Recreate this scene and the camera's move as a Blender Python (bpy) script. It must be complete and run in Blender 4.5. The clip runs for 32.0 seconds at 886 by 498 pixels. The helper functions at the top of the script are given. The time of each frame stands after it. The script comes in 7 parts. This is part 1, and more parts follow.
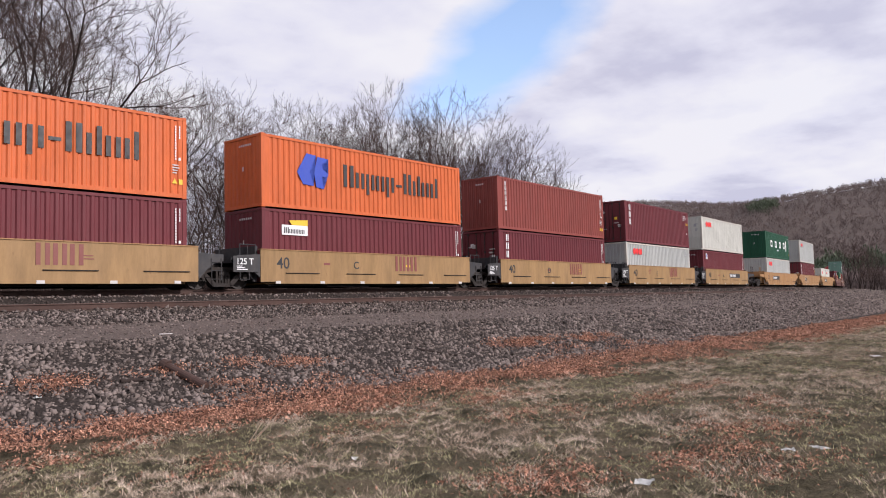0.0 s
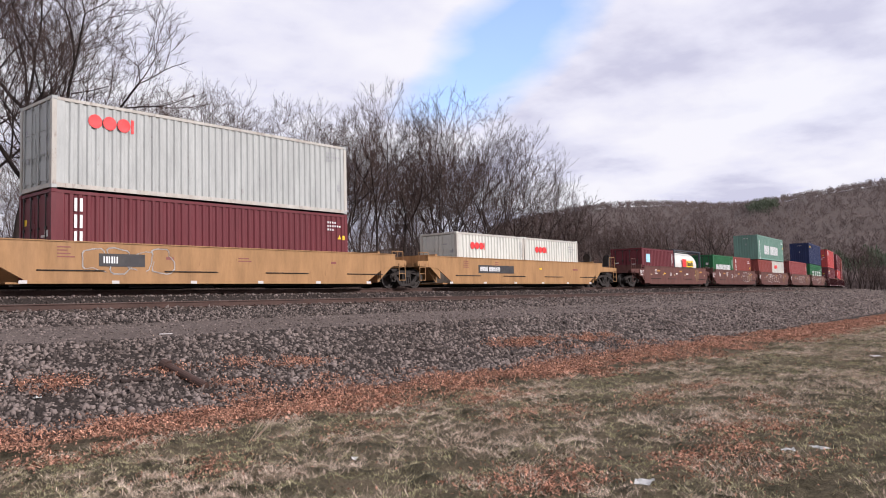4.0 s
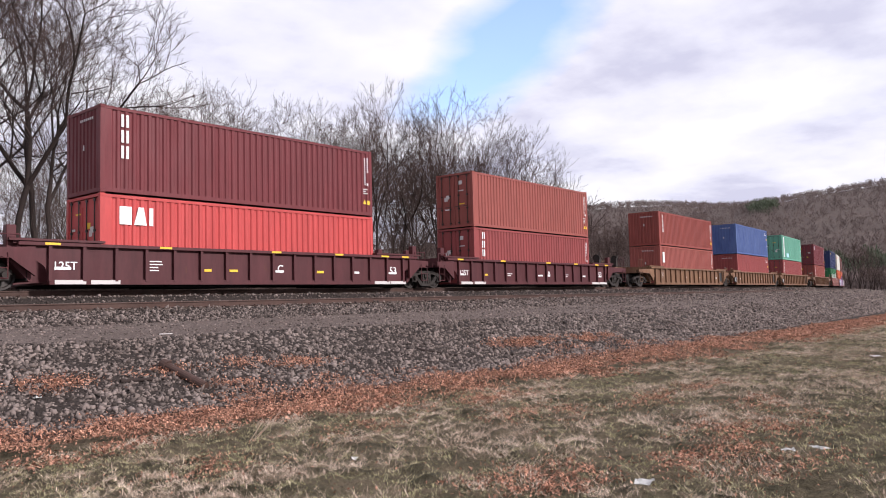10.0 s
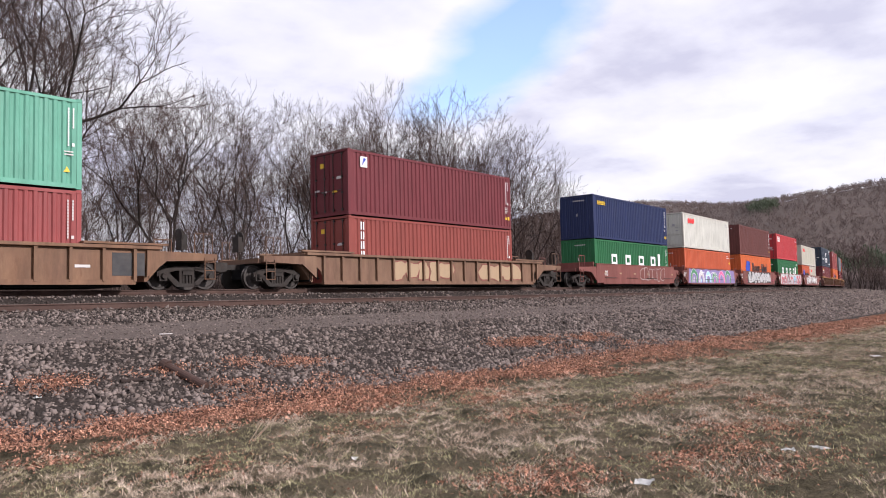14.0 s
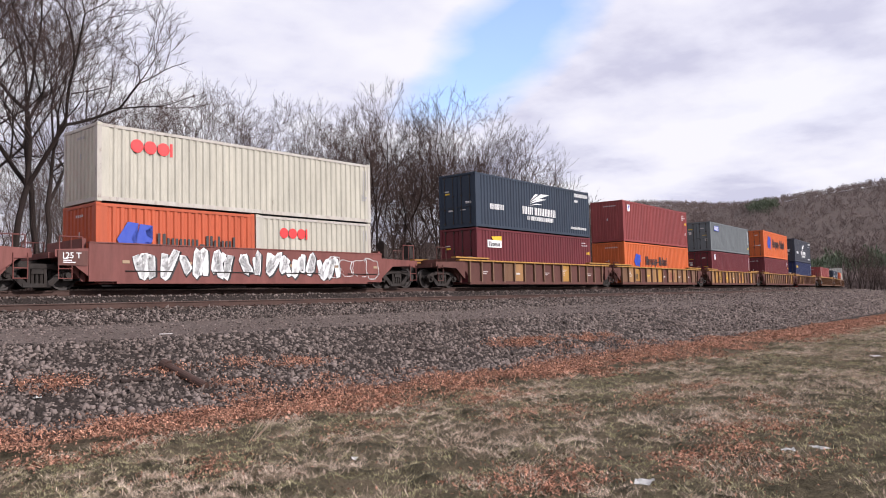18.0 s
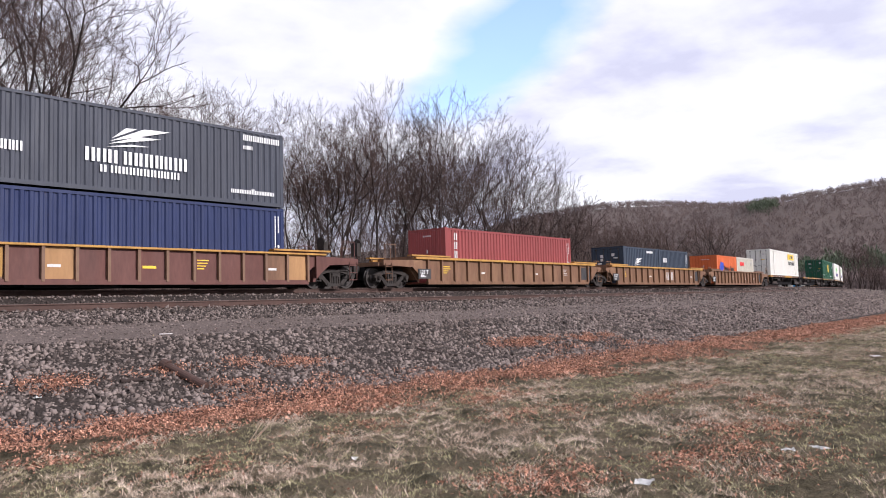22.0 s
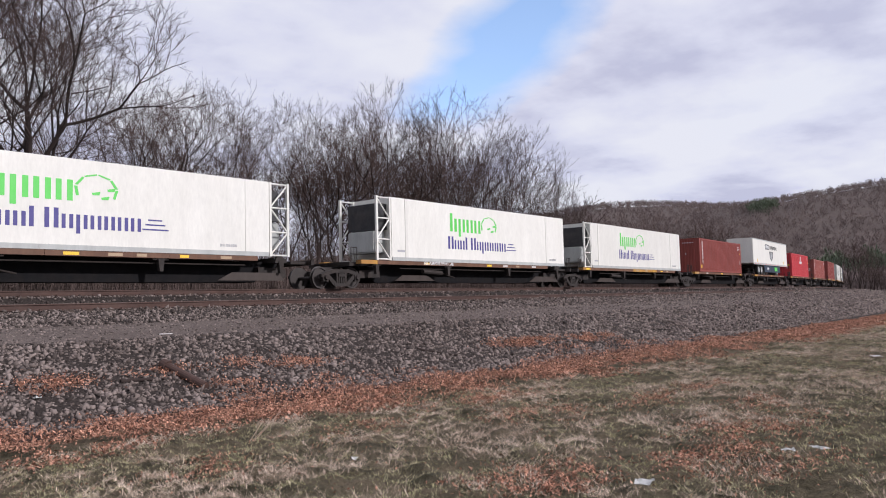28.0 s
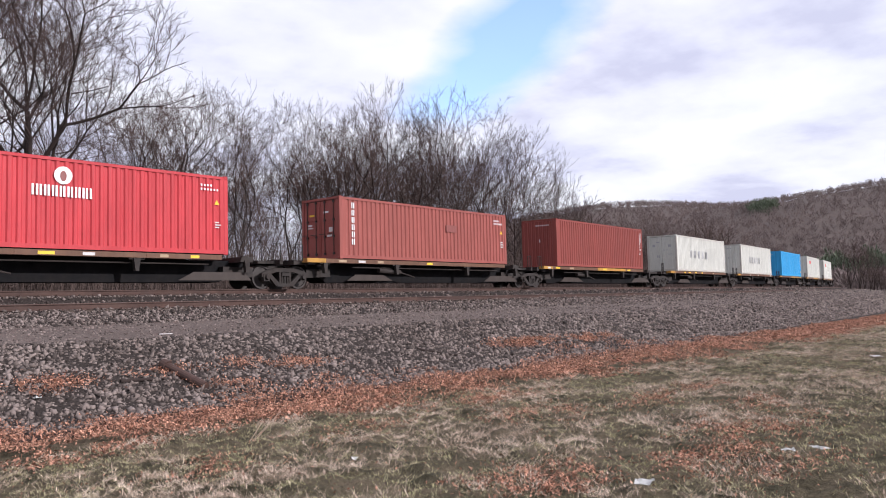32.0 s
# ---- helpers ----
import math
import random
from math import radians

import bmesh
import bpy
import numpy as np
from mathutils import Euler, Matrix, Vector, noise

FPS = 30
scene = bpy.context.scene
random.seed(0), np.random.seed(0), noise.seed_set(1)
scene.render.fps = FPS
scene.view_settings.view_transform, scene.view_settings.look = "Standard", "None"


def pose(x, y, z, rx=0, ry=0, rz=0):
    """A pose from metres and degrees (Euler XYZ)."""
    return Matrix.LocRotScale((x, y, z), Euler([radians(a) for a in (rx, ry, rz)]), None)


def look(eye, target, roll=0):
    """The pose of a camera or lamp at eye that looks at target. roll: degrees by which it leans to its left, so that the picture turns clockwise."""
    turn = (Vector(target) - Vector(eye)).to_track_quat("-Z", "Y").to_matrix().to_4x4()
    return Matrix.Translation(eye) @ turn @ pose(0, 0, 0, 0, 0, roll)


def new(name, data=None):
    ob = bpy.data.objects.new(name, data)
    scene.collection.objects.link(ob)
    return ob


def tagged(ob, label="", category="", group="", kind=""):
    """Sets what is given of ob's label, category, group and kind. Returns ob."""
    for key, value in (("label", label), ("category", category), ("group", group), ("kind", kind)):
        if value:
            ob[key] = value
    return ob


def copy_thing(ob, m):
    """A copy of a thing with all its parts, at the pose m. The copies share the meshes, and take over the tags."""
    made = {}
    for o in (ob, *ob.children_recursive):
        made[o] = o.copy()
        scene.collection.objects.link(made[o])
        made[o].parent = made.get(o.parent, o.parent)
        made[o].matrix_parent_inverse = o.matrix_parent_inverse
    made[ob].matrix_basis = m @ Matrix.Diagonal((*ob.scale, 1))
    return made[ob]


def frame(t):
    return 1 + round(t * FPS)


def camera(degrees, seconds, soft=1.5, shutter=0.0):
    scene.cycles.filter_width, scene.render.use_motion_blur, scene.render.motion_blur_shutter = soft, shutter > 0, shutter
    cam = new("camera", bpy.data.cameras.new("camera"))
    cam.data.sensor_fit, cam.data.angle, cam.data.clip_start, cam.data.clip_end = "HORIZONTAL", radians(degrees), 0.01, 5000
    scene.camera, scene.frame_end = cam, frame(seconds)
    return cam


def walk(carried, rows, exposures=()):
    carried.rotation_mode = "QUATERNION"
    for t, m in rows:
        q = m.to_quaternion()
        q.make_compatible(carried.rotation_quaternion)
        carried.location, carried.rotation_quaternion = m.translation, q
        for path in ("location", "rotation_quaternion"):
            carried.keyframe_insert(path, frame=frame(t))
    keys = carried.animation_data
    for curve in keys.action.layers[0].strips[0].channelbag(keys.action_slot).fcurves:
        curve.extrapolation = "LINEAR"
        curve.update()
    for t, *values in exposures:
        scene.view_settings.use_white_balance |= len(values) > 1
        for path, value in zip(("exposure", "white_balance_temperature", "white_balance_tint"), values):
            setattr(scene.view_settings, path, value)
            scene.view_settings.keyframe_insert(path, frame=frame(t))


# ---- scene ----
import itertools

# ---------- the camera: it stands still on the grass beside the line ----------
R = 751.0            # radius of the curved main line
CY = 776.76          # centre of the curve lies on the y axis
SPEED = 23.84        # train speed, m/s
EYE = Vector((0.0, 0.0, -0.60))   # rail top of the train's track is z = 0
YAW, PITCH = radians(48.22), radians(3.80)
AIM = EYE + Vector((math.sin(YAW) * math.cos(PITCH), math.cos(YAW) * math.cos(PITCH), math.sin(PITCH)))

cam = camera(59.82, 32.0, soft=1.0)
walk(cam, [(0, look(EYE, AIM, -1.43)), (32, look(EYE, AIM, -1.43))],
     exposures=[(0, -0.32, 6250, 17), (3, -0.28, 6240, 17), (6, -0.14, 6250, 17), (14, -0.1, 6260, 17), (17, -0.2, 6260, 17), (20, -0.15, 6230, 17), (23, 0.04, 6040, 17), (25.5, -0.14, 5990, 17), (27.5, -0.42, 6000, 16), (29, -0.40, 6020, 16), (30, -0.32, 6020, 16), (31, -0.29, 6030, 16), (32, -0.08, 6030, 16)])

# ---------- sky, clouds and sun ----------
SUN_ELEV, SUN_AZ = radians(27), radians(160)   # azimuth from +y towards +x: behind the camera
sun_way = Vector((math.sin(SUN_AZ) * math.cos(SUN_ELEV), math.cos(SUN_AZ) * math.cos(SUN_ELEV), math.sin(SUN_ELEV)))
sun = new("sun", bpy.data.lights.new("sun", "SUN"))
sun.data.energy, sun.data.angle, sun.data.color = 5.0, radians(2.0), (1.0, 0.95, 0.89)
sun.matrix_world = look(sun_way * 100, (0, 0, 0))


def sky_world():
    w = bpy.data.worlds.new("sky")
    scene.world = w
    w.use_nodes = True
    t = w.node_tree
    t.nodes.clear()
    N, Lk = t.nodes.new, t.links.new
    sky = N("ShaderNodeTexSky")
    sky.sky_type, sky.sun_disc = "NISHITA", False
    sky.sun_elevation, sky.sun_rotation = SUN_ELEV, SUN_AZ
    clear = N("ShaderNodeBackground")
    clear.inputs[1].default_value = 0.33
    Lk(sky.outputs[0], clear.inputs[0])
    co = N("ShaderNodeTexCoord")
    sep = N("ShaderNodeSeparateXYZ")
    Lk(co.outputs["Generated"], sep.inputs[0])
    # clouds lie in a flat layer: divide by height, so that they crowd together towards the horizon
    up = N("ShaderNodeMath"); up.operation = "ADD"; up.inputs[1].default_value = 0.16
    Lk(sep.outputs[2], up.inputs[0])
    div = N("ShaderNodeVectorMath"); div.operation = "DIVIDE"
    cmb = N("ShaderNodeCombineXYZ")
    for i in range(3):
        Lk(up.outputs[0], cmb.inputs[i])
    Lk(co.outputs["Generated"], div.inputs[0]); Lk(cmb.outputs[0], div.inputs[1])

    def cloud_noise(scale, detail, rough, offset):
        mp = N("ShaderNodeMapping")
        mp.inputs["Location"].default_value = offset
        n = N("ShaderNodeTexNoise")
        n.inputs["Scale"].default_value, n.inputs["Detail"].default_value, n.inputs["Roughness"].default_value = scale, detail, rough
        Lk(div.outputs[0], mp.inputs[0]); Lk(mp.outputs[0], n.inputs[0])
        return n
    big = cloud_noise(0.9, 5, 0.5, (3.1, 1.7, 0.0))
    fine = cloud_noise(1.9, 6, 0.52, (7.3, 4.4, 2.0))
    # the gap of blue sky: a soft opening in the layer
    gap = N("ShaderNodeVectorMath"); gap.operation = "SUBTRACT"
    gap.inputs[1].default_value = GAP
    Lk(co.outputs["Generated"], gap.inputs[0])
    rot = N("ShaderNodeMapping"); rot.vector_type = "POINT"
    rot.inputs["Rotation"].default_value = (0, 0, YAW)
    rot2 = N("ShaderNodeMapping")
    rot2.inputs["Rotation"].default_value = (0, radians(36), 0)
    Lk(gap.outputs[0], rot.inputs[0]); Lk(rot.outputs[0], rot2.inputs[0])
    size = N("ShaderNodeVectorMath"); size.operation = "MULTIPLY"
    size.inputs[1].default_value = (6.5, 1.0, 15.0)
    Lk(rot2.outputs[0], size.inputs[0])
    ln = N("ShaderNodeVectorMath"); ln.operation = "LENGTH"
    Lk(size.outputs[0], ln.inputs[0])
    wob = N("ShaderNodeMath"); wob.operation = "MULTIPLY_ADD"
    wob.inputs[1].default_value, wob.inputs[2].default_value = 1.5, -0.75
    Lk(fine.outputs[0], wob.inputs[0])
    edge = N("ShaderNodeMath"); edge.operation = "ADD"
    Lk(ln.outputs["Value"], edge.inputs[0]); Lk(wob.outputs[0], edge.inputs[1])
    opening = N("ShaderNodeMapRange")
    opening.inputs[1].default_value, opening.inputs[2].default_value = 0.55, 1.15
    opening.inputs[3].default_value, opening.inputs[4].default_value = 0.06, 1.0
    Lk(edge.outputs[0], opening.inputs[0])
    cover = N("ShaderNodeMapRange")
    cover.inputs[1].default_value, cover.inputs[2].default_value = 0.30, 0.46
    cover.inputs[3].default_value, cover.inputs[4].default_value = 0.97, 1.0
    Lk(big.outputs[0], cover.inputs[0])
    mask = N("ShaderNodeMath"); mask.operation = "MULTIPLY"
    Lk(cover.outputs[0], mask.inputs[0]); Lk(opening.outputs[0], mask.inputs[1])
    # the layer of clouds is thinner towards the sun
    ahead = N("ShaderNodeVectorMath"); ahead.operation = "DOT_PRODUCT"
    ahead.inputs[1].default_value = (-sun_way.x, -sun_way.y, 0.35)
    Lk(co.outputs["Generated"], ahead.inputs[0])
    clearing = N("ShaderNodeMapRange"); clearing.interpolation_type = "SMOOTHSTEP"
    clearing.inputs[1].default_value, clearing.inputs[2].default_value = -0.45, 0.40
    clearing.inputs[3].default_value, clearing.inputs[4].default_value = 0.99, 1.0
    Lk(ahead.outputs["Value"], clearing.inputs[0])
    mask2 = N("ShaderNodeMath"); mask2.operation = "MULTIPLY"
    Lk(mask.outputs[0], mask2.inputs[0]); Lk(clearing.outputs[0], mask2.inputs[1])
    shade = N("ShaderNodeValToRGB")
    e = shade.color_ramp.elements
    e[0].position, e[0].color = 0.36, (0.68, 0.685, 0.80, 1)
    e[1].position, e[1].color = 0.60, (1.0, 1.0, 1.0, 1)
    mid = e.new(0.48); mid.color = (0.88, 0.885, 0.955, 1)
    Lk(fine.outputs[0], shade.inputs[0])
    cloud = N("ShaderNodeBackground")
    cloud.inputs[1].default_value = 1.09
    Lk(shade.outputs[0], cloud.inputs[0])
    mix = N("ShaderNodeMixShader")
    Lk(mask2.outputs[0], mix.inputs[0]); Lk(clear.outputs[0], mix.inputs[1]); Lk(cloud.outputs[0], mix.inputs[2])
    out = N("ShaderNodeOutputWorld")
    Lk(mix.outputs[0], out.inputs[0])


GAP = Vector((0.761, 0.557, 0.332))
sky_world()

# ---------- materials ----------
def material(name, base, rough=0.6, metal=0.0, tint=None, scale=3.0, amount=0.5, fine=40.0, bump=0.15, bump_size=0.01,
             stretch=(1, 1, 1), rust=0.0, island=0.0, per_object=0.0, ground=False, grit=0.13, spec=0.5, streak=0.0):
    """Base colour with broad stains towards tint, fine grain, rust and relief."""
    m = bpy.data.materials.new(name)
    m.use_nodes = True
    t = m.node_tree
    N, Lk = t.nodes.new, t.links.new
    b = t.nodes["Principled BSDF"]
    b.inputs["Roughness"].default_value, b.inputs["Metallic"].default_value = rough, metal
    b.inputs["Specular IOR Level"].default_value = spec
    co = N("ShaderNodeTexCoord")
    mp = N("ShaderNodeMapping")
    mp.inputs["Scale"].default_value = stretch
    if ground:
        geo = N("ShaderNodeNewGeometry")
        Lk(geo.outputs["Position"], mp.inputs[0])
    else:
        Lk(co.outputs["Object"], mp.inputs[0])

    def nz(s, d, r=0.6):
        n = N("ShaderNodeTexNoise")
        n.inputs["Scale"].default_value, n.inputs["Detail"].default_value, n.inputs["Roughness"].default_value = s, d, r
        Lk(mp.outputs[0], n.inputs[0])
        return n.outputs[0]

    def ramp(src, lo, hi, a=0.0, c=1.0):
        r = N("ShaderNodeMapRange")
        r.inputs[1].default_value, r.inputs[2].default_value, r.inputs[3].default_value, r.inputs[4].default_value = lo, hi, a, c
        Lk(src, r.inputs[0])
        return r.outputs[0]

    def mixc(fac, a, c, mode="MIX"):
        x = N("ShaderNodeMix"); x.data_type = "RGBA"; x.blend_type = mode
        if isinstance(fac, float):
            x.inputs[0].default_value = fac
        else:
            Lk(fac, x.inputs[0])
        for i, v in ((6, a), (7, c)):
            if isinstance(v, tuple):
                x.inputs[i].default_value = (*v, 1)
            else:
                Lk(v, x.inputs[i])
        return x.outputs[2]
    tint = tint or tuple(min(1, v * 0.72 + 0.02) for v in base)
    col = mixc(ramp(nz(scale, 5), 0.35, 0.7, 0, amount), tuple(base), tuple(tint))
    grain = nz(fine, 4, 0.7)
    col = mixc(1.0, col, _grey(N, Lk, ramp(grain, 0.25, 0.75, 1 - grit, 1 + grit * 0.9)), "MULTIPLY")
    if streak:
        run = N("ShaderNodeMapping")
        run.inputs["Scale"].default_value = (2.4, 2.4, 0.5)
        Lk(co.outputs["Object"], run.inputs[0])
        dirt = N("ShaderNodeTexNoise")
        dirt.inputs["Scale"].default_value, dirt.inputs["Detail"].default_value, dirt.inputs["Roughness"].default_value = 1.0, 7, 0.68
        Lk(run.outputs[0], dirt.inputs[0])
        col = mixc(1.0, col, _grey(N, Lk, ramp(dirt.outputs[0], 0.3, 0.7, 1 - streak, 1 + streak * 0.55)), "MULTIPLY")
    if rust:
        col = mixc(ramp(nz(scale * 2.2, 9, 0.75), 0.66 - rust * 0.12, 0.74, 0, 0.85), col, (0.11, 0.045, 0.022))
    if island:
        geo2 = N("ShaderNodeNewGeometry")
        col = mixc(1.0, col, _grey(N, Lk, ramp(geo2.outputs["Random Per Island"], 0, 1, 1 - island, 1 + island)), "MULTIPLY")
    if per_object:
        oi = N("ShaderNodeObjectInfo")
        col = mixc(1.0, col, _grey(N, Lk, ramp(oi.outputs["Random"], 0, 1, 1 - per_object, 1 + per_object)), "MULTIPLY")
    Lk(col, b.inputs["Base Color"])
    if bump:
        bp = N("ShaderNodeBump")
        bp.inputs["Strength"].default_value, bp.inputs["Distance"].default_value = bump, bump_size
        Lk(grain, bp.inputs["Height"])
        Lk(bp.outputs[0], b.inputs["Normal"])
    Lk(ramp(nz(scale * 1.7, 4), 0.3, 0.7, max(0.05, rough - 0.1), min(1, rough + 0.12)), b.inputs["Roughness"])
    return m


def _grey(N, Lk, value):
    c = N("ShaderNodeCombineColor")
    for i in range(3):
        Lk(value, c.inputs[i])
    return c.outputs[0]


def paint(name, base, rust=0.25, rough=0.55, fade=None, amount=0.45, scale=0.9, streak=0.16):
    """Weathered steel paint: vertical run-off streaks, faded patches, rust spots."""
    return material(name, base, rough, 0.0, fade or tuple(v * 0.74 + 0.008 for v in base), scale, amount, 12, 0.05, 0.004, (1, 1, 0.3), rust, per_object=0.06, grit=0.07, spec=0.22, streak=streak)


PAINT = dict(
    orange=paint("orange_paint", (0.58, 0.132, 0.04), 0.05),
    orange_red=paint("orange_red_paint", (0.5, 0.105, 0.045), 0.2),
    maroon=paint("maroon_paint", (0.14, 0.028, 0.034), 0.1),
    dark_maroon=paint("dark_maroon_paint", (0.138, 0.028, 0.032), 0.1),
    brown=paint("brown_paint", (0.235, 0.056, 0.045), 0.25),
    dark_brown=paint("dark_brown_paint", (0.125, 0.042, 0.037), 0.2),
    dull_red=paint("dull_red_paint", (0.265, 0.06, 0.058), 0.15),
    salmon=paint("salmon_paint", (0.285, 0.08, 0.065), 0.2),
    red=paint("red_paint", (0.46, 0.066, 0.062), 0.1),
    crimson=paint("crimson_paint", (0.46, 0.045, 0.052), 0.05),
    white=paint("white_paint", (0.58, 0.575, 0.52), 0.25, fade=(0.48, 0.475, 0.42)),
    cream=paint("cream_paint", (0.52, 0.495, 0.41), 0.2),
    rusty_white=paint("rust_streaked_white_paint", (0.5, 0.48, 0.43), 0.9, fade=(0.42, 0.36, 0.30), amount=0.6, scale=2.0),
    slope=paint("dusty_plate_paint", (0.052, 0.040, 0.034), 0.4),
    clean_white=paint("clean_white_paint", (0.68, 0.665, 0.61), 0.0, 0.4, (0.60, 0.58, 0.52), streak=0.06),
    light_grey=paint("light_grey_paint", (0.42, 0.43, 0.41), 0.25),
    grey=paint("grey_paint", (0.155, 0.172, 0.178), 0.2),
    slate=paint("slate_paint", (0.035, 0.048, 0.07), 0.05),
    charcoal=paint("charcoal_paint", (0.052, 0.057, 0.074), 0.05),
    green=paint("green_paint", (0.022, 0.13, 0.05), 0.1),
    dark_green=paint("dark_green_paint", (0.012, 0.075, 0.04), 0.1),
    sea_green=paint("sea_green_paint", (0.155, 0.272, 0.218), 0.35),
    mint=paint("mint_paint", (0.125, 0.345, 0.25), 0.15),
    blue=paint("blue_paint", (0.058, 0.093, 0.24), 0.3, fade=(0.10, 0.15, 0.31), amount=0.75, scale=1.4),
    navy=paint("navy_paint", (0.018, 0.028, 0.085), 0.1),
    sky_blue=paint("sky_blue_paint", (0.04, 0.32, 0.62), 0.1),
    car_yellow=paint("car_yellow_paint", (0.31, 0.19, 0.085), 0.3, fade=(0.25, 0.155, 0.08), streak=0.26),
    car_tan=paint("car_tan_paint", (0.345, 0.19, 0.083), 0.3, fade=(0.30, 0.165, 0.075), streak=0.26),
    car_brown=paint("car_brown_paint", (0.128, 0.055, 0.045), 0.4, fade=(0.09, 0.035, 0.028), amount=0.7, scale=1.2, streak=0.30),
    car_maroon=paint("car_maroon_paint", (0.085, 0.025, 0.028), 0.3, streak=0.26),
    car_rust=paint("car_rust_paint", (0.21, 0.116, 0.066), 0.9, fade=(0.125, 0.062, 0.040), amount=0.85, scale=1.3, streak=0.30),
    car_mud=paint("car_mud_paint", (0.21, 0.125, 0.08), 0.6, fade=(0.12, 0.062, 0.042), amount=0.85, scale=1.3, streak=0.30),
    car_pink=paint("car_pink_paint", (0.20, 0.072, 0.060), 0.4, fade=(0.15, 0.052, 0.045), amount=0.7, streak=0.26),
    chord_yellow=paint("chord_yellow_paint", (0.45, 0.25, 0.06), 0.6, fade=(0.30, 0.14, 0.05), amount=0.8, scale=1.5, streak=0.30),
    deck_brown=paint("deck_edge_paint", (0.16, 0.085, 0.052), 0.7, fade=(0.10, 0.05, 0.035), amount=0.8, scale=1.6, streak=0.3),
    plate_yellow=paint("plate_yellow_paint", (0.46, 0.25, 0.045), 0.6, fade=(0.28, 0.13, 0.05), amount=0.8, scale=1.6, streak=0.3),
)
MARK = {k: material("mark_" + k, c, 0.55, bump=0, scale=4, amount=0.25) for k, c in dict(
    white=(0.75, 0.75, 0.74), black=(0.02, 0.02, 0.022), blue=(0.02, 0.06, 0.42), red=(0.70, 0.03, 0.03), yellow=(0.75, 0.48, 0.02),
    green=(0.10, 0.55, 0.08), purple=(0.05, 0.04, 0.20), pink=(0.65, 0.10, 0.28), cyan=(0.20, 0.50, 0.70), brown=(0.20, 0.05, 0.04),
    grey=(0.35, 0.35, 0.36), dark_grey=(0.11, 0.11, 0.115), pale=(0.55, 0.52, 0.50), silver=(0.46, 0.46, 0.46), rose=(0.50, 0.05, 0.08), maroon=(0.22, 0.05, 0.06), violet=(0.22, 0.17, 0.36), leaf_green=(0.05, 0.22, 0.09), tan=(0.36, 0.25, 0.15), ochre=(0.42, 0.20, 0.04), sky=(0.35, 0.62, 0.75), dull_blue=(0.03, 0.05, 0.15)).items()}
STEEL = material("dark_bogie_steel", (0.016, 0.012, 0.010), 0.8, 0.05, (0.040, 0.027, 0.021), 2.0, 0.6, 30, 0.2, 0.01, rust=0.2)
TYRE = material("dull_wheel_steel", (0.045, 0.037, 0.033), 0.55, 0.35, (0.025, 0.02, 0.018), 3, 0.6, 20, 0.1)
# near-black steel: the shade under the cars is put into its colour
SHADE_BLACK = material("shade_black_steel", (0.009, 0.009, 0.010), 0.85, 0.0, (0.018, 0.015, 0.014), 2.5, 0.6, 30, 0.1, spec=0.1)
BLACK = material("black_end_paint", (0.022, 0.022, 0.025), 0.6, 0.1, (0.06, 0.05, 0.045), 2.5, 0.6, 30, 0.1)
RUBBER = material("black_rubber", (0.018, 0.018, 0.018), 0.8)
RAIL = material("rusty_rail_steel", (0.085, 0.050, 0.040), 0.7, 0.1, (0.045, 0.029, 0.025), 1.2, 0.7, 14, 0.2, 0.006, ground=True, spec=0.2)
RAILTOP = material("worn_rail_head", (0.20, 0.15, 0.125), 0.45, 0.6, (0.12, 0.085, 0.07), 2, 0.5, 20, 0.05, ground=True)
TIE = material("weathered_tie_wood", (0.065, 0.050, 0.042), 0.9, 0, (0.10, 0.078, 0.064), 2.0, 0.7, 26, 0.5, 0.02, (0.4, 1, 1), per_object=0.2, spec=0.1)
# bed darker than the loose stones: shade of their gaps is in its colour
BALLAST = material("gap_shade_ballast_bed", (0.046, 0.037, 0.033), 0.95, 0, (0.030, 0.024, 0.021), 0.5, 0.7, 16, 0.9, 0.05, ground=True, grit=0.5, spec=0.08)
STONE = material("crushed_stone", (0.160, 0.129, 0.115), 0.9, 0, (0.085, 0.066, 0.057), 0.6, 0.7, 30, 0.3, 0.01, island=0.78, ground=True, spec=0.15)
PATH = material("fine_gravel", (0.140, 0.112, 0.099), 0.95, 0, (0.105, 0.083, 0.073), 0.35, 0.8, 18, 0.9, 0.03, ground=True, grit=0.55, spec=0.06)
# olive-brown soil; its dark tint also paints the shade between grass tufts
SOIL = material("gap_shade_turf_soil", (0.120, 0.095, 0.064), 0.95, 0, (0.036, 0.034, 0.020), 2.6, 1.0, 12, 0.9, 0.06, ground=True, grit=0.45, spec=0.06)
DRY_GRASS = material("dry_grass", (0.66, 0.53, 0.42), 0.85, 0, (0.30, 0.215, 0.155), 1.0, 0.9, 20, 0, island=0.5, ground=True, spec=0.2)
MATTED = material("matted_dead_grass", (0.36, 0.265, 0.195), 0.9, 0, (0.13, 0.095, 0.065), 1.3, 0.9, 20, 0, island=0.55, ground=True, spec=0.15)
GREEN_GRASS = material("winter_green_grass", (0.355, 0.335, 0.18), 0.85, 0, (0.40, 0.345, 0.22), 1.3, 0.8, 20, 0, island=0.5, ground=True, spec=0.2)
LEAF = material("fallen_oak_leaf", (0.46, 0.245, 0.165), 0.8, 0, (0.22, 0.10, 0.068), 3.0, 0.9, 30, 0.2, island=0.65, ground=True, spec=0.2)
BARK = material("grey_brown_bark", (0.042, 0.031, 0.028), 0.95, 0, (0.026, 0.02, 0.018), 1.5, 0.7, 14, 0.6, 0.03, (1, 1, 0.3), per_object=0.2, spec=0.1)
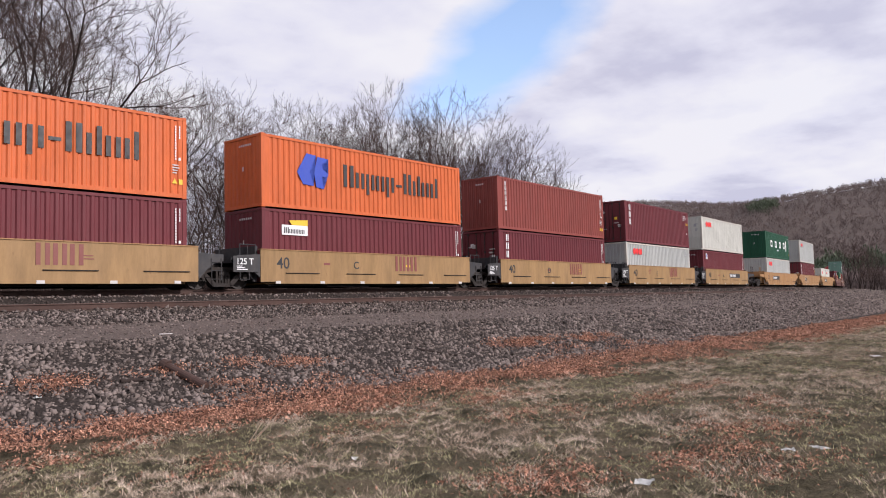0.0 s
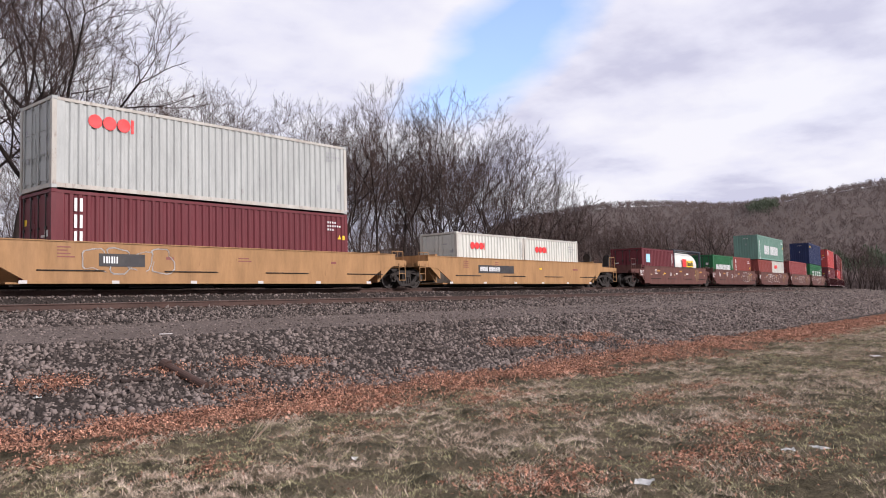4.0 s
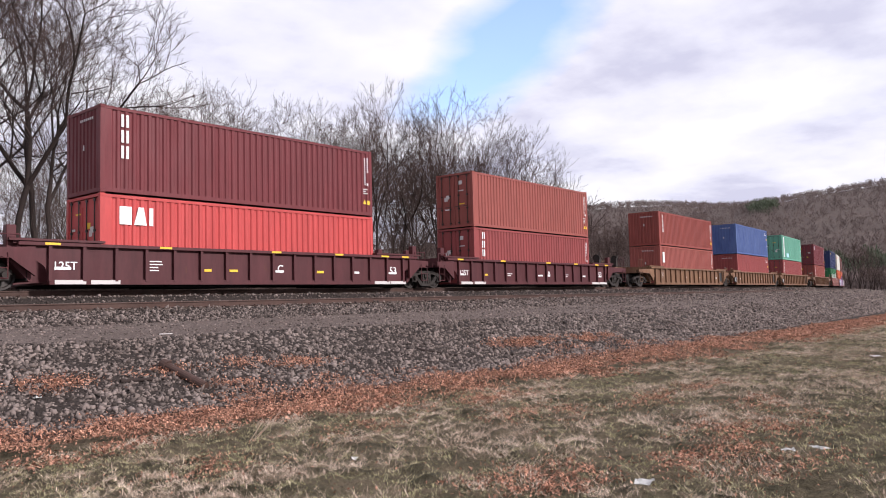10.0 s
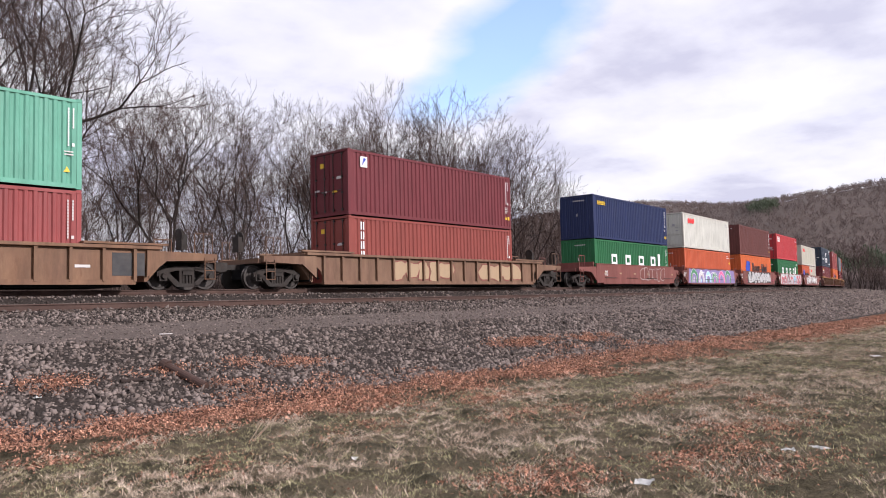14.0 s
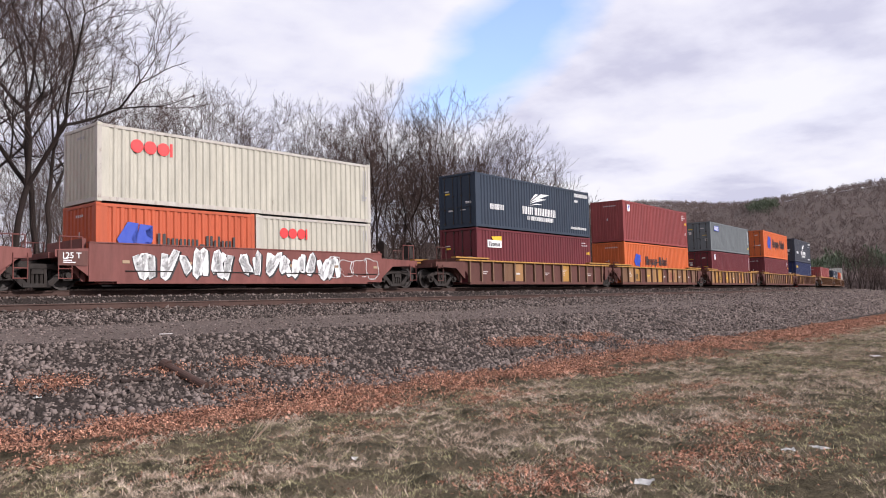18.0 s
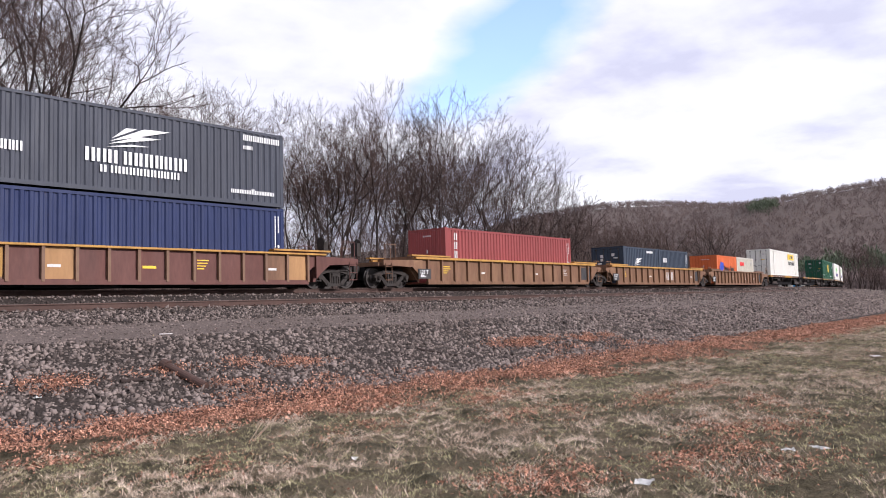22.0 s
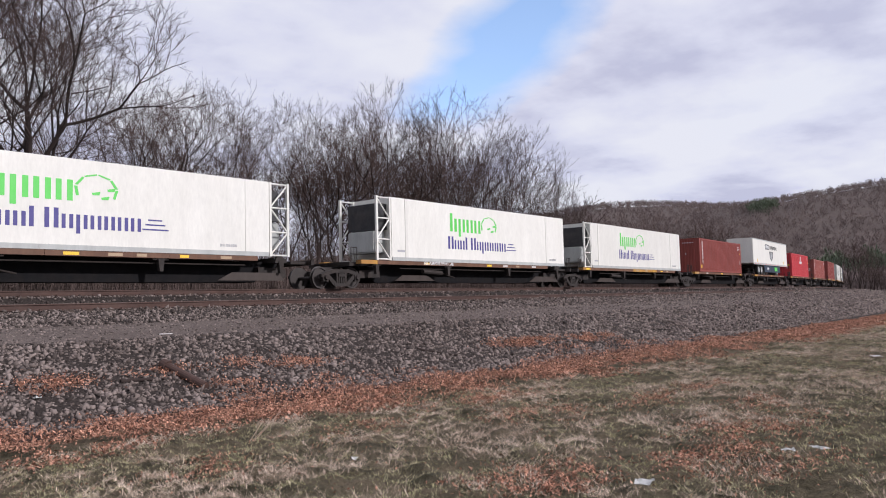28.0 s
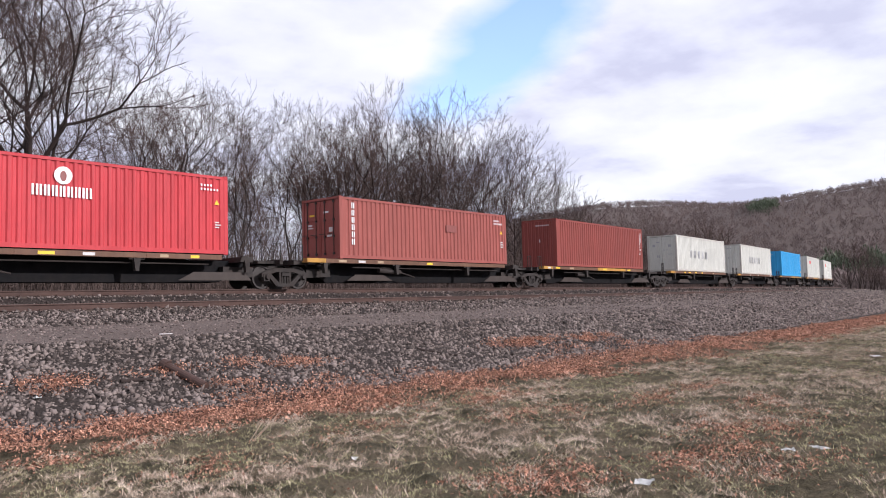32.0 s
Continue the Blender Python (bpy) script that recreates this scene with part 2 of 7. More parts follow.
TWIG = material("bare_twig_bark", (0.104, 0.073, 0.063), 0.9, 0, (0.070, 0.048, 0.042), 1.0, 0.6, 20, 0, island=0.3, per_object=0.2, spec=0.1)
BRUSH = material("grey_brown_brush", (0.105, 0.078, 0.068), 0.9, 0, (0.065, 0.046, 0.040), 0.4, 0.7, 20, 0, island=0.45, spec=0.1)
WOODS = material("far_bare_woods", (0.165, 0.124, 0.112), 0.95, 0, (0.120, 0.092, 0.085), 0.02, 0.8, 0.4, 0, island=0.3, ground=True)
PINE = material("far_pine_green", (0.075, 0.10, 0.06), 0.9, 0, (0.09, 0.10, 0.06), 0.05, 0.6, 0.5, 0, island=0.3, ground=True)
LITTER = material("woodland_leaf_litter", (0.105, 0.076, 0.064), 0.95, 0, (0.068, 0.051, 0.044), 0.15, 0.8, 4, 0.8, 0.1, ground=True)

# ---------- building helpers ----------
def part(name, bm, mat, parent=None, label=""):
    """Links a bmesh, or a ready mesh, as one mesh object under a thing or a part."""
    if isinstance(bm, bmesh.types.BMesh):
        me = bpy.data.meshes.new(name)
        bm.to_mesh(me)
        bm.free()
    else:
        me = bm
    if mat and not me.materials:
        me.materials.append(mat)
    ob = new(name, me)
    ob.parent = parent
    if label:
        ob["label"] = label
    return ob


def raw_mesh(name, verts, faces, mat):
    me = bpy.data.meshes.new(name)
    me.from_pydata(verts, [], faces)
    me.materials.append(mat)
    return me


def array_mesh(name, verts, tris, mat):
    """A mesh of triangles from numpy arrays."""
    me = bpy.data.meshes.new(name)
    n = len(tris)
    me.vertices.add(len(verts)); me.loops.add(n * 3); me.polygons.add(n)
    me.vertices.foreach_set("co", np.ascontiguousarray(verts, dtype=np.float32).ravel())
    me.loops.foreach_set("vertex_index", np.ascontiguousarray(tris, dtype=np.int32).ravel())
    me.polygons.foreach_set("loop_start", np.arange(0, n * 3, 3, dtype=np.int32))
    me.update(calc_edges=True)
    me.materials.append(mat)
    return me


def box(bm, x0, x1, y0, y1, z0, z1):
    v = [bm.verts.new(p) for p in itertools.product((x0, x1), (y0, y1), (z0, z1))]
    for f in ((0, 1, 3, 2), (4, 6, 7, 5), (0, 4, 5, 1), (2, 3, 7, 6), (0, 2, 6, 4), (1, 5, 7, 3)):
        bm.faces.new([v[i] for i in f])
    return bm


def prism(bm, outline, y0, y1):
    """An outline in x and z, drawn out from y0 to y1."""
    a = [bm.verts.new((x, y0, z)) for x, z in outline]
    b = [bm.verts.new((x, y1, z)) for x, z in outline]
    n = len(outline)
    bm.faces.new(a)
    bm.faces.new(b[::-1])
    for i in range(n):
        bm.faces.new((a[i], b[i], b[(i + 1) % n], a[(i + 1) % n]))
    return bm


def rod(bm, p, q, r, n=6, r2=None):
    """A round bar from p to q."""
    p, q = Vector(p), Vector(q)
    d = (q - p).normalized()
    u = d.orthogonal().normalized()
    w = d.cross(u)
    r2 = r if r2 is None else r2
    a = [bm.verts.new(p + (u * math.cos(k * math.tau / n) + w * math.sin(k * math.tau / n)) * r) for k in range(n)]
    b = [bm.verts.new(q + (u * math.cos(k * math.tau / n) + w * math.sin(k * math.tau / n)) * r2) for k in range(n)]
    bm.faces.new(a[::-1])
    bm.faces.new(b)
    for k in range(n):
        bm.faces.new((a[k], a[(k + 1) % n], b[(k + 1) % n], b[k]))
    return bm


def lathe(bm, profile, n=24, axis="y", centre=(0, 0, 0)):
    """A profile of (along, radius) turned round the y or x axis."""
    rings = []
    for along, r in profile:
        ring = []
        for k in range(n):
            c, s = r * math.cos(k * math.tau / n), r * math.sin(k * math.tau / n)
            p = (c, along, s) if axis == "y" else (along, c, s)
            ring.append(bm.verts.new(Vector(p) + Vector(centre)))
        rings.append(ring)
    for a, b in zip(rings, rings[1:]):
        for k in range(n):
            bm.faces.new((a[k], a[(k + 1) % n], b[(k + 1) % n], b[k]))
    bm.faces.new(rings[0][::-1])
    bm.faces.new(rings[-1])
    bmesh.ops.recalc_face_normals(bm, faces=bm.faces)
    return bm


def B():
    return bmesh.new()


def on_line(s, d, z):
    """A place s metres along the curved line, d metres from the train's track towards the grass."""
    a = s / R
    return Vector(((R + d) * math.sin(a), CY - (R + d) * math.cos(a), z))


def line_pose(s, d=0.0, z=0.0):
    return Matrix.Translation(on_line(s, d, z)) @ Matrix.Rotation(s / R, 4, "Z")


# ---------- the ground ----------
PROFILE = [(-2000, 6.0), (-120, 3.0), (-60, 1.2), (-30, 0.4), (-12, -0.25), (-6, -0.75), (-3.4, -0.62), (-1.9, -0.25), (1.9, -0.25),
           (2.6, -0.63), (5.25, -0.645), (5.7, -0.70), (8.2, -1.0), (12.5, -1.16), (13.2, -1.38), (15.2, -2.06), (16.2, -2.12), (40, -2.12), (400, -2.5), (6000, -2.5)]
PD, PZ = np.array([p[0] for p in PROFILE]), np.array([p[1] for p in PROFILE])


def hill(x, y):
    """The wooded ridge beyond the bend."""
    a, b = x * 0.90 + y * 0.436, -x * 0.436 + y * 0.90       # a: away to the right, b: across
    rise = np.clip((a - 560) / 650, 0, 1)
    rise = rise * rise * (3 - 2 * rise)
    shape = 124 - 0.085 * b + 10 * np.sin(b / 130 + 0.6) + 7 * np.sin(b / 61 + a / 90)
    return rise * np.clip(shape, 40, 230)


def height(x, y, d):
    z = np.interp(d, PD, PZ)
    n = (np.sin(x * 0.9 + y * 0.37) * np.sin(y * 1.13 - x * 0.21) * 0.5 + np.sin(x * 2.3 - y * 1.7) * 0.25 + np.sin(x * 4.1 + y * 3.3) * np.sin(y * 5.2) * 0.2)
    rough = np.where(d > 13, 0.05, np.where(d > 8, 0.025, 0.012))
    lumps = np.sin(x * 9.3 + 2 * np.sin(y * 6.1)) * np.sin(y * 10.7 + 2 * np.sin(x * 5.3)) + 0.6 * np.sin(x * 17 + y * 13) * np.sin(y * 21 - x * 8)
    return z + n * rough * (d > 6) + lumps * np.interp(d, [15.8, 17.5], [0.0, 0.042]) + hill(x, y)


def polar(s, d):
    a = s / R
    return (R + d) * np.sin(a), CY - (R + d) * np.cos(a)


def sheet(name, svals, dvals, mat, lift=0.0, taper=0.0):
    S, Dv = np.meshgrid(svals, dvals, indexing="ij")
    x, y = polar(S, Dv)
    z = height(x, y, Dv) + lift + (taper * (np.arange(len(dvals)) == len(dvals) - 1))[None, :]
    v = np.stack([x, y, z], -1).reshape(-1, 3)
    nd = len(dvals)
    i, j = np.meshgrid(np.arange(len(svals) - 1), np.arange(nd - 1), indexing="ij")
    a = (i * nd + j).ravel()
    tris = np.concatenate([np.stack([a, a + 1, a + nd], -1), np.stack([a + 1, a + nd + 1, a + nd], -1)])
    me = array_mesh(name, v, tris[:, ::-1], mat)
    me.polygons.foreach_set("use_smooth", np.ones(len(me.polygons), dtype=bool))
    return new(name, me)


far_s = np.concatenate([np.arange(-2359, -60, 24), np.arange(-60, -12, 2.0), np.arange(-12, 0, 0.5), np.arange(0, 40, 0.16), np.arange(40, 80, 0.5), np.arange(80, 200, 2.0), np.arange(200, 2359, 20), [2359.3]])
far_d = np.concatenate([np.arange(-745, -60, 30), np.arange(-60, -14, 4), [-12, -9, -6, -5, -3.4], [-2.5, 0, 2.5, 6.0, 8.0, 11.0], np.arange(12.4, 25.6, 0.15), np.arange(26, 60, 4), np.arange(60, 300, 20), np.arange(300, 2600, 60), [3500]])
ground = sheet("ground", far_s, far_d, SOIL, -0.03)
ground.data.materials.append(LITTER)
co_ = np.empty(len(ground.data.vertices) * 3, dtype=np.float32)
ground.data.vertices.foreach_get("co", co_)
co_ = co_.reshape(-1, 3)
li_ = np.empty(len(ground.data.loops), dtype=np.int32)
ground.data.loops.foreach_get("vertex_index", li_)
cen_ = co_[li_.reshape(-1, 3)].mean(1)
wooded = (np.hypot(cen_[:, 0], CY - cen_[:, 1]) - R < -4) | (np.hypot(cen_[:, 0], cen_[:, 1]) > 250)
ground.data.polygons.foreach_set("material_index", wooded.astype(np.int32))
tagged(ground, "rough winter turf and woodland floor beside the railway", "ground", kind="structure")

bed_s = np.concatenate([np.arange(-700, -20, 20), np.arange(-20, 140, 1.0), np.arange(140, 1000, 20)])
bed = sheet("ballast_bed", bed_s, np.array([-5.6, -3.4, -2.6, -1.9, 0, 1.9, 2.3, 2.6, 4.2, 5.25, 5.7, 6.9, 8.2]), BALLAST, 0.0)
tagged(bed, "grey crushed stone bed under the two tracks", "ballast", kind="structure")
path_bed = sheet("gravel_path", np.concatenate([np.arange(-80, -20, 5), np.arange(-20, 140, 0.8), np.arange(140, 400, 10)]), np.arange(8.0, 12.81, 0.4), PATH, 0.012, -0.05)
tagged(path_bed, "flat fine gravel service path beside the tracks", "path", kind="structure")
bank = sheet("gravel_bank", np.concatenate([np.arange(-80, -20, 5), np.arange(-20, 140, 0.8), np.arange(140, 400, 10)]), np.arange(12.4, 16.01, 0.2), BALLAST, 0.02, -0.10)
tagged(bank, "sloping bank of loose grey stones", "gravel bank", kind="structure")


# ---------- rails and ties ----------
def rail_mesh(s0, s1, d, z_top, step=4.0):
    """A flat-bottomed rail along the curve: foot, web and head."""
    prof = [(-0.07, -0.172), (0.07, -0.172), (0.07, -0.160), (0.012, -0.140), (0.010, -0.045), (0.036, -0.034), (0.036, -0.006), (0.028, 0.0),
            (-0.028, 0.0), (-0.036, -0.006), (-0.036, -0.034), (-0.010, -0.045), (-0.012, -0.140), (-0.07, -0.160)]
    n = len(prof)
    count = int((s1 - s0) / step) + 1
    verts, faces = [], []
    for i in range(count):
        for a, z in prof:
            verts.append(on_line(s0 + i * step, d + a, z_top + z))
    for i in range(count - 1):
        for k in range(n):
            a, b = i * n + k, i * n + (k + 1) % n
            faces.append((a, b, b + n, a + n))
    me = raw_mesh("rail", verts, faces, RAIL)
    me.materials.append(RAILTOP)
    me.polygons.foreach_set("material_index", [1 if k % n in (6, 7, 8) else 0 for k in range(len(faces))])
    return me


def track(name, d, z_top, label):
    t = new(name)
    tagged(t, label, "railway track", kind="structure")
    for side in (-0.7525, 0.7525):
        part("rail", rail_mesh(-700, 1000, d + side, z_top), None, t)
    tie = bpy.data.meshes.new("tie")
    bm = box(B(), -0.115, 0.115, -1.3, 1.3, -0.17, 0.0)
    bm.to_mesh(tie); bm.free(); tie.materials.append(TIE)
    bm = B()
    for side in (-0.7525, 0.7525):
        box(bm, -0.09, 0.09, side - 0.16, side + 0.16, 0.0, 0.012)
        for e in (-0.115, 0.115):
            box(bm, -0.03, 0.03, side + e - 0.025, side + e + 0.025, 0.012, 0.05)
    plate = bpy.data.meshes.new("tie_plate")
    bm.to_mesh(plate); bm.free(); plate.materials.append(RAIL)
    rest = []
    k = 0
    for i in range(-40, 420):
        s = i * 0.54 - 2
        m = line_pose(s + 0.02 * math.sin(i * 7.1), d, z_top - 0.184)
        if 0 <= i - 4 < 140:
            o = part("tie", tie, None, t)
            o.matrix_basis = m
            p = part("tie_plate", plate, None, o)
        else:
            rest.append(m)
    bm = B()
    for m in rest:
        b2 = [m @ Vector(p) for p in itertools.product((-0.115, 0.115), (-1.3, 1.3), (-0.17, 0.0))]
        v = [bm.verts.new(p) for p in b2]
        for f in ((1, 5, 7, 3), (0, 1, 3, 2), (4, 6, 7, 5), (0, 4, 5, 1), (2, 3, 7, 6)):
            bm.faces.new([v[q] for q in f])
    tagged(part("ties", bm, TIE, t), kind="stuff")
    return t


track("track_far", 0.0, 0.0, "curved main track with rusty brown steel rails that the train runs on")
track("track_near", 4.2, -0.44, "empty curved track with rusty brown steel rails on wooden ties")

# ---------- shipping containers ----------
MOVERS = []      # (thing, place along the train in metres at the start)
MESHES = {}


def shared(key, mat, make):
    """The one mesh of that shape and material."""
    k = (key, mat.name)
    if k not in MESHES:
        bm = make()
        bmesh.ops.recalc_face_normals(bm, faces=bm.faces)
        me = bpy.data.meshes.new(key if isinstance(key, str) else key[0])
        bm.to_mesh(me)
        bm.free()
        me.materials.append(mat)
        MESHES[k] = me
    return MESHES[k]


def corrugated(length, height, pitch=0.278, depth=0.05, z0=0.16, margin=0.16):
    """A pressed steel wall in the xz plane: outer ridges and inner troughs, folded back at its rim."""
    def make():
        bm = B()
        n = max(1, round((length - 2 * margin) / pitch))
        p = (length - 2 * margin) / n
        pts = [(-length / 2, 0.008)]
        for i in range(n):
            x = -length / 2 + margin + i * p
            pts += [(x, 0.008), (x + 0.34 * p, 0.008), (x + 0.5 * p, depth), (x + 0.84 * p, depth)]
        pts += [(length / 2 - margin, 0.008), (length / 2, 0.008)]
        lo = [bm.verts.new((x, y, z0)) for x, y in pts]
        hi = [bm.verts.new((x, y, height - 0.12)) for x, y in pts]
        lo2 = [bm.verts.new((x, y + 0.012, z0)) for x, y in pts]
        hi2 = [bm.verts.new((x, y + 0.012, height - 0.12)) for x, y in pts]
        for i in range(len(pts) - 1):
            bm.faces.new((lo[i], lo[i + 1], hi[i + 1], hi[i]))
            bm.faces.new((lo2[i + 1], lo2[i], hi2[i], hi2[i + 1]))
        return bm
    return make


def frame_mesh(L, H, W=2.44):
    def make():
        bm = B()
        x, y = L / 2, W / 2
        for sx in (-1, 1):
            for sy in (-1, 1):
                a, b = sorted((sx * x, sx * (x - 0.15)))
                c, d = sorted((sy * y, sy * (y - 0.15)))
                box(bm, a, b, c, d, 0.12, H - 0.12)
            a, b = sorted((sx * (x - 0.01), sx * (x - 0.11)))
            box(bm, a, b, -y + 0.15, y - 0.15, H - 0.11, H - 0.012)
            box(bm, a, b, -y + 0.15, y - 0.15, 0.03, 0.16)
        for sy in (-1, 1):
            c, d = sorted((sy * (y - 0.004), sy * (y - 0.07)))
            box(bm, -x + 0.15, x - 0.15, c, d, 0.03, 0.17)
            box(bm, -x + 0.15, x - 0.15, c, d, H - 0.13, H - 0.03)
        return bm
    return make


def casting_mesh():
    bm = box(B(), -0.089, 0.089, -0.081, 0.081, -0.059, 0.059)
    bmesh.ops.bevel(bm, geom=bm.edges[:], offset=0.012, segments=1, affect="EDGES")
    box(bm, -0.03, 0.03, -0.0835, -0.05, -0.045, 0.045)
    return bm


def roof_mesh(L):
    def make():
        bm = B()
        n = int(L / 0.42)
        p = (L - 0.3) / n
        for i in range(n):
            x = -L / 2 + 0.15 + i * p
            box(bm, x, x + 0.6 * p, -1.12, 1.12, -0.05, -0.014)
        box(bm, -L / 2 + 0.1, L / 2 - 0.1, -1.17, 1.17, -0.06, -0.03)
        return bm
    return make


def door_leaf(H):
    def make():
        bm = box(B(), -0.02, 0.02, -0.545, 0.545, 0, H - 0.30)
        for k in range(3):
            z = 0.12 + k * (H - 0.5) / 3
            box(bm, -0.035, -0.02, -0.48, 0.48, z, z + (H - 0.5) / 3 - 0.16)
        return bm
    return make


def lock_rod(H):
    def make():
        bm = rod(B(), (0, 0, 0.02), (0, 0, H - 0.28), 0.019)
        for z in (0.06, 0.8, 1.5, H - 0.4):
            box(bm, -0.02, 0.03, -0.05, 0.05, z, z + 0.08)
        rod(bm, (-0.03, 0.0, 0.95), (-0.03, 0.32, 0.95), 0.014)
        return bm
    return make


# plain shapes of letter size: width, foot and head in parts of the row's height
GLYPHS = {"X": (0.62, 0, 1), "x": (0.52, 0, 0.72), "p": (0.52, -0.25, 0.72), "d": (0.52, 0, 1), "l": (0.2, 0, 1), "i": (0.2, 0, 0.72), "-": (0.4, 0.3, 0.42), " ": (0.35, 0, 0),
          "I": (0.2, 0, 1), "#": (0.62, 0, 1), "o": (1.0, 0, 1), "Q": (0.85, 0, 1)}


def word(bm, x, z, h, pattern, gap=0.14, y=-1.226, down=False, fit=None):
    """A row, or with down a column, of plain round-cornered bars and discs."""
    k = 1.0
    if fit:
        k = (fit - x) / (h * (sum(GLYPHS[ch][0] for ch in pattern) + gap * (len(pattern) - 1)))
    for ch in pattern:
        w, a, b = GLYPHS[ch]
        w *= h * k
        if b > a:
            z0, z1 = z + a * h, z + b * h
            if ch == "o":
                prism(bm, [(x + w / 2 + w / 2 * math.cos(q * math.tau / 12), (z0 + z1) / 2 + (z1 - z0) / 2 * math.sin(q * math.tau / 12)) for q in range(12)], y, y + 0.012)
            elif ch == "Q":          # a plain square frame
                e = 0.26 * min(w, h)
                for q0, q1, q2, q3 in ((x, x + w, z0, z0 + e), (x, x + w, z1 - e, z1), (x, x + e, z0 + e, z1 - e), (x + w - e, x + w, z0 + e, z1 - e)):
                    box(bm, q0, q1, y, y + 0.012, q2, q3)
            else:
                wide = ch in "Xxpd#"
                for xa, xb, za, zb in ((x, x + 0.34 * w, z0, z1 if ch not in "d" else z + 0.72 * h), (x + 0.66 * w, x + w, z0 if ch != "p" else z, z1)) if wide else ((x, x + w, z0, z1),):
                    box(bm, xa, xb, y, y + 0.012, za, zb)
        if down:
            z -= 1.25 * h
        else:
            x += w + gap * h * k
    return x


def plate(bm, x0, x1, z0, z1, y=-1.226):
    return box(bm, x0, x1, y, y + 0.012, z0, z1)


def shape(bm, pts, y=-1.228):
    """A flat painted shape."""
    return prism(bm, pts, y, y + 0.012)


def disc(cx, cz, r, n=16, sx=1.0):
    return [(cx + sx * r * math.cos(k * math.tau / n), cz + r * math.sin(k * math.tau / n)) for k in range(n)]


def mark_blue_mark_and_word(c, L, H, big=1.0, word_col="black", start=-1.83, rise=0.565):
    """A blue notched emblem and a wide dark word beside it."""
    q = L / 12.19
    k = 0.95 * big
    cx, cz = (start - 1.67 * min(1.0, big + 0.2)) * q, H * rise
    left = [(0, 0.44), (0.30, 1), (0.60, 0.97), (0.47, 0.66), (0.40, 0.5), (0.52, 0.08), (0.18, 0.10)]
    right = [(0.64, 0.95), (1, 0.92), (0.93, 0.75), (0.80, 0.74), (0.83, 0.60), (1, 0.48), (0.98, 0.40), (0.78, 0.38), (0.85, 0.02), (0.60, 0.06), (0.55, 0.40), (0.50, 0.52), (0.58, 0.66)]
    for name, pts in (("emblem", left), ("emblem_wing", right)):
        bm = shape(B(), [(cx - 0.9 * k + 1.75 * k * u, cz - 0.75 * k + 1.5 * k * v) for u, v in pts])
        bmesh.ops.triangulate(bm, faces=bm.faces[:])
        part(name, bm, MARK["blue"], c, "blue notched emblem")
    bm = B()
    word(bm, start * q, cz - 0.45 * big, (0.95 if L > 7 else 0.72) * big, "Xxpxp-lldxd", fit=(start + 6.17 * (big if L > 7 else 1)) * q)
    part("lettering", bm, MARK[word_col], c, "dark wide lettering")


def codes(c, L, H, col="white", accent="yellow"):
    """Rows or a column of small code marks near the rear end; their layout differs from box to box."""
    rr = random.Random(len(MOVERS) * 7 + 3)
    x = L / 2 - 0.46
    style = rr.choice((0, 0, 0, 1, 2))
    bm = B()
    if style == 0:           # two columns of small upright marks
        for i in range(13):
            plate(bm, x + 0.02, x + 0.065, H - 0.40 - i * 0.095, H - 0.33 - i * 0.095)
        for i in range(rr.choice((5, 7, 9))):
            plate(bm, x + 0.17, x + 0.215, H - 0.40 - i * 0.095, H - 0.33 - i * 0.095)
        plate(bm, x + 0.15, x + 0.23, H - 1.55, H - 1.45)
    else:
        for row, n in enumerate((4, 6, 3)[:style + 1]):
            for i in range(n):
                plate(bm, x - 0.65 + i * 0.13, x - 0.65 + i * 0.13 + 0.06, H - 0.43 - row * 0.15, H - 0.355 - row * 0.15)
    part("code_marks", bm, MARK[col], c)
    bm = B()
    for i in range(rr.choice((2, 3, 4))):
        plate(bm, x - 0.08, x + rr.uniform(0.08, 0.2), 1.15 - 0.09 * i, 1.19 - 0.09 * i)
    part("data_lines", bm, MARK["pale" if col == "white" else col], c)
    if accent:
        z = H - 1.35 if style else 0.25
        part("warning_mark", shape(B(), [(x - 0.1, z + 0.27), (x + 0.1, z + 0.27), (x, z + 0.45)]), MARK[accent], c, accent + " warning mark")
        if rr.random() < 0.6:
            part("warning_mark", plate(B(), x + 0.16, x + 0.3, z + 0.25, z + 0.43), MARK[accent], c, accent + " warning mark")


def mark_word(c, x, z, h, pattern, col, gap=0.14, fit=None, **k):
    """Lettering on a side, one part a word; with fit it is drawn out to that place."""
    def natural(p):
        return h * (sum(GLYPHS[ch][0] for ch in p) + gap * max(0, len(p) - 1))
    chunks = pattern.split(" ")
    space = 0.45 * h
    f = (fit - x) / (sum(natural(p) for p in chunks) + space * (len(chunks) - 1)) if fit else 1.0
    for p in chunks:
        bm = B()
        word(bm, x, z, h, p, gap=gap, fit=x + natural(p) * f if fit else None, **k)
        x += (natural(p) + space) * f
        part("lettering", bm, MARK[col], c, col + " lettering")


def mark_plate(c, x0, x1, z0, z1, col, name="panel_mark"):
    part(name, plate(B(), x0, x1, z0, z1), MARK[col], c, col + " painted patch")


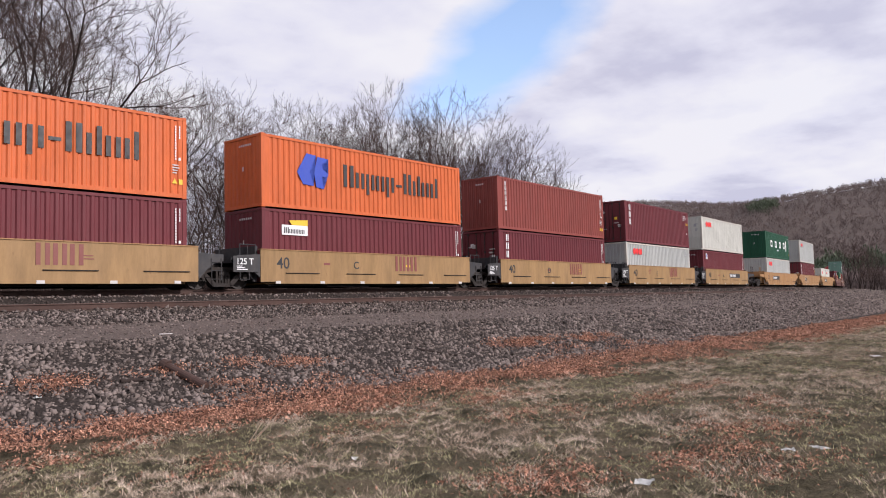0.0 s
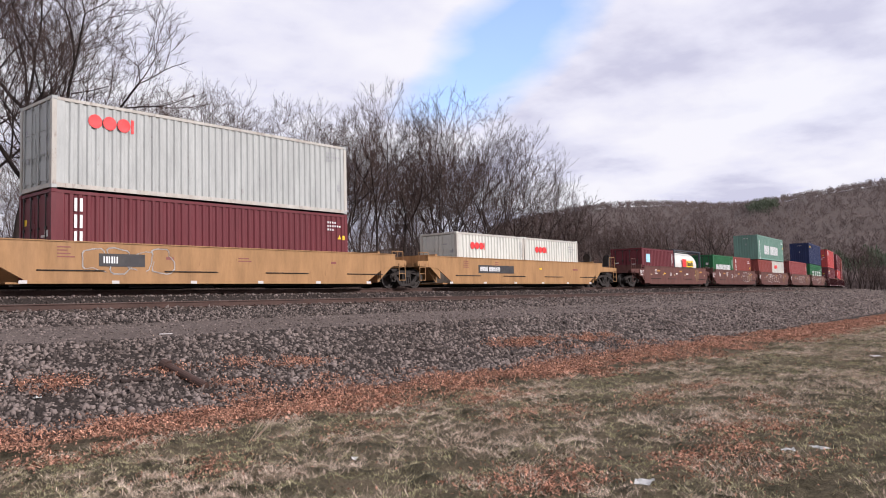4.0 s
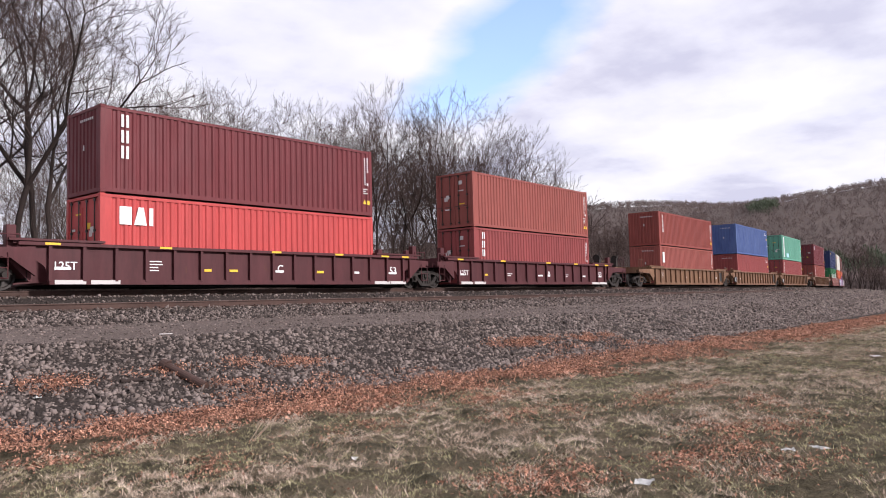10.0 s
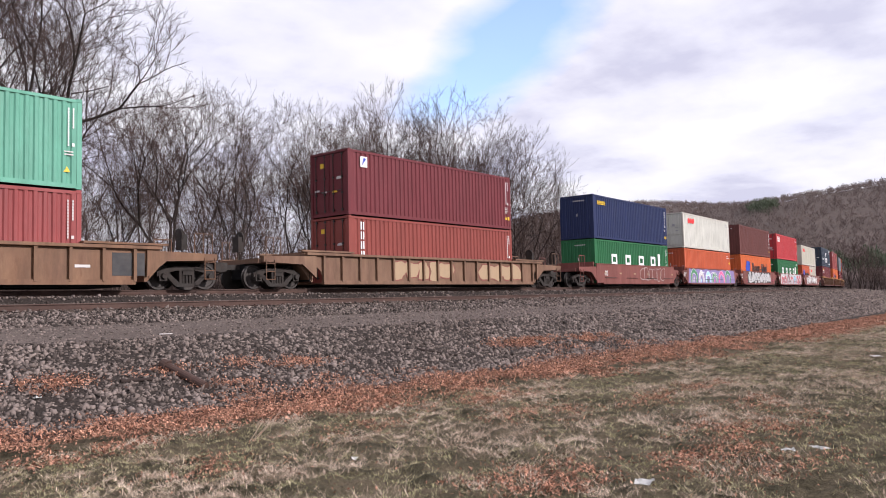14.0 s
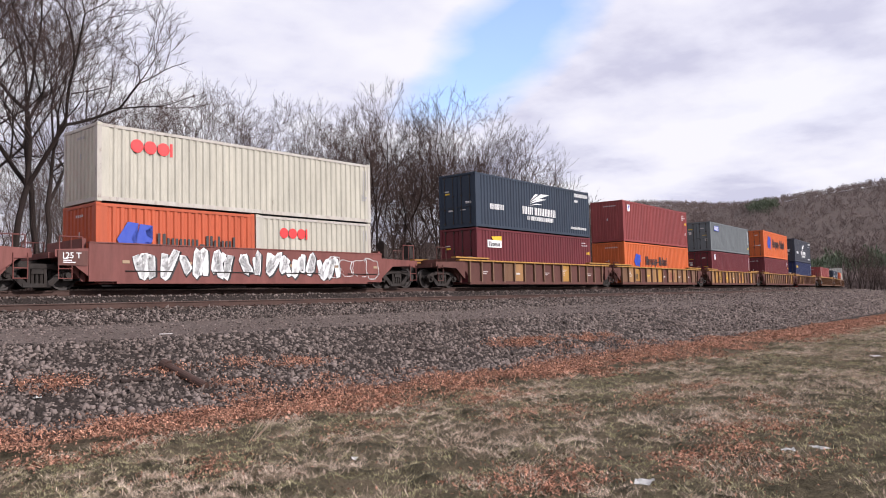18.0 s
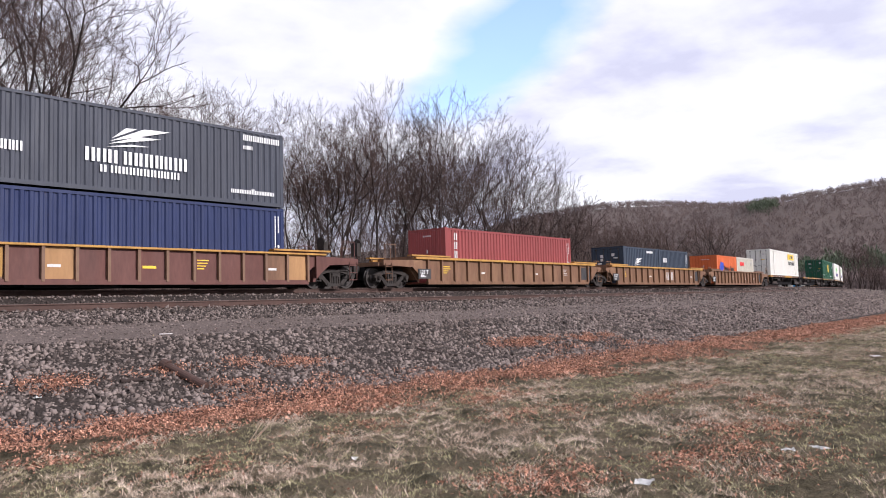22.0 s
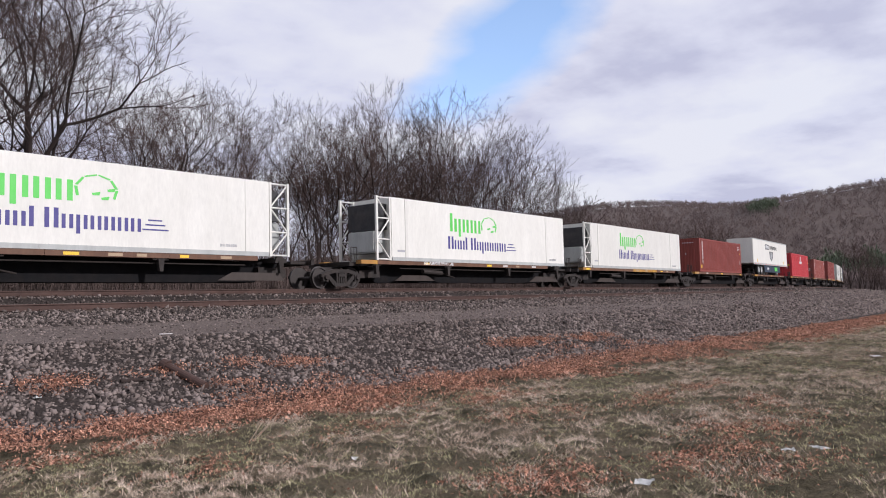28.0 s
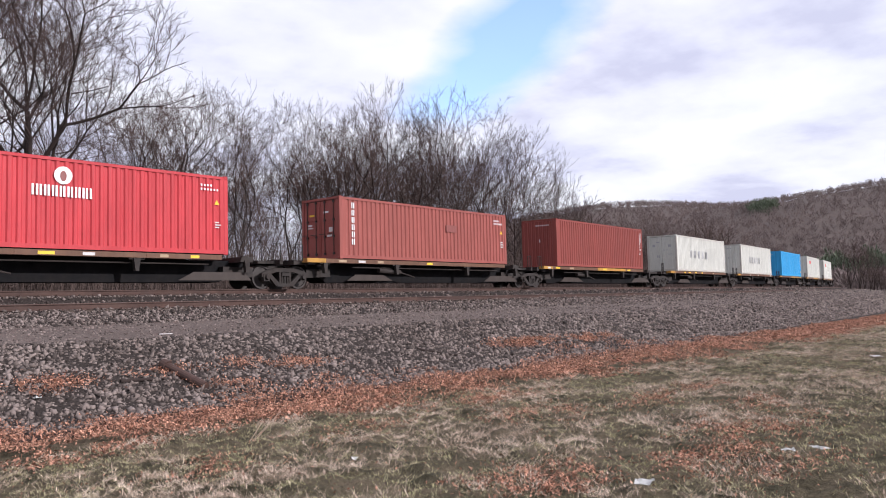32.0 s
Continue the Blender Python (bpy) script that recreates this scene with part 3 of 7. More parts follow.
def mark_wing(c, L, H, k=1.0, col="white"):
    """A white wing of long feathers over two rows of lettering."""
    x, z = (-1.0, 1.50) if k > 0.7 else (-1.3, 1.25)
    for i in range(4):
        a, ln = ((8, 1.5), (14, 1.9), (18, 2.25), (30, 1.0))[i]
        ca, sa = math.cos(radians(a)), math.sin(radians(a))
        x0, z0 = x + 0.06 * i, z + 0.10 * i
        bm = shape(B(), [(x0, z0), (x0 + ln * k * ca * 0.55, z0 + ln * k * sa * 0.8), (x0 + ln * k * ca, z0 + ln * k * sa * 0.85), (x0 + ln * k * ca * 0.62, z0 + ln * k * sa * 0.52)], -1.228 - 0.001 * (i % 2))
        part("wing_feather", bm, MARK[col], c, "white wing emblem")
    if k > 0.7:
        mark_word(c, -1.68, 0.98, 0.44, "XXX lXXXIIXX", col, fit=1.89)
        mark_word(c, -1.2, 0.66, 0.24, "X XXXXXXXIIXX", col, fit=1.6)
        mark_word(c, 3.71, 0.42, 0.2, "xxxixxdlixxixxx", col, fit=5.63)
        mark_word(c, -4.82, 1.02, 0.30, "XIXXXlX", col, fit=-3.56)
        mark_word(c, 4.25, H - 0.44, 0.22, "#X#XXXX#X#", col, fit=5.9)
        mark_word(c, 4.25, H - 0.78, 0.14, "XXX#", col)


def mark_green_head(c, L, H):
    """Green lettering with a striped head beside it over dark purple lettering."""
    mark_word(c, -2.86, 1.55, 0.92, "Iipxx", "green", fit=-0.35)
    for i in range(6):
        a = radians(205 - i * 40)
        cx, cz = 0.4, 1.95
        p, q = (cx + 0.72 * math.cos(a), cz + 0.52 * math.sin(a)), (cx + 0.72 * math.cos(a - 0.62), cz + 0.52 * math.sin(a - 0.62))
        part("emblem_stripe", shape(B(), [p, q, (q[0] * 0.86 + cx * 0.14, q[1] * 0.9 + cz * 0.1), (p[0] * 0.86 + cx * 0.14, p[1] * 0.92 + cz * 0.08)]), MARK["green"], c, "green striped emblem")
    for i, (x, z) in enumerate(((0.25, 1.85), (0.55, 1.72), (0.75, 2.0))):
        part("emblem_stripe", shape(B(), [(x, z), (x + 0.28, z + 0.06), (x + 0.24, z - 0.06), (x + 0.02, z - 0.07)]), MARK["green"], c)
    mark_word(c, -3.04, 0.68, 0.62, "Xxxl Xxpxxxx", "purple", fit=1.9)
    for i in range(3):
        mark_plate(c, 1.95 + 0.1 * i, 2.9 - 0.12 * i, 0.75 + 0.16 * i, 0.80 + 0.16 * i, "purple", "speed_line")


def container(u, z, L, H, col, door=False, label="", group="containers on the train", W=2.44):
    """A steel box container whose front end is u metres along the train."""
    mat = PAINT[col]
    c = new("shipping_container")
    tagged(c, label or "%s corrugated steel shipping container riding on a rail car" % col.replace("_", " "), "shipping container", group)
    side = shared(("side_panel", L, H), mat, corrugated(L - 0.28, H))
    for sgn in (1, -1):
        o = part("side_panel", side, None, c)
        o.matrix_basis = pose(0, -sgn * (W / 2 - 0.008), 0, 0, 0, 0 if sgn > 0 else 180)
    end = shared(("end_panel", H), mat, corrugated(W - 0.28, H, 0.25, 0.045))
    ends = (1,) if door else (-1, 1)
    for sgn in ends:
        o = part("end_panel", end, None, c)
        o.matrix_basis = pose(sgn * (L / 2 - 0.01), 0, 0, 0, 0, 90 * sgn)
    if door:
        for sgn in (-1, 1):
            d = part("door", shared(("door", H), mat, door_leaf(H)), None, c)
            d.matrix_basis = pose(-L / 2 + 0.06, sgn * 0.56, 0.16)
            rr = random.Random(int(u * 10) + sgn)
            for k in range(3):
                y0, z0 = rr.uniform(-0.42, 0.1), rr.uniform(0.7, H - 0.7)
                w, hgt = rr.choice(((0.3, 0.08), (0.22, 0.2), (0.36, 0.05)))
                part("door_label", box(B(), -0.043, -0.034, y0, y0 + w, z0, z0 + hgt), MARK["pale" if k else rr.choice(("yellow", "white"))] if col not in ("white", "cream", "light_grey") else MARK["grey"], d)
            for e in (-0.28, 0.28):
                r = part("lock_rod", shared(("lock_rod", H), mat if col in ("white", "cream", "light_grey") else TYRE, lock_rod(H)), None, d)
                r.matrix_basis = pose(-0.065, e, 0)
    else:
        bm = B()
        rr = random.Random(int(u * 10))
        for i in range(rr.choice((4, 6, 7))):
            y = 0.15 - i * 0.14
            box(bm, -L / 2 - 0.002, -L / 2 + 0.012, y, y + 0.07, H - 0.42, H - 0.34)
        box(bm, -L / 2 - 0.002, -L / 2 + 0.012, -0.06, 0.0, 1.5, 1.68)
        part("end_marks", bm, MARK["grey" if col in ("white", "cream", "light_grey") else "pale"], c)
    fmat = PAINT["rusty_white"] if col in ("white", "cream", "light_grey") else mat
    part("frame", shared(("frame", L, H), fmat, frame_mesh(L, H)), None, c)
    o = part("roof", shared(("roof", L), mat, roof_mesh(L)), None, c)
    o.matrix_basis = pose(0, 0, H)
    part("floor", shared(("floor", L), BLACK, lambda: box(B(), -L / 2 + 0.1, L / 2 - 0.1, -1.12, 1.12, 0.05, 0.15)), None, c)
    cast = shared("corner_casting", mat, casting_mesh)
    for sx, sy, zz in itertools.product((-1, 1), (-1, 1), (0.059, H - 0.059)):
        o = part("corner_casting", cast, None, c)
        o.matrix_basis = pose(sx * (L / 2 - 0.085), sy * (W / 2 - 0.079), zz, 0, 0, 180 if sy > 0 else 0)
    MOVERS.append((c, u + L / 2, z))
    return c


# ---------- rail cars ----------
def side_frame_mesh():
    """A cast truck side: arched top member, sloping struts with openings, spring nest and journal boxes."""
    bm = B()
    prism(bm, [(-1.12, 0.60), (-1.12, 0.46), (-0.8, 0.55), (-0.4, 0.66), (0.4, 0.66), (0.8, 0.55), (1.12, 0.46), (1.12, 0.60), (0.86, 0.71), (0.42, 0.81), (-0.42, 0.81), (-0.86, 0.71)], -0.08, 0.08)
    prism(bm, [(-0.40, 0.09), (0.40, 0.09), (0.42, 0.21), (-0.42, 0.21)], -0.09, 0.09)
    for s in (-1, 1):
        prism(bm, [(s * 0.88, 0.57), (s * 0.70, 0.60), (s * 0.29, 0.24), (s * 0.30, 0.10), (s * 0.42, 0.10)], -0.07, 0.07)
        prism(bm, [(s * 0.20, 0.20), (s * 0.29, 0.20), (s * 0.29, 0.68), (s * 0.20, 0.68)], -0.08, 0.08)
        prism(bm, [(s * 0.76, 0.30), (s * 1.04, 0.30), (s * 1.06, 0.58), (s * 0.74, 0.58)], -0.10, 0.06)
        lathe(bm, [(-0.17, 0.09), (-0.08, 0.12), (0.0, 0.12)], 12, "y", (s * 0.89, -0.02, 0.46))
    for x in (-0.13, 0.0, 0.13):
        rod(bm, (x, -0.03, 0.20), (x, -0.03, 0.50), 0.055, 8)
    prism(bm, [(-0.19, 0.50), (0.19, 0.50), (0.17, 0.64), (-0.17, 0.64)], -0.12, 0.10)
    bmesh.ops.recalc_face_normals(bm, faces=bm.faces)
    return bm


def wheelset_mesh(r=0.46):
    bm = B()
    for s in (-1, 1):
        y = s * 0.70
        prof = [(-0.085, r + 0.026), (-0.055, r + 0.024), (-0.05, r), (0.06, r - 0.006), (0.06, r - 0.07), (0.02, r - 0.09), (0.02, 0.17), (0.09, 0.13), (0.09, 0.0)]
        prof = [(-0.085, 0.0), (-0.085, r - 0.05)] + prof
        lathe(bm, [(y + s * a, max(b, 0.001)) for a, b in prof], 28)
    rod(bm, (0, -0.95, 0), (0, 0.95, 0), 0.08, 10)
    return bm


def bogie(car, x):
    b = part("bogie", shared("bolster", STEEL, lambda: box(box(B(), -0.2, 0.2, -1.0, 1.0, 0.38, 0.78), -0.42, 0.42, -0.4, 0.4, 0.70, 0.92)), None, car, "dark steel two-axle bogie")
    b.matrix_basis = pose(x, 0, 0)
    for s in (-1, 1):
        f = part("side_frame", shared("side_frame", STEEL, side_frame_mesh), None, b)
        f.matrix_basis = pose(0, s * 1.0, 0, 0, 0, 0 if s < 0 else 180)
    for a in (-0.89, 0.89):
        w = part("wheelset", shared("wheelset", TYRE, wheelset_mesh), None, b)
        w.matrix_basis = pose(a, 0, 0.46)


def text_mark(car, string, x, z, size, mat, y, bold=0.0):
    cu = bpy.data.curves.new("stencil", "FONT")
    cu.body, cu.size, cu.extrude, cu.offset = string, size, 0.003, min(bold, size * 0.008)
    tmp = bpy.data.objects.new("stencil", cu)
    me = bpy.data.meshes.new_from_object(tmp)
    bpy.data.objects.remove(tmp)
    me.materials.append(mat)
    o = part("stencil", me, None, car)
    o.matrix_basis = pose(x, y, z, 90, 0, 0)
    return o


def handrail(car, x, y, z0, z1, reach, mat):
    bm = B()
    s = 1 if reach > 0 else -1
    rod(bm, (x, y, z0), (x, y, z1), 0.02)
    rod(bm, (x, y, z1), (x + reach, y, z1), 0.02)
    rod(bm, (x + reach, y, z1), (x + reach, y, z0), 0.02)
    rod(bm, (x + reach * 0.5, y, z0), (x + reach * 0.5, y, z1), 0.014)
    part("handrail", bm, mat, car)


def coupler(car, x, s):
    bm = box(B(), min(x, x + s * 0.9), max(x, x + s * 0.9), -0.09, 0.09, 0.76, 0.96)
    prism(bm, [(x + s * 0.82, 0.66), (x + s * 1.12, 0.70), (x + s * 1.16, 1.02), (x + s * 0.82, 1.04)], -0.2, 0.2)
    rod(bm, (x + s * 0.4, 0.12, 0.75), (x + s * 1.05, 0.35, 0.45), 0.03)
    part("coupler", bm, STEEL, car)


def well_car(uc, P, WL, style, body, chord, first, last, label, end_mat=None, group=""):
    """One unit of a well car, its middle uc metres along the train: sides, ribs, ends, bogies."""
    car = new("well_car")
    tagged(car, label, "railway wagon", group or "rail cars of the train")
    bmat, cmat = PAINT[body], PAINT[chord]
    emat = end_mat or bmat
    h, H, lo, y = WL / 2, P / 2, 0.26, 1.50
    smooth = style == "smooth"
    top = 1.48 if smooth else 1.33
    for sy in (-1, 1):
        bm = B()
        ya, yb = sorted((sy * y, sy * (y - 0.05))) if smooth else sorted((sy * (y - 0.11), sy * (y - 0.15)))
        if style == "smooth" and WL > 13.5:
            out = [(-h - 0.9, top), (h + 0.9, top), (h + 0.9, 0.98), (h + 0.2, 0.9), (h - 0.9, lo), (-h + 0.9, lo), (-h - 0.2, 0.9), (-h - 0.9, 0.98)]
        elif smooth:
            out = [(-h, top), (h, top), (h, lo), (-h, lo)]
        else:
            arch = [(h + 0.5, 0.95), (h + 0.15, 0.93), (h - 0.1, 0.86), (h - 0.28, 0.72), (h - 0.38, 0.52), (h - 0.45, lo)]
            out = [(-h - 0.5, top), (h + 0.5, top)] + arch + [(-x, z) for x, z in reversed(arch)]
        prism(bm, out, ya, yb)
        part("side_plate", bm, bmat, car)
        if smooth:
            bm = B()
            a, b = sorted((sy * (y + 0.03), sy * (y - 0.16)))
            box(bm, -h - (0.9 if WL > 13.5 else 0), h + (0.9 if WL > 13.5 else 0), a, b, top, top + 0.035)
            part("top_chord", bm, cmat, car)
            bm = B()
            a, b = sorted((sy * (y + 0.012), sy * (y - 0.2)))
            box(bm, -h + 0.9, h - 0.9, a, b, lo - 0.07, lo + 0.03)
            part("bottom_chord", bm, bmat, car)
            if sy < 0:
                for k in range(4):
                    x = -h + 1.2 + k * (WL - 3.2) / 3
                    bm = rod(B(), (x, -y - 0.03, 0.60), (x + WL * 0.13, -y - 0.03, 0.60), 0.018)
                    box(bm, x - 0.02, x + 0.02, -y - 0.03, -y, 0.58, 0.62)
                    part("grab_bar", bm, STEEL, car)
                for k in range(6):
                    x = -h + 0.8 + k * (WL - 1.6) / 5
                    faded = body in ("car_brown", "car_pink")
                    o = part("reflector", shared("reflector", MARK["tan" if faded else "pale"], lambda: box(B(), -0.12, 0.12, -0.012, 0.0, -0.05, 0.05)), None, car)
                    o.matrix_basis = pose(x + (0.4 if faded else 0), -y - (0.001 if faded else 0.012), 0.90 if faded else lo - 0.02)
                    if body == "car_brown" and k % 2:
                        o = part("reflector", shared("long_reflector", MARK["ochre"], lambda: box(B(), -0.28, 0.28, -0.012, 0.0, -0.06, 0.06)), None, car)
                        o.matrix_basis = pose(x - 0.5, -y - 0.001, 1.18)
        else:
            bm = B()
            a, b = sorted((sy * (y + 0.03), sy * (y - 0.22)))
            box(bm, -h - 0.5, h + 0.5, a, b, top, top + (0.075 if style == "yellow" else 0.11))
            bmesh.ops.bevel(bm, geom=bm.edges[:], offset=0.012, segments=1, affect="EDGES")
            part("top_chord", bm, cmat, car)
            bm = B()
            a, b = sorted((sy * (y - 0.02), sy * (y - 0.2)))
            box(bm, -h + 0.4, h - 0.4, a, b, lo - 0.1, lo + 0.06)
            part("bottom_chord", bm, bmat, car)
            for s in (-1, 1):
                bm = box(B(), *sorted((s * (h - 2.1), s * (h + 0.75))), *sorted((sy * (y + 0.0), sy * (y - 0.3))), top + 0.14, top + 0.21)
                part("end_cap", bm, cmat, car)
                part("end_cap_web", box(B(), *sorted((s * (h - 2.0), s * (h + 0.6))), *sorted((sy * (y - 0.1), sy * (y - 0.2))), top + 0.06, top + 0.14), bmat, car)
            n = int(WL / 1.02)
            rib = shared(("rib", style), PAINT["car_mud"] if style == "yellow" else bmat, lambda: prism(B(), [(-0.05, lo), (0.05, lo), (0.05, top), (-0.05, top)], -0.06, 0.06))
            for k in range(n + 1):
                x = -h + 0.42 + k * (WL - 0.84) / n
                o = part("rib", rib, None, car)
                o.matrix_basis = pose(x, sy * (y - 0.06), 0)
    bm = B()             # dark underframe below the sides, its black also holding the shade there
    for k in range(4):
        x0 = -h + 0.5 + k * (WL - 1.0) / 4
        box(bm, x0, x0 + (WL - 1.0) / 4 - (0.12, 0.5, 0.25, 0.3)[k], -1.3, 1.3, (0.10, 0.07, 0.11, 0.08)[k], lo - 0.105)
    part("underframe", bm, SHADE_BLACK, car)
    # floor of the well and the sloping ends that hang it between the bogies
    bm = B()
    box(bm, -h + 0.4, h - 0.4, -1.3, 1.3, lo - 0.08, lo - 0.02)
    part("well_floor", bm, bmat, car)
    for s in (-1, 1):
        is_end = first if s < 0 else last
        xe = s * (H + (1.05 if is_end else -0.25))
        xi = s * h
        bm = B()
        prism(bm, [(xi, lo), (xi + s * 0.1, lo), (xi + s * 0.75, 0.98), (xe, 0.98), (xe, 1.16), (xi, 1.16)], -1.25, 1.25)
        part("end_platform", bm, emat, car)
        # added black block and plate that stand in for shade round the bogie
        part("centre_sill", box(B(), *sorted((xi + s * 0.3, xe)), -0.4, 0.4, 0.40, 0.975), SHADE_BLACK, car)
        part("wheel_guard", box(B(), *sorted((xi + s * 0.15, xi + s * 0.19)), -1.25, 1.25, 0.28, 0.9), SHADE_BLACK, car)
        for sy in (-1, 1):
            bm = B()
            a, b = sorted((sy * 1.48, sy * 1.36))
            prism(bm, [(xi, 1.30), (xe - s * 0.1, 1.24), (xe - s * 0.1, 1.02), (xi + s * 0.7, 0.95), (xi, 0.42)], a, b)
            part("end_sill", bm, emat, car)
        bm = B()
        box(bm, min(xi, xi + s * 0.12), max(xi, xi + s * 0.12), -1.3, 1.3, 1.16, 1.62 if smooth else 1.5)
        part("bulkhead", bm, emat, car)
        handrail(car, xe - s * 0.25, -1.42, 1.12, 1.95 if is_end else 1.65, -s * 0.7, emat)
        handrail(car, xe - s * 0.25, 1.42, 1.12, 1.95 if is_end else 1.65, -s * 0.7, emat)
        bm = B()
        for k in range(3):
            rod(bm, (xe - s * 0.6, -1.50, 0.35 + 0.3 * k), (xe - s * 0.2, -1.50, 0.35 + 0.3 * k), 0.016)
        rod(bm, (xe - s * 0.6, -1.50, 0.33), (xe - s * 0.6, -1.50, 1.1), 0.018)
        rod(bm, (xe - s * 0.2, -1.50, 0.33), (xe - s * 0.2, -1.50, 1.1), 0.018)
        part("ladder", bm, emat, car)
        if is_end:
            coupler(car, xe, s)
            bm = rod(B(), (xe - s * 0.35, 0.5, 1.1), (xe - s * 0.35, 0.5, 2.2), 0.03)
            lathe(bm, [(-0.04, 0.26), (0.04, 0.26)], 16, "x", (xe - s * 0.45, 0.5, 2.05))
            box(bm, xe - s * 0.35 - 0.12, xe - s * 0.35 + 0.12, 0.3, 0.7, 1.5, 2.1)
            part("brake_stand", bm, STEEL, car)
    bogie(car, -H)
    if last:
        bogie(car, H)
    MOVERS.append((car, uc, 0.0))
    return car


# ---------- the train, from its head to its tail ----------
FT40, FT20, FT53 = 12.19, 6.06, 16.15
HC, STD = 2.896, 2.591
LOW = 0.25           # floor of a well above the rail


def stack(u, bottom, top, bottom_door=False, top_door=False, hb=HC, ht=HC, lift=0.0):
    """Two forty-foot boxes, one on the other."""
    a = container(u, LOW, FT40, hb, bottom, bottom_door)
    b = container(u, LOW + hb + 0.02, FT40, ht, top, top_door)
    return a, b


def red_word(c, L=FT40, H=HC, k=1.0):
    mark_word(c, -L / 2 + 1.12, H - 0.86, 0.46 * k, "oool", "red", gap=0.04)
    codes(c, L, H, "grey", None)


def tall_word(c, n=3, col="white", h=0.34, L=FT40, H=HC, x=0.7):
    """Letters set one below the other near the front end."""
    mark_word(c, -L / 2 + x, H - 0.25 - h, h, "X" * n, col, down=True)
    codes(c, L, H, col)


def spaced_letters(c, H=HC):
    """Four big spaced white letters and a striped white panel."""
    for x in (-3.69, -1.51, 0.69, 2.8):
        bm = B()
        word(bm, x, 1.25, 0.72, "Q", fit=x + 0.85)
        part("lettering", bm, MARK["white"], c, "white lettering")
    bm = B()
    for i in range(4):
        plate(bm, 4.11, 4.51, 1.02 + 0.3 * i, 1.28 + 0.3 * i)
    plate(bm, 4.15, 4.47, 1.0, 2.2, -1.2255)
    part("white_panel", bm, MARK["white"], c, "striped white panel")
    mark_word(c, -0.58, 0.85, 0.18, "XXXX XX", "white")
    codes(c, FT40, H)


def three_shapes(c, z, x=-5.45):
    """A white mark of a square, a wedge and a bar."""
    part("mark_square", plate(B(), x, x + 0.42, z, z + 0.6), MARK["white"], c, "plain white mark")
    part("mark_wedge", shape(B(), [(x + 0.5, z), (x + 0.95, z), (x + 0.84, z + 0.6), (x + 0.66, z + 0.6)]), MARK["white"], c)
    part("mark_bar", plate(B(), x + 1.04, x + 1.18, z, z + 0.6), MARK["white"], c)


def sign_board(c, x=-FT40 / 2 + 0.95, H=HC):
    mark_plate(c, x, x + 1.3, H - 1.02, H - 0.62, "white", "sign_panel")
    bm = shape(B(), [(x + 0.35, H - 0.44), (x + 1.3, H - 0.38), (x + 1.3, H - 0.62), (x + 0.5, H - 0.62)])
    part("sign_flash", bm, MARK["yellow"], c, "yellow flash on the sign")
    bm = B()
    word(bm, x + 0.1, H - 0.95, 0.24, "lXxxxxx", y=-1.234)
    part("sign_lettering", bm, MARK["black"], c)
    codes(c, FT40, H, "white", "yellow")


def flag_logo(c, H=HC, L=FT40):
    x = -L / 2 + 0.75
    mark_plate(c, x, x + 0.42, H - 0.75, H - 0.28, "white", "sign_panel")
    part("emblem", shape(B(), [(x + 0.08, H - 0.7), (x + 0.2, H - 0.32), (x + 0.36, H - 0.38), (x + 0.22, H - 0.52)], -1.236), MARK["blue"], c, "blue emblem")
    codes(c, L, H)


def side_word(car, x, z, h, pattern, col, y=-1.512):
    bm = B()
    word(bm, x, z, h, pattern, y=y)
    part("lettering", bm, MARK[col], car, col + " lettering")


def car_marks(car, WL, P, size_text, letter, y, col):
    m = MARK[col]
    if size_text:
        text_mark(car, size_text, -WL / 2 + 0.75, 0.78, 0.62, m, y - 0.006, 0.01)
    if letter:
        text_mark(car, letter, -1.6, 0.82, 0.44, m, y - 0.006, 0.008)


def tag_panel(car, x, z, k, WL, mat=BLACK):
    """The dark load plate at the front corner with its stencilled weight."""
    bm = box(B(), x, x + 1.2 * k, -1.522, -1.49, z, z + 0.62 * k)
    part("load_plate", bm, mat, car, "dark load plate with white stencil")
    text_mark(car, "125 T", x + 0.12 * k, z + 0.3 * k, 0.34 * k, MARK["white"], -1.53, 0.008)
    bm = B()
    for i in range(3):
        box(bm, x + 0.15, x + 0.15 + 0.5 * k - 0.12 * i, -1.53, -1.515, z + 0.08 + 0.06 * i, z + 0.11 + 0.06 * i)
    part("stencil_lines", bm, MARK["white"], car)


def stencils(car, WL, y, col, seed, z=0.62, n=9):
    """Small stencilled data panels, too small to read."""
    rnd = random.Random(seed)
    for i in range(n):
        x = -WL / 2 + 0.6 + (i + rnd.uniform(0.1, 0.6)) * (WL - 1.2) / n
        if y > -1.45:        # between two ribs
            pitch = (WL - 0.84) / int(WL / 1.02)
            x = -WL / 2 + 0.42 + round((x + WL / 2 - 0.42) / pitch) * pitch + 0.15
        bm = B()
        rows = rnd.choice((1, 2, 4))
        for k in range(rows):
            w = rnd.uniform(0.25, 0.58)
            box(bm, x, x + w, y - 0.008, y + 0.004, z + 0.1 * k + rnd.uniform(-0.1, 0.1) * 0, z + 0.1 * k + (0.035 if rows > 1 else 0.09))
        part("stencil_lines", bm, MARK[col if rnd.random() < 0.8 else "yellow"], car)


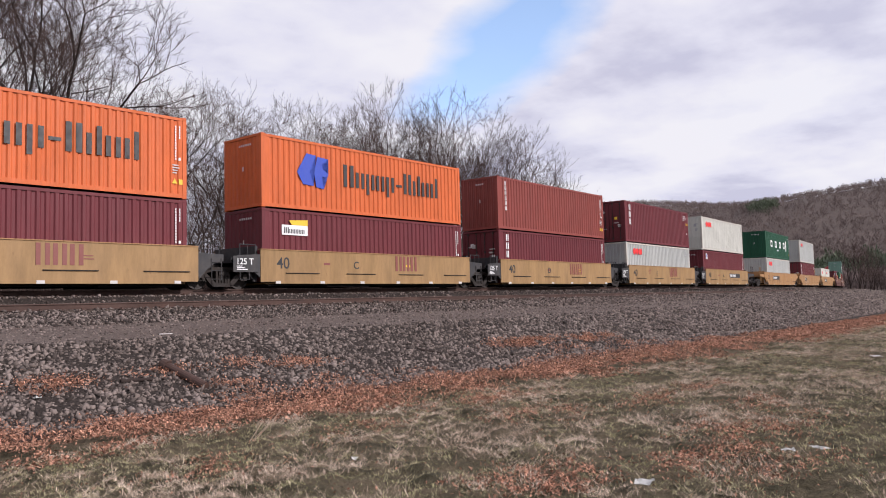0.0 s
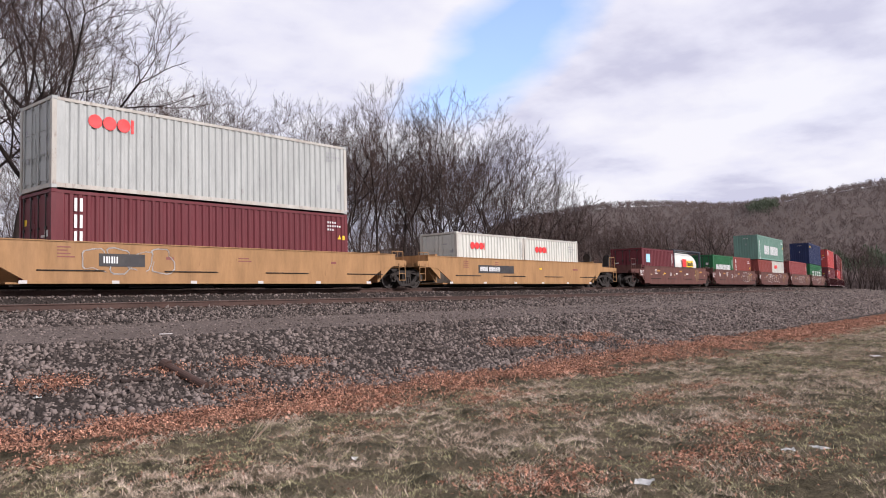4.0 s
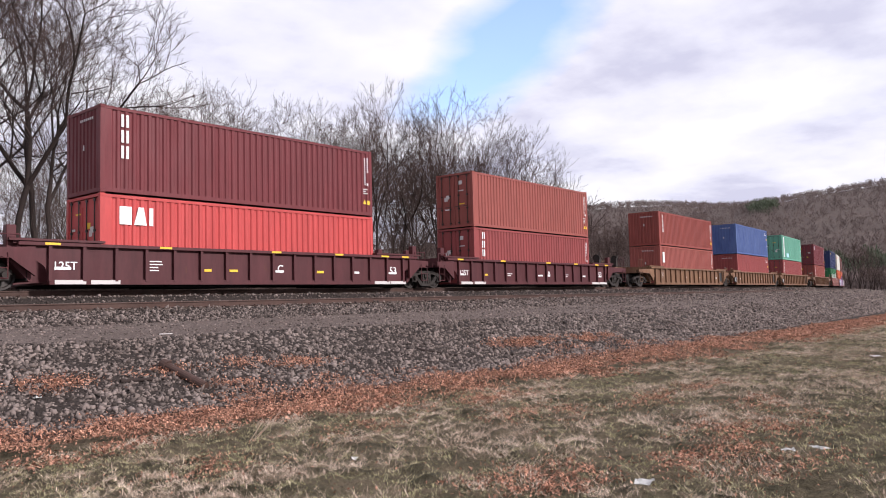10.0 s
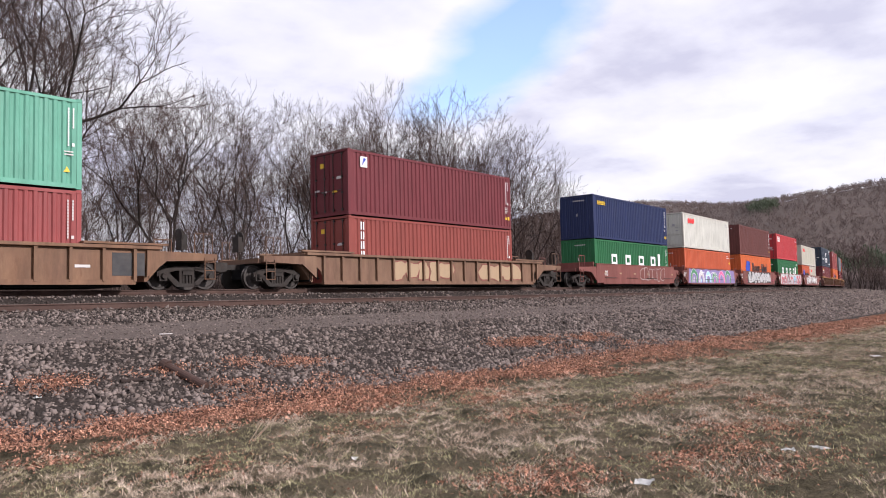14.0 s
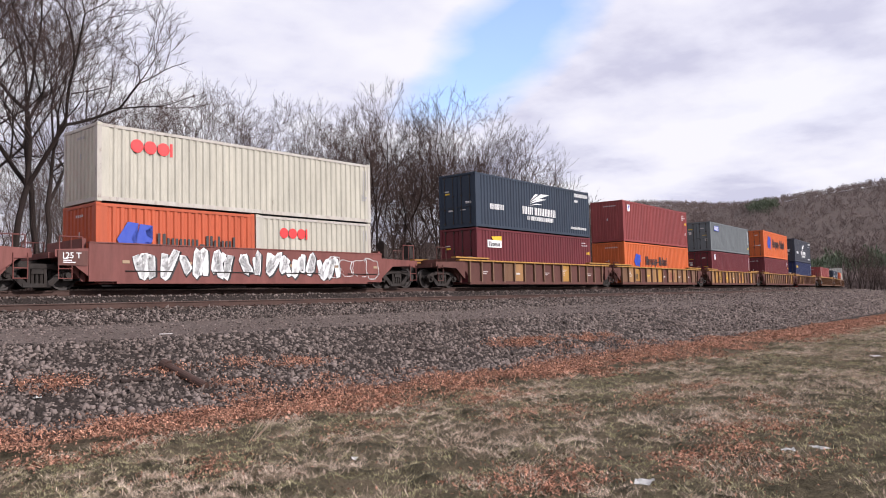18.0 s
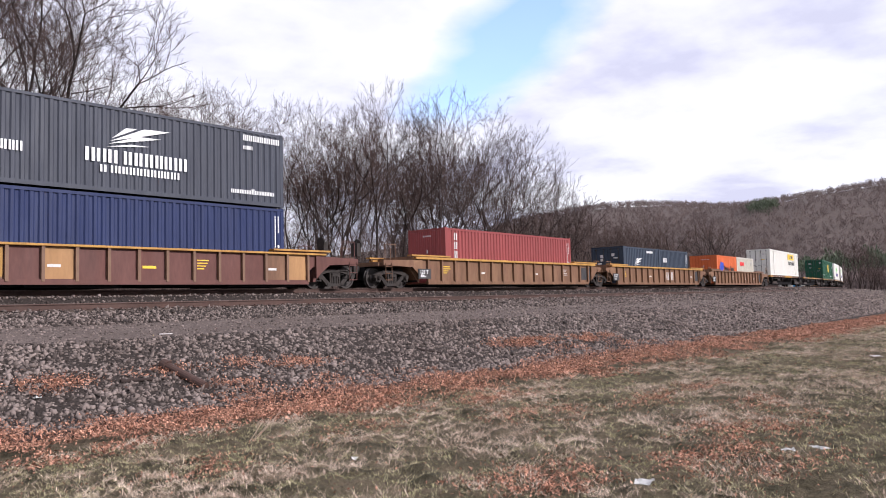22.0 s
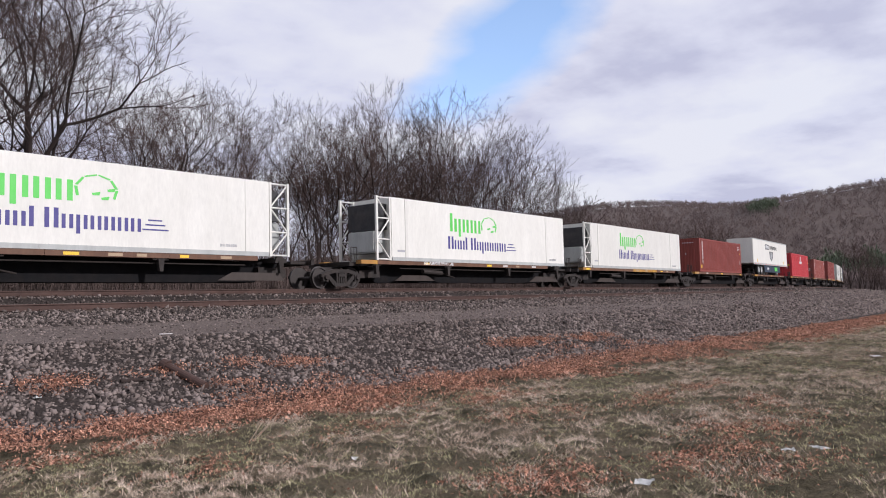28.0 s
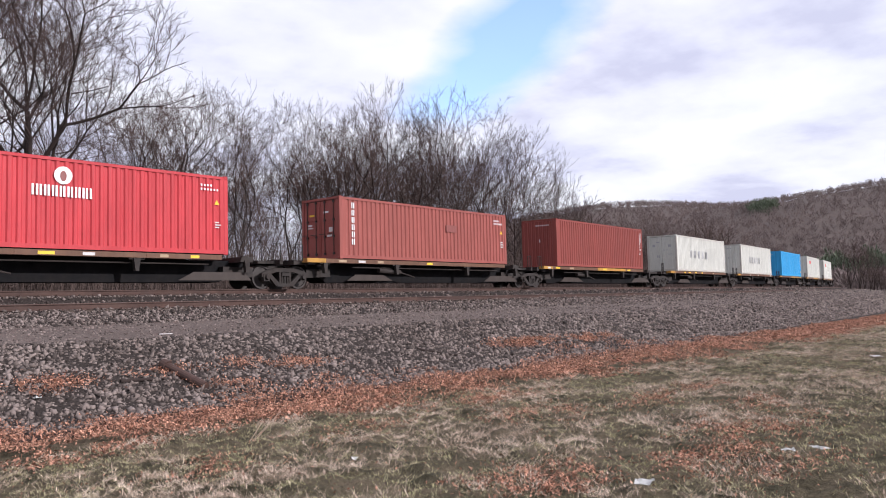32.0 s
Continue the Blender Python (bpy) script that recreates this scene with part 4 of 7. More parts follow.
# first car: five smooth yellow wells
LBL1 = "smooth-sided yellow well car unit with dark ends and red lettering"
for i, (u, letter) in enumerate(((1.9, "B"), (17.25, "C"), (32.7, "D"), (48.2, "E"), (63.7, "A"))):
    car = well_car(u + FT40 / 2, 15.5, 12.75, "smooth", "car_yellow", "car_tan", i == 0, i == 4, LBL1, BLACK)
    car_marks(car, 12.75, 15.5, "40", letter, -1.5, "black")
    if i < 4:
        side_word(car, 0.97, 0.76, 0.66, "##X", "brown")
    else:
        part("number_plate", box(B(), 0.33, 3.6, -1.512, -1.495, 0.80, 1.18), BLACK, car, "black plate")
        side_word(car, 0.5, 0.88, 0.22, "XXXX XXXXXX", "white", -1.52)
    tag_panel(car, -7.6, 0.62, 0.95, 12.75)
    stencils(car, 9.0, -1.5, "brown", i, 0.95, 2)
a, b = stack(1.9, "maroon", "orange"); mark_blue_mark_and_word(b, FT40, HC); codes(a, FT40, HC); codes(b, FT40, HC, "white", "yellow")
a, b = stack(17.25, "maroon", "orange"); mark_blue_mark_and_word(b, FT40, HC); sign_board(a)
a, b = stack(32.7, "maroon", "brown", True); tall_word(a, 3, h=0.36); tall_word(b, 6, h=0.22)
a, b = stack(48.2, "light_grey", "maroon", False, True); red_word(a); tall_word(b, 3, h=0.40)
a, b = stack(63.7, "maroon", "white", False, True); red_word(b); flag_logo(a)

# second car: three long smooth yellow wells
LBL2 = "smooth-sided faded yellow well car unit with a black number plate"
for i, u in enumerate((85.3, 104.85, 124.45)):
    car = well_car(u + FT40 / 2, 19.55, 15.6, "smooth", "car_tan", "car_tan", i == 0, i == 2, LBL2)
    car_marks(car, 15.6, 19.55, "53" if i == 0 else "", "B" if i == 0 else "", -1.5, "black")
    part("number_plate", box(B(), -4.74, -1.53 if i != 1 else -3.2, -1.512, -1.495, 0.74, 1.15), BLACK, car, "black plate")
    side_word(car, -4.6, 0.84, 0.22, "XXXX XXXXXX" if i != 1 else "##X", "white", -1.52)
    stencils(car, 15.6, -1.5, "brown", 10 + i, 1.0, 4)
    if i == 1:
        GRAF = car
a, b = stack(85.3, "light_grey", "dark_green"); red_word(a); spaced_letters(b)
a, b = stack(104.85, "maroon", "light_grey", True, True); red_word(b); tall_word(a, 3, h=0.42)
for k in (0, 6.12):
    c = container(124.45 + k, LOW, FT20, STD, "white", True); red_word(c, FT20, STD, 0.8)

# third car: five smooth brown wells with spray paint
BROWN = []
LBL3 = "smooth-sided rusty brown well car unit with faded spray-painted patches"
for i, u in enumerate((146.2, 161.7, 177.15, 192.65, 208.0)):
    car = well_car(u + FT40 / 2, 15.45, 12.9, "smooth", "car_brown", "car_brown", i == 0, i == 4, LBL3)
    car_marks(car, 12.9, 15.45, "", "ADCBB"[i], -1.5, "white")
    tag_panel(car, -7.4, 0.75, 0.8, 12.9, PAINT["car_brown"])
    stencils(car, 12.9, -1.5, "white", 20 + i, 0.95, 5)
    bm = B(); shape(bm, disc(4.3, 0.9, 0.5), -1.508)
    part("round_emblem", bm, PAINT["car_rust"], car, "faded round emblem")
    if i:
        BROWN.append((car, (0, 2.0, -3.6, -1.5, -1.0)[i], (0, 5.0, 2.4, 2.6, 1.8)[i]))
c = container(146.2, LOW, FT20, STD, "maroon", True); mark_plate(c, -2.3, -1.6, 1.55, 2.15, "sky", "sign_panel"); codes(c, FT20, STD, "white", None)
c = container(161.75, LOW, FT20, STD, "green", True); mark_word(c, -2.16, 1.17, 0.57, "XXXXXXXXX", "white", fit=1.95); codes(c, FT20, STD)
c = container(167.85, LOW, FT20, STD, "brown"); tall_word(c, 3, h=0.36, L=FT20, H=STD)
container(177.15, LOW, FT20, STD, "brown"); c = container(183.27, LOW, FT20, STD, "white"); red_word(c, FT20, STD, 0.9)
c = container(177.17, LOW + STD + 0.02, FT40, STD, "sea_green"); mark_word(c, -3.26, 0.62, 0.93, "XXIXX", "white", fit=-1.04); mark_word(c, -0.49, 0.62, 0.93, "XXIXXIXX", "white", fit=3.12); mark_word(c, -5.4, 1.72, 0.27, "XXXXXX", "white", down=True); codes(c, FT40, STD)
c = container(192.65, LOW, FT40, HC, "dull_red", True); codes(c, FT40, HC)
a, b = stack(208.0, "green", "navy", True); spaced_letters(a); mark_word(b, -5.5, 2.25, 0.34, "xxxxx", "yellow")

# fourth car: three ribbed maroon wells
LBL4 = "ribbed dark maroon well car unit with white stencils"
for i, u in enumerate((229.85, 249.4, 268.9)):
    car = well_car(u + FT40 / 2, 19.55, 16.3, "ribbed", "car_maroon", "car_maroon", i == 0, i == 2, LBL4)
    text_mark(car, "ACB"[i], 0.75, 0.62, 0.42, MARK["white"], -1.405, 0.01)
    text_mark(car, "53", 6.9, 0.62, 0.46, MARK["white"], -1.405, 0.01)
    if i:
        text_mark(car, "125T", -7.64, 0.62, 0.36, MARK["white"], -1.405, 0.01)
    stencils(car, 16.3, -1.395, "white", 30 + i, 0.62, 8)
    bm = B()
    for x in (-7.6, -6.5, 5.9, 6.9):
        box(bm, x, x + 0.95, -1.497, -1.476, 0.17, 0.30)
    part("white_strips", bm, MARK["pale"], car, "white reflective strips")
    for s in (-1, 1):
        for sy in (-1, 1):
            x = s * 8.75
            bm = box(B(), x - 0.14, x + 0.14, *sorted((sy * 1.25, sy * 1.0)), 1.10, 1.95)
            bmesh.ops.bevel(bm, geom=bm.edges[:], offset=0.02, segments=1, affect="EDGES")
            part("guide_post", bm, PAINT["car_maroon"], car)
    bm = B()
    for x in (-7.9, -4.2, 0.4, 3.6, 6.3, 7.6):
        box(bm, x, x + 0.45, -1.537, -1.53, 1.36, 1.43)
    part("yellow_strips", bm, MARK["yellow"], car, "yellow reflective strips")
a, b = stack(229.85, "maroon", "red", True, True); sign_board(a); three_shapes(b, 1.99); codes(b, FT40, HC, "white", "yellow")
a, b = stack(249.4, "red", "dark_maroon", True); three_shapes(a, 1.9); tall_word(b, 3, h=0.42)
a, b = stack(268.9, "dull_red", "salmon", True, True); tall_word(a, 3, h=0.36); codes(b, FT40, HC)

# fifth car and a single one: ribbed rusty brown wells
LBL5 = "ribbed rusty brown well car unit with worn paint"
for i, u in enumerate((292.55, 312.2, 332.0)):
    car = well_car(u + FT40 / 2, 19.65, 16.3, "ribbed", "car_rust", "car_rust", i == 0, i == 2, LBL5)
    tag_panel(car, -8.5, 0.42, 0.75, 16.3, BLACK) if i else None
    part("load_plate", box(B(), 7.0, 8.1, -1.40, -1.385, 0.45, 1.2), BLACK, car)
    stencils(car, 16.3, -1.395, "pale", 40 + i, 0.7, 4)
a, b = stack(292.55, "salmon", "brown", ht=STD); tall_word(b, 4, h=0.28, H=STD); mark_plate(a, -5.6, -5.2, 1.6, 2.4, "white", "sign_panel"); codes(a, FT40, HC)
a, b = stack(312.2, "dull_red", "blue"); codes(a, FT40, HC); codes(b, FT40, HC, "white", "yellow")
a, b = stack(332.0, "dull_red", "mint", True, True); tall_word(a, 4, "pale", 0.4); mark_plate(b, -5.25, -4.75, 0.35, 2.65, "white", "white_panel"); mark_word(b, -5.15, 2.25, 0.24, "XXXXXXX", "grey", down=True, y=-1.236); mark_plate(b, -3.6, -2.2, 0.35, 0.8, "sky", "faded_patch"); codes(b, FT40, HC)
car = well_car(355.5 + FT40 / 2, 19.6, 16.3, "ribbed", "car_mud", "car_mud", True, True, "single ribbed brown well car with sprayed white and tan letters")
SINGLE = car
a, b = stack(355.5, "brown", "maroon", True, True); tall_word(a, 5, h=0.34); flag_logo(b)

# sixth car: five smooth dull red wells covered with sprayed shapes
LBL6 = "smooth-sided dull red well car unit covered with sprayed paint shapes"
SPRAYED = []
for i, u in enumerate((377.25, 393.0, 408.7, 424.4, 440.0)):
    car = well_car(u + FT40 / 2, 15.65, 12.9, "smooth", "car_pink", "car_pink", i == 0, i == 4, LBL6)
    if i == 0:
        text_mark(car, "40", -5.4, 0.72, 0.5, MARK["pale"], -1.506, 0.01)
    else:
        tag_panel(car, -7.4, 0.75, 0.75, 12.9, PAINT["car_brown"])
    SPRAYED.append(car)
a, b = stack(377.25, "green", "navy"); spaced_letters(a); mark_word(b, -5.5, 2.25, 0.36, "xxxxx", "yellow"); codes(b, FT40, HC)
a, b = stack(393.0, "orange_red", "white", False, True); red_word(b); codes(a, FT40, HC)
a, b = stack(408.7, "orange", "dark_brown"); mark_blue_mark_and_word(a, FT40, HC); codes(b, FT40, HC)
a, b = stack(424.4, "green", "crimson", True, True); spaced_letters(a); three_shapes(b, 1.99); codes(b, FT40, HC, "white", "yellow")
c = container(440.0, LOW, FT20, STD, "orange_red"); mark_blue_mark_and_word(c, FT20, STD, 0.75)
c = container(446.12, LOW, FT20, STD, "cream"); red_word(c, FT20, STD, 0.9)
c = container(440.02, LOW + STD + 0.02, FT40, STD, "cream"); red_word(c, FT40, STD)

# seventh car: five ribbed brown wells with yellow top chords
LBL7 = "ribbed brown well car unit with yellow top chord and yellow ribs"
for i, u in enumerate((459.85, 477.0, 495.1, 513.5, 530.6)):
    car = well_car(u + FT40 / 2, 17.65, 15.0, "yellow", "car_brown", "chord_yellow", i == 0, i == 4, LBL7)
    if i:
        part("number_panel", box(B(), -5.0, -4.13, -1.402, -1.39, 0.4, 1.25), PAINT["chord_yellow"], car)
        text_mark(car, "48", -4.92, 0.56, 0.5, MARK["black"], -1.41, 0.01)
    stencils(car, 15.0, -1.395, "pale", 50 + i, 0.7, 5)
    rnd = random.Random(70 + i)
    for k in range(14):
        if rnd.random() < (0.75 if i in (1, 2, 3) else 0.25):
            x = -7.08 + k * (15.0 - 0.84) / 14 + 0.07
            part("panel_patch", box(B(), x, x + 0.87, -1.397, -1.389, 0.34, 1.31), PAINT[rnd.choice(("car_rust", "car_tan", "chord_yellow", "car_mud"))], car, "faded yellow panel")
    if i in (1, 2, 3):
        side_word(car, 1.3, 0.5, 0.6, "##X", "brown", -1.403)
a, b = stack(459.85, "maroon", "slate", True, True); sign_board(a); mark_wing(b, FT40, HC)
a, b = stack(477.0, "orange", "dull_red"); mark_blue_mark_and_word(a, FT40, HC, 0.66, start=-2.5); flag_logo(b)
a, b = stack(495.1, "maroon", "grey", True, True, hb=HC, ht=STD); flag_logo(a); mark_plate(b, -5.0, -3.7, 1.8, 2.25, "blue", "sign_panel"); mark_word(b, -4.9, 1.86, 0.34, "XXl", "white", y=-1.236, fit=-3.85); codes(b, FT40, STD)
a, b = stack(513.5, "maroon", "orange", False, True); mark_blue_mark_and_word(b, FT40, HC); codes(a, FT40, HC)
a, b = stack(530.6, "navy", "charcoal", True, True); mark_wing(b, FT40, HC); mark_word(a, -5.5, 2.15, 0.36, "xxxxx", "yellow"); codes(a, FT40, HC)

# eighth car: three ribbed rusty wells, lightly loaded
for i, u in enumerate((552.65, 572.25, 591.95)):
    car = well_car(u + FT40 / 2, 19.65, 16.3, "ribbed", "car_rust", "chord_yellow" if i < 2 else "car_rust", i == 0, i == 2, LBL5)
    tag_panel(car, -8.5, 0.42, 0.75, 16.3, BLACK)
    part("load_plate", box(B(), 7.0, 8.1, -1.40, -1.385, 0.45, 1.2), BLACK, car)
    stencils(car, 16.3, -1.395, "pale", 60 + i, 0.7, 4)
    if i == 1:
        side_word(car, 1.0, 0.5, 0.6, "##X", "pale", -1.403)
c = container(552.65, LOW, FT40, STD + 0.15, "dull_red"); tall_word(c, 4, "pale", 0.36, H=STD + 0.15)
c = container(572.25, LOW, FT20, STD, "slate", True); mark_wing(c, FT20, STD, 0.6); mark_word(c, 0.9, 2.2, 0.16, "#X#XXXX#X", "white")
c = container(578.4, LOW, FT20, STD, "slate"); mark_word(c, -2.2, 1.6, 0.34, "lI##", "white"); codes(c, FT20, STD)
c = container(591.95, LOW, FT20, STD, "orange"); mark_blue_mark_and_word(c, FT20, STD, 0.75)
c = container(598.1, LOW, FT20, STD, "cream"); red_word(c, FT20, STD, 0.9)


# ---------- sprayed paint on the cars ----------
def blob(rr, cx, cz, w, h, n=14):
    """A fat rounded outline."""
    ph = [rr.uniform(0, math.tau) for _ in range(3)]
    pts = []
    for k in range(n):
        a = k * math.tau / n
        f = 1 + 0.16 * math.sin(2 * a + ph[0]) + 0.13 * math.sin(3 * a + ph[1]) + 0.08 * math.sin(5 * a + ph[2])
        c, s = math.cos(a), math.sin(a)
        pts.append((cx + w / 2 * f * math.copysign(abs(c) ** 0.6, c), cz + h / 2 * min(f, 1.12) * math.copysign(abs(s) ** 0.6, s)))
    return [(x, min(1.47, max(0.3, z))) for x, z in pts]


def spray(car, x0, x1, z0, z1, n, cols, seed, line="black", y=-1.506, inner=True):
    """A row of fat sprayed shapes with dark rims and small fillings."""
    rr = random.Random(seed)
    w = (x1 - x0) / n
    for i in range(n):
        cx, cz = x0 + (i + 0.5) * w, (z0 + z1) / 2 + rr.uniform(-0.04, 0.04)
        ww, hh = w * rr.uniform(0.95, 1.25), (z1 - z0) * rr.uniform(0.85, 1.1)
        dy = 0.0012 * (i % 2)
        if line:
            part("spray_rim", shape(B(), blob(random.Random(seed * 31 + i), cx, cz, ww + 0.10, hh + 0.10), y - 0.002 - dy), MARK[line], car)
        part("spray_shape", shape(B(), blob(random.Random(seed * 31 + i), cx, cz, ww, hh), y - 0.006 - dy), MARK[rr.choice(cols)], car, "sprayed paint shape")
        if inner:
            part("spray_filling", shape(B(), blob(rr, cx + rr.uniform(-0.1, 0.1), cz + rr.uniform(-0.1, 0.1), ww * 0.22, hh * 0.30, 9), y - 0.010 - dy), MARK[rr.choice(("black", "pink", "grey", "black"))], car)


def scrawl(car, x0, x1, z0, z1, n, col, seed, y=-1.506):
    """Thin sprayed loops."""
    rr = random.Random(seed)
    w = (x1 - x0) / n
    for i in range(n):
        cx, cz = x0 + (i + 0.5) * w, (z0 + z1) / 2
        outer = blob(rr, cx, cz, w * 1.15, (z1 - z0) * rr.uniform(0.7, 1.0), 18)
        mx, mz = sum(p[0] for p in outer) / 18, sum(p[1] for p in outer) / 18
        bm = B()
        inner = [(x + (mx - x) * 0.10, z + (mz - z) * 0.10) for x, z in outer]
        a = [bm.verts.new((p[0], y - 0.004 - 0.001 * (i % 2), p[1])) for p in outer]
        b = [bm.verts.new((p[0], y - 0.004 - 0.001 * (i % 2), p[1])) for p in inner]
        gap = rr.randrange(18)
        for k in range(18):
            if k != gap:
                k2 = (k + 1) % 18
                bm.faces.new((a[k], a[k2], b[k2], b[k]))
        bmesh.ops.solidify(bm, geom=bm.faces[:], thickness=0.002)
        part("spray_line", bm, MARK[col], car, "thin sprayed outline")


def ribbon(bm, pts, width, y, lo=0.29, hi=1.475):
    """A painted stroke of even width along a bent line, cut off at the edges of the side plate."""
    fine = []
    for i in range(len(pts) - 1):
        p0, p1, p2, p3 = (Vector(pts[max(0, min(len(pts) - 1, i + k))]) for k in (-1, 0, 1, 2))
        for k in range(6):
            u = k / 6
            fine.append(0.5 * (2 * p1 + (p2 - p0) * u + (2 * p0 - 5 * p1 + 4 * p2 - p3) * u * u + (3 * p1 - p0 - 3 * p2 + p3) * u ** 3))
    fine.append(Vector(pts[-1]))
    rows = []
    for i, p in enumerate(fine):
        d = (fine[min(i + 1, len(fine) - 1)] - fine[max(i - 1, 0)]).normalized()
        w = width * 0.5 * (0.75 if i in (0, len(fine) - 1) else 1.0)
        rows.append([(q.x, min(hi, max(lo, q.y))) for q in (p + Vector((-d.y, d.x)) * w, p - Vector((-d.y, d.x)) * w)])
    v = [[bm.verts.new((q[0], yy, q[1])) for q in r for yy in (y, y + 0.004)] for r in rows]
    for a, b in zip(v, v[1:]):
        bm.faces.new((a[0], a[2], b[2], b[0]))
        bm.faces.new((a[1], b[1], b[3], a[3]))
        bm.faces.new((a[0], b[0], b[1], a[1]))
        bm.faces.new((a[2], a[3], b[3], b[2]))
    return bm


def block_piece(car, x0, x1, n, fill, back, seed, y=-1.508, top=1.42, low=0.36, fat=0.30):
    """A row of fat sprayed shapes, each of two stems and a cross stroke, with dark paint between them."""
    rr = random.Random(seed)
    w = (x1 - x0) / n
    pts = [(x0 - 0.15, low - 0.02), (x0 - 0.1, top - 0.1)] + [(x0 + (x1 - x0) * k / 16, top + rr.uniform(-0.06, 0.05)) for k in range(17)] + [(x1 + 0.15, low)]
    part("spray_backing", shape(B(), pts, y), MARK[back], car, "dark sprayed backing")
    for i in range(n):
        cx, cz = x0 + (i + 0.5) * w, (low + top) / 2
        dy = 0.0012 * (i % 2)
        part("spray_shape", shape(B(), blob(rr, cx, cz, w * rr.uniform(0.92, 1.02), (top - low) * rr.uniform(0.92, 1.02), 20), y - 0.003 - dy), MARK[fill], car, "sprayed paint shape")
        for k in range(3):       # dark slits and openings
            xs = cx + (k - 1) * w * 0.24 + rr.uniform(-0.05, 0.05)
            za = rr.choice((low + 0.02, cz - 0.12, top - 0.42))
            part("spray_filling", ribbon(B(), [(xs, za), (xs + rr.uniform(-0.06, 0.06), za + rr.uniform(0.18, 0.4))], rr.uniform(0.07, 0.13), y - 0.008 - dy), MARK[back], car)


def colour_piece(car, x0, x1, base, fills, seed, line="black", y=-1.508):
    """A pale ground of paint over the whole side with bent bands and patches of colour on it."""
    rr = random.Random(seed)
    pts = [(x0, 0.30)] + [(x0 + 0.25 + (x1 - x0 - 0.5) * k / 18, 1.42 + 0.05 * math.sin(k * 1.9 + seed)) for k in range(19)] + [(x1, 0.30)]
    part("spray_ground", shape(B(), pts, y), MARK[base], car, "pale sprayed ground")
    x, k = x0 + 0.7, 0
    while x < x1 - 1.0:
        w = rr.uniform(0.8, 1.35)
        top = rr.uniform(1.0, 1.3)
        arch = [(x, 0.33), (x + 0.05, top * 0.75), (x + w * 0.45, top), (x + w, top * 0.72), (x + w + rr.uniform(-0.1, 0.2), 0.33)]
        col = fills[k % len(fills)]
        part("spray_line", ribbon(B(), arch, 0.36, y - 0.004), MARK[line], car)
        part("spray_shape", ribbon(B(), arch, 0.28, y - 0.008), MARK[col], car, "bent band of sprayed colour")
        if rr.random() < 0.7:
            part("spray_filling", ribbon(B(), [(x + w * 0.35, 0.38), (x + w * 0.5, rr.uniform(0.55, 0.8))], 0.26, y - 0.010), MARK[fills[(k + 1) % len(fills)]], car)
        if rr.random() < 0.6:
            part("spray_line", ribbon(B(), [(x - 0.25, rr.uniform(0.8, 1.2)), (x + w * 0.4, rr.uniform(0.7, 1.3)), (x + w + 0.3, rr.uniform(0.6, 1.2))], 0.05, y - 0.012), MARK["white"], car)
        x += w + rr.uniform(0.45, 0.75)
        k += 1


def loose_piece(car, x0, x1, n, fill, seed, y=-1.508, fat=0.24):
    """Fat single strokes that leave the side's own colour open between them."""
    rr = random.Random(seed)
    w = (x1 - x0) / n
    for i in range(n):
        cx = x0 + (i + 0.5) * w
        st = [(cx + rr.uniform(-0.5, 0.5) * w, (0.42, 1.34)[(k + i) % 2] + rr.uniform(-0.05, 0.25) * (1 - 2 * ((k + i) % 2))) for k in range(rr.choice((4, 5)))]
        dy = 0.0012 * (i % 2)
        part("spray_line", ribbon(B(), [(a + 0.03, b - 0.03) for a, b in st], fat + 0.09, y - dy), MARK["black"], car)
        part("spray_shape", ribbon(B(), st, fat, y - 0.005 - dy), MARK[fill], car, "fat sprayed stroke")


scrawl(SPRAYED[0], 0.2, 4.6, 0.4, 1.4, 6, "pale", 1)
colour_piece(SPRAYED[1], -6.2, 6.3, "violet", ("leaf_green", "pale", "sky", "leaf_green", "pink"), 2, "white")
block_piece(SPRAYED[2], -4.7, 4.3, 8, "silver", "black", 3)
scrawl(SPRAYED[2], 4.5, 6.0, 0.38, 0.72, 5, "pink", 9)
scrawl(SPRAYED[2], -5.6, -4.9, 0.38, 0.72, 3, "pink", 19)
colour_piece(SPRAYED[3], -6.3, 6.4, "silver", ("rose", "rose", "maroon", "rose", "cyan"), 4)
loose_piece(SPRAYED[4], -5.2, 4.0, 15, "white", 5)
scrawl(SPRAYED[4], 3.3, 6.2, 0.4, 1.3, 4, "white", 6)
spray(SINGLE, -3.6, 0.6, 0.42, 1.2, 5, ("tan", "pale", "tan"), 7, "brown", -1.40, False)
spray(SINGLE, 2.9, 6.6, 0.42, 1.2, 4, ("tan",), 8, "brown", -1.40, False)
scrawl(GRAF, -5.2, -2.2, 0.5, 1.35, 4, "pale", 10)
for k, (car, x0, x1) in enumerate(BROWN):
    scrawl(car, x0, x1, 0.42, 1.36, 4 if x1 - x0 < 4 else 6, "pale", 12 + k)


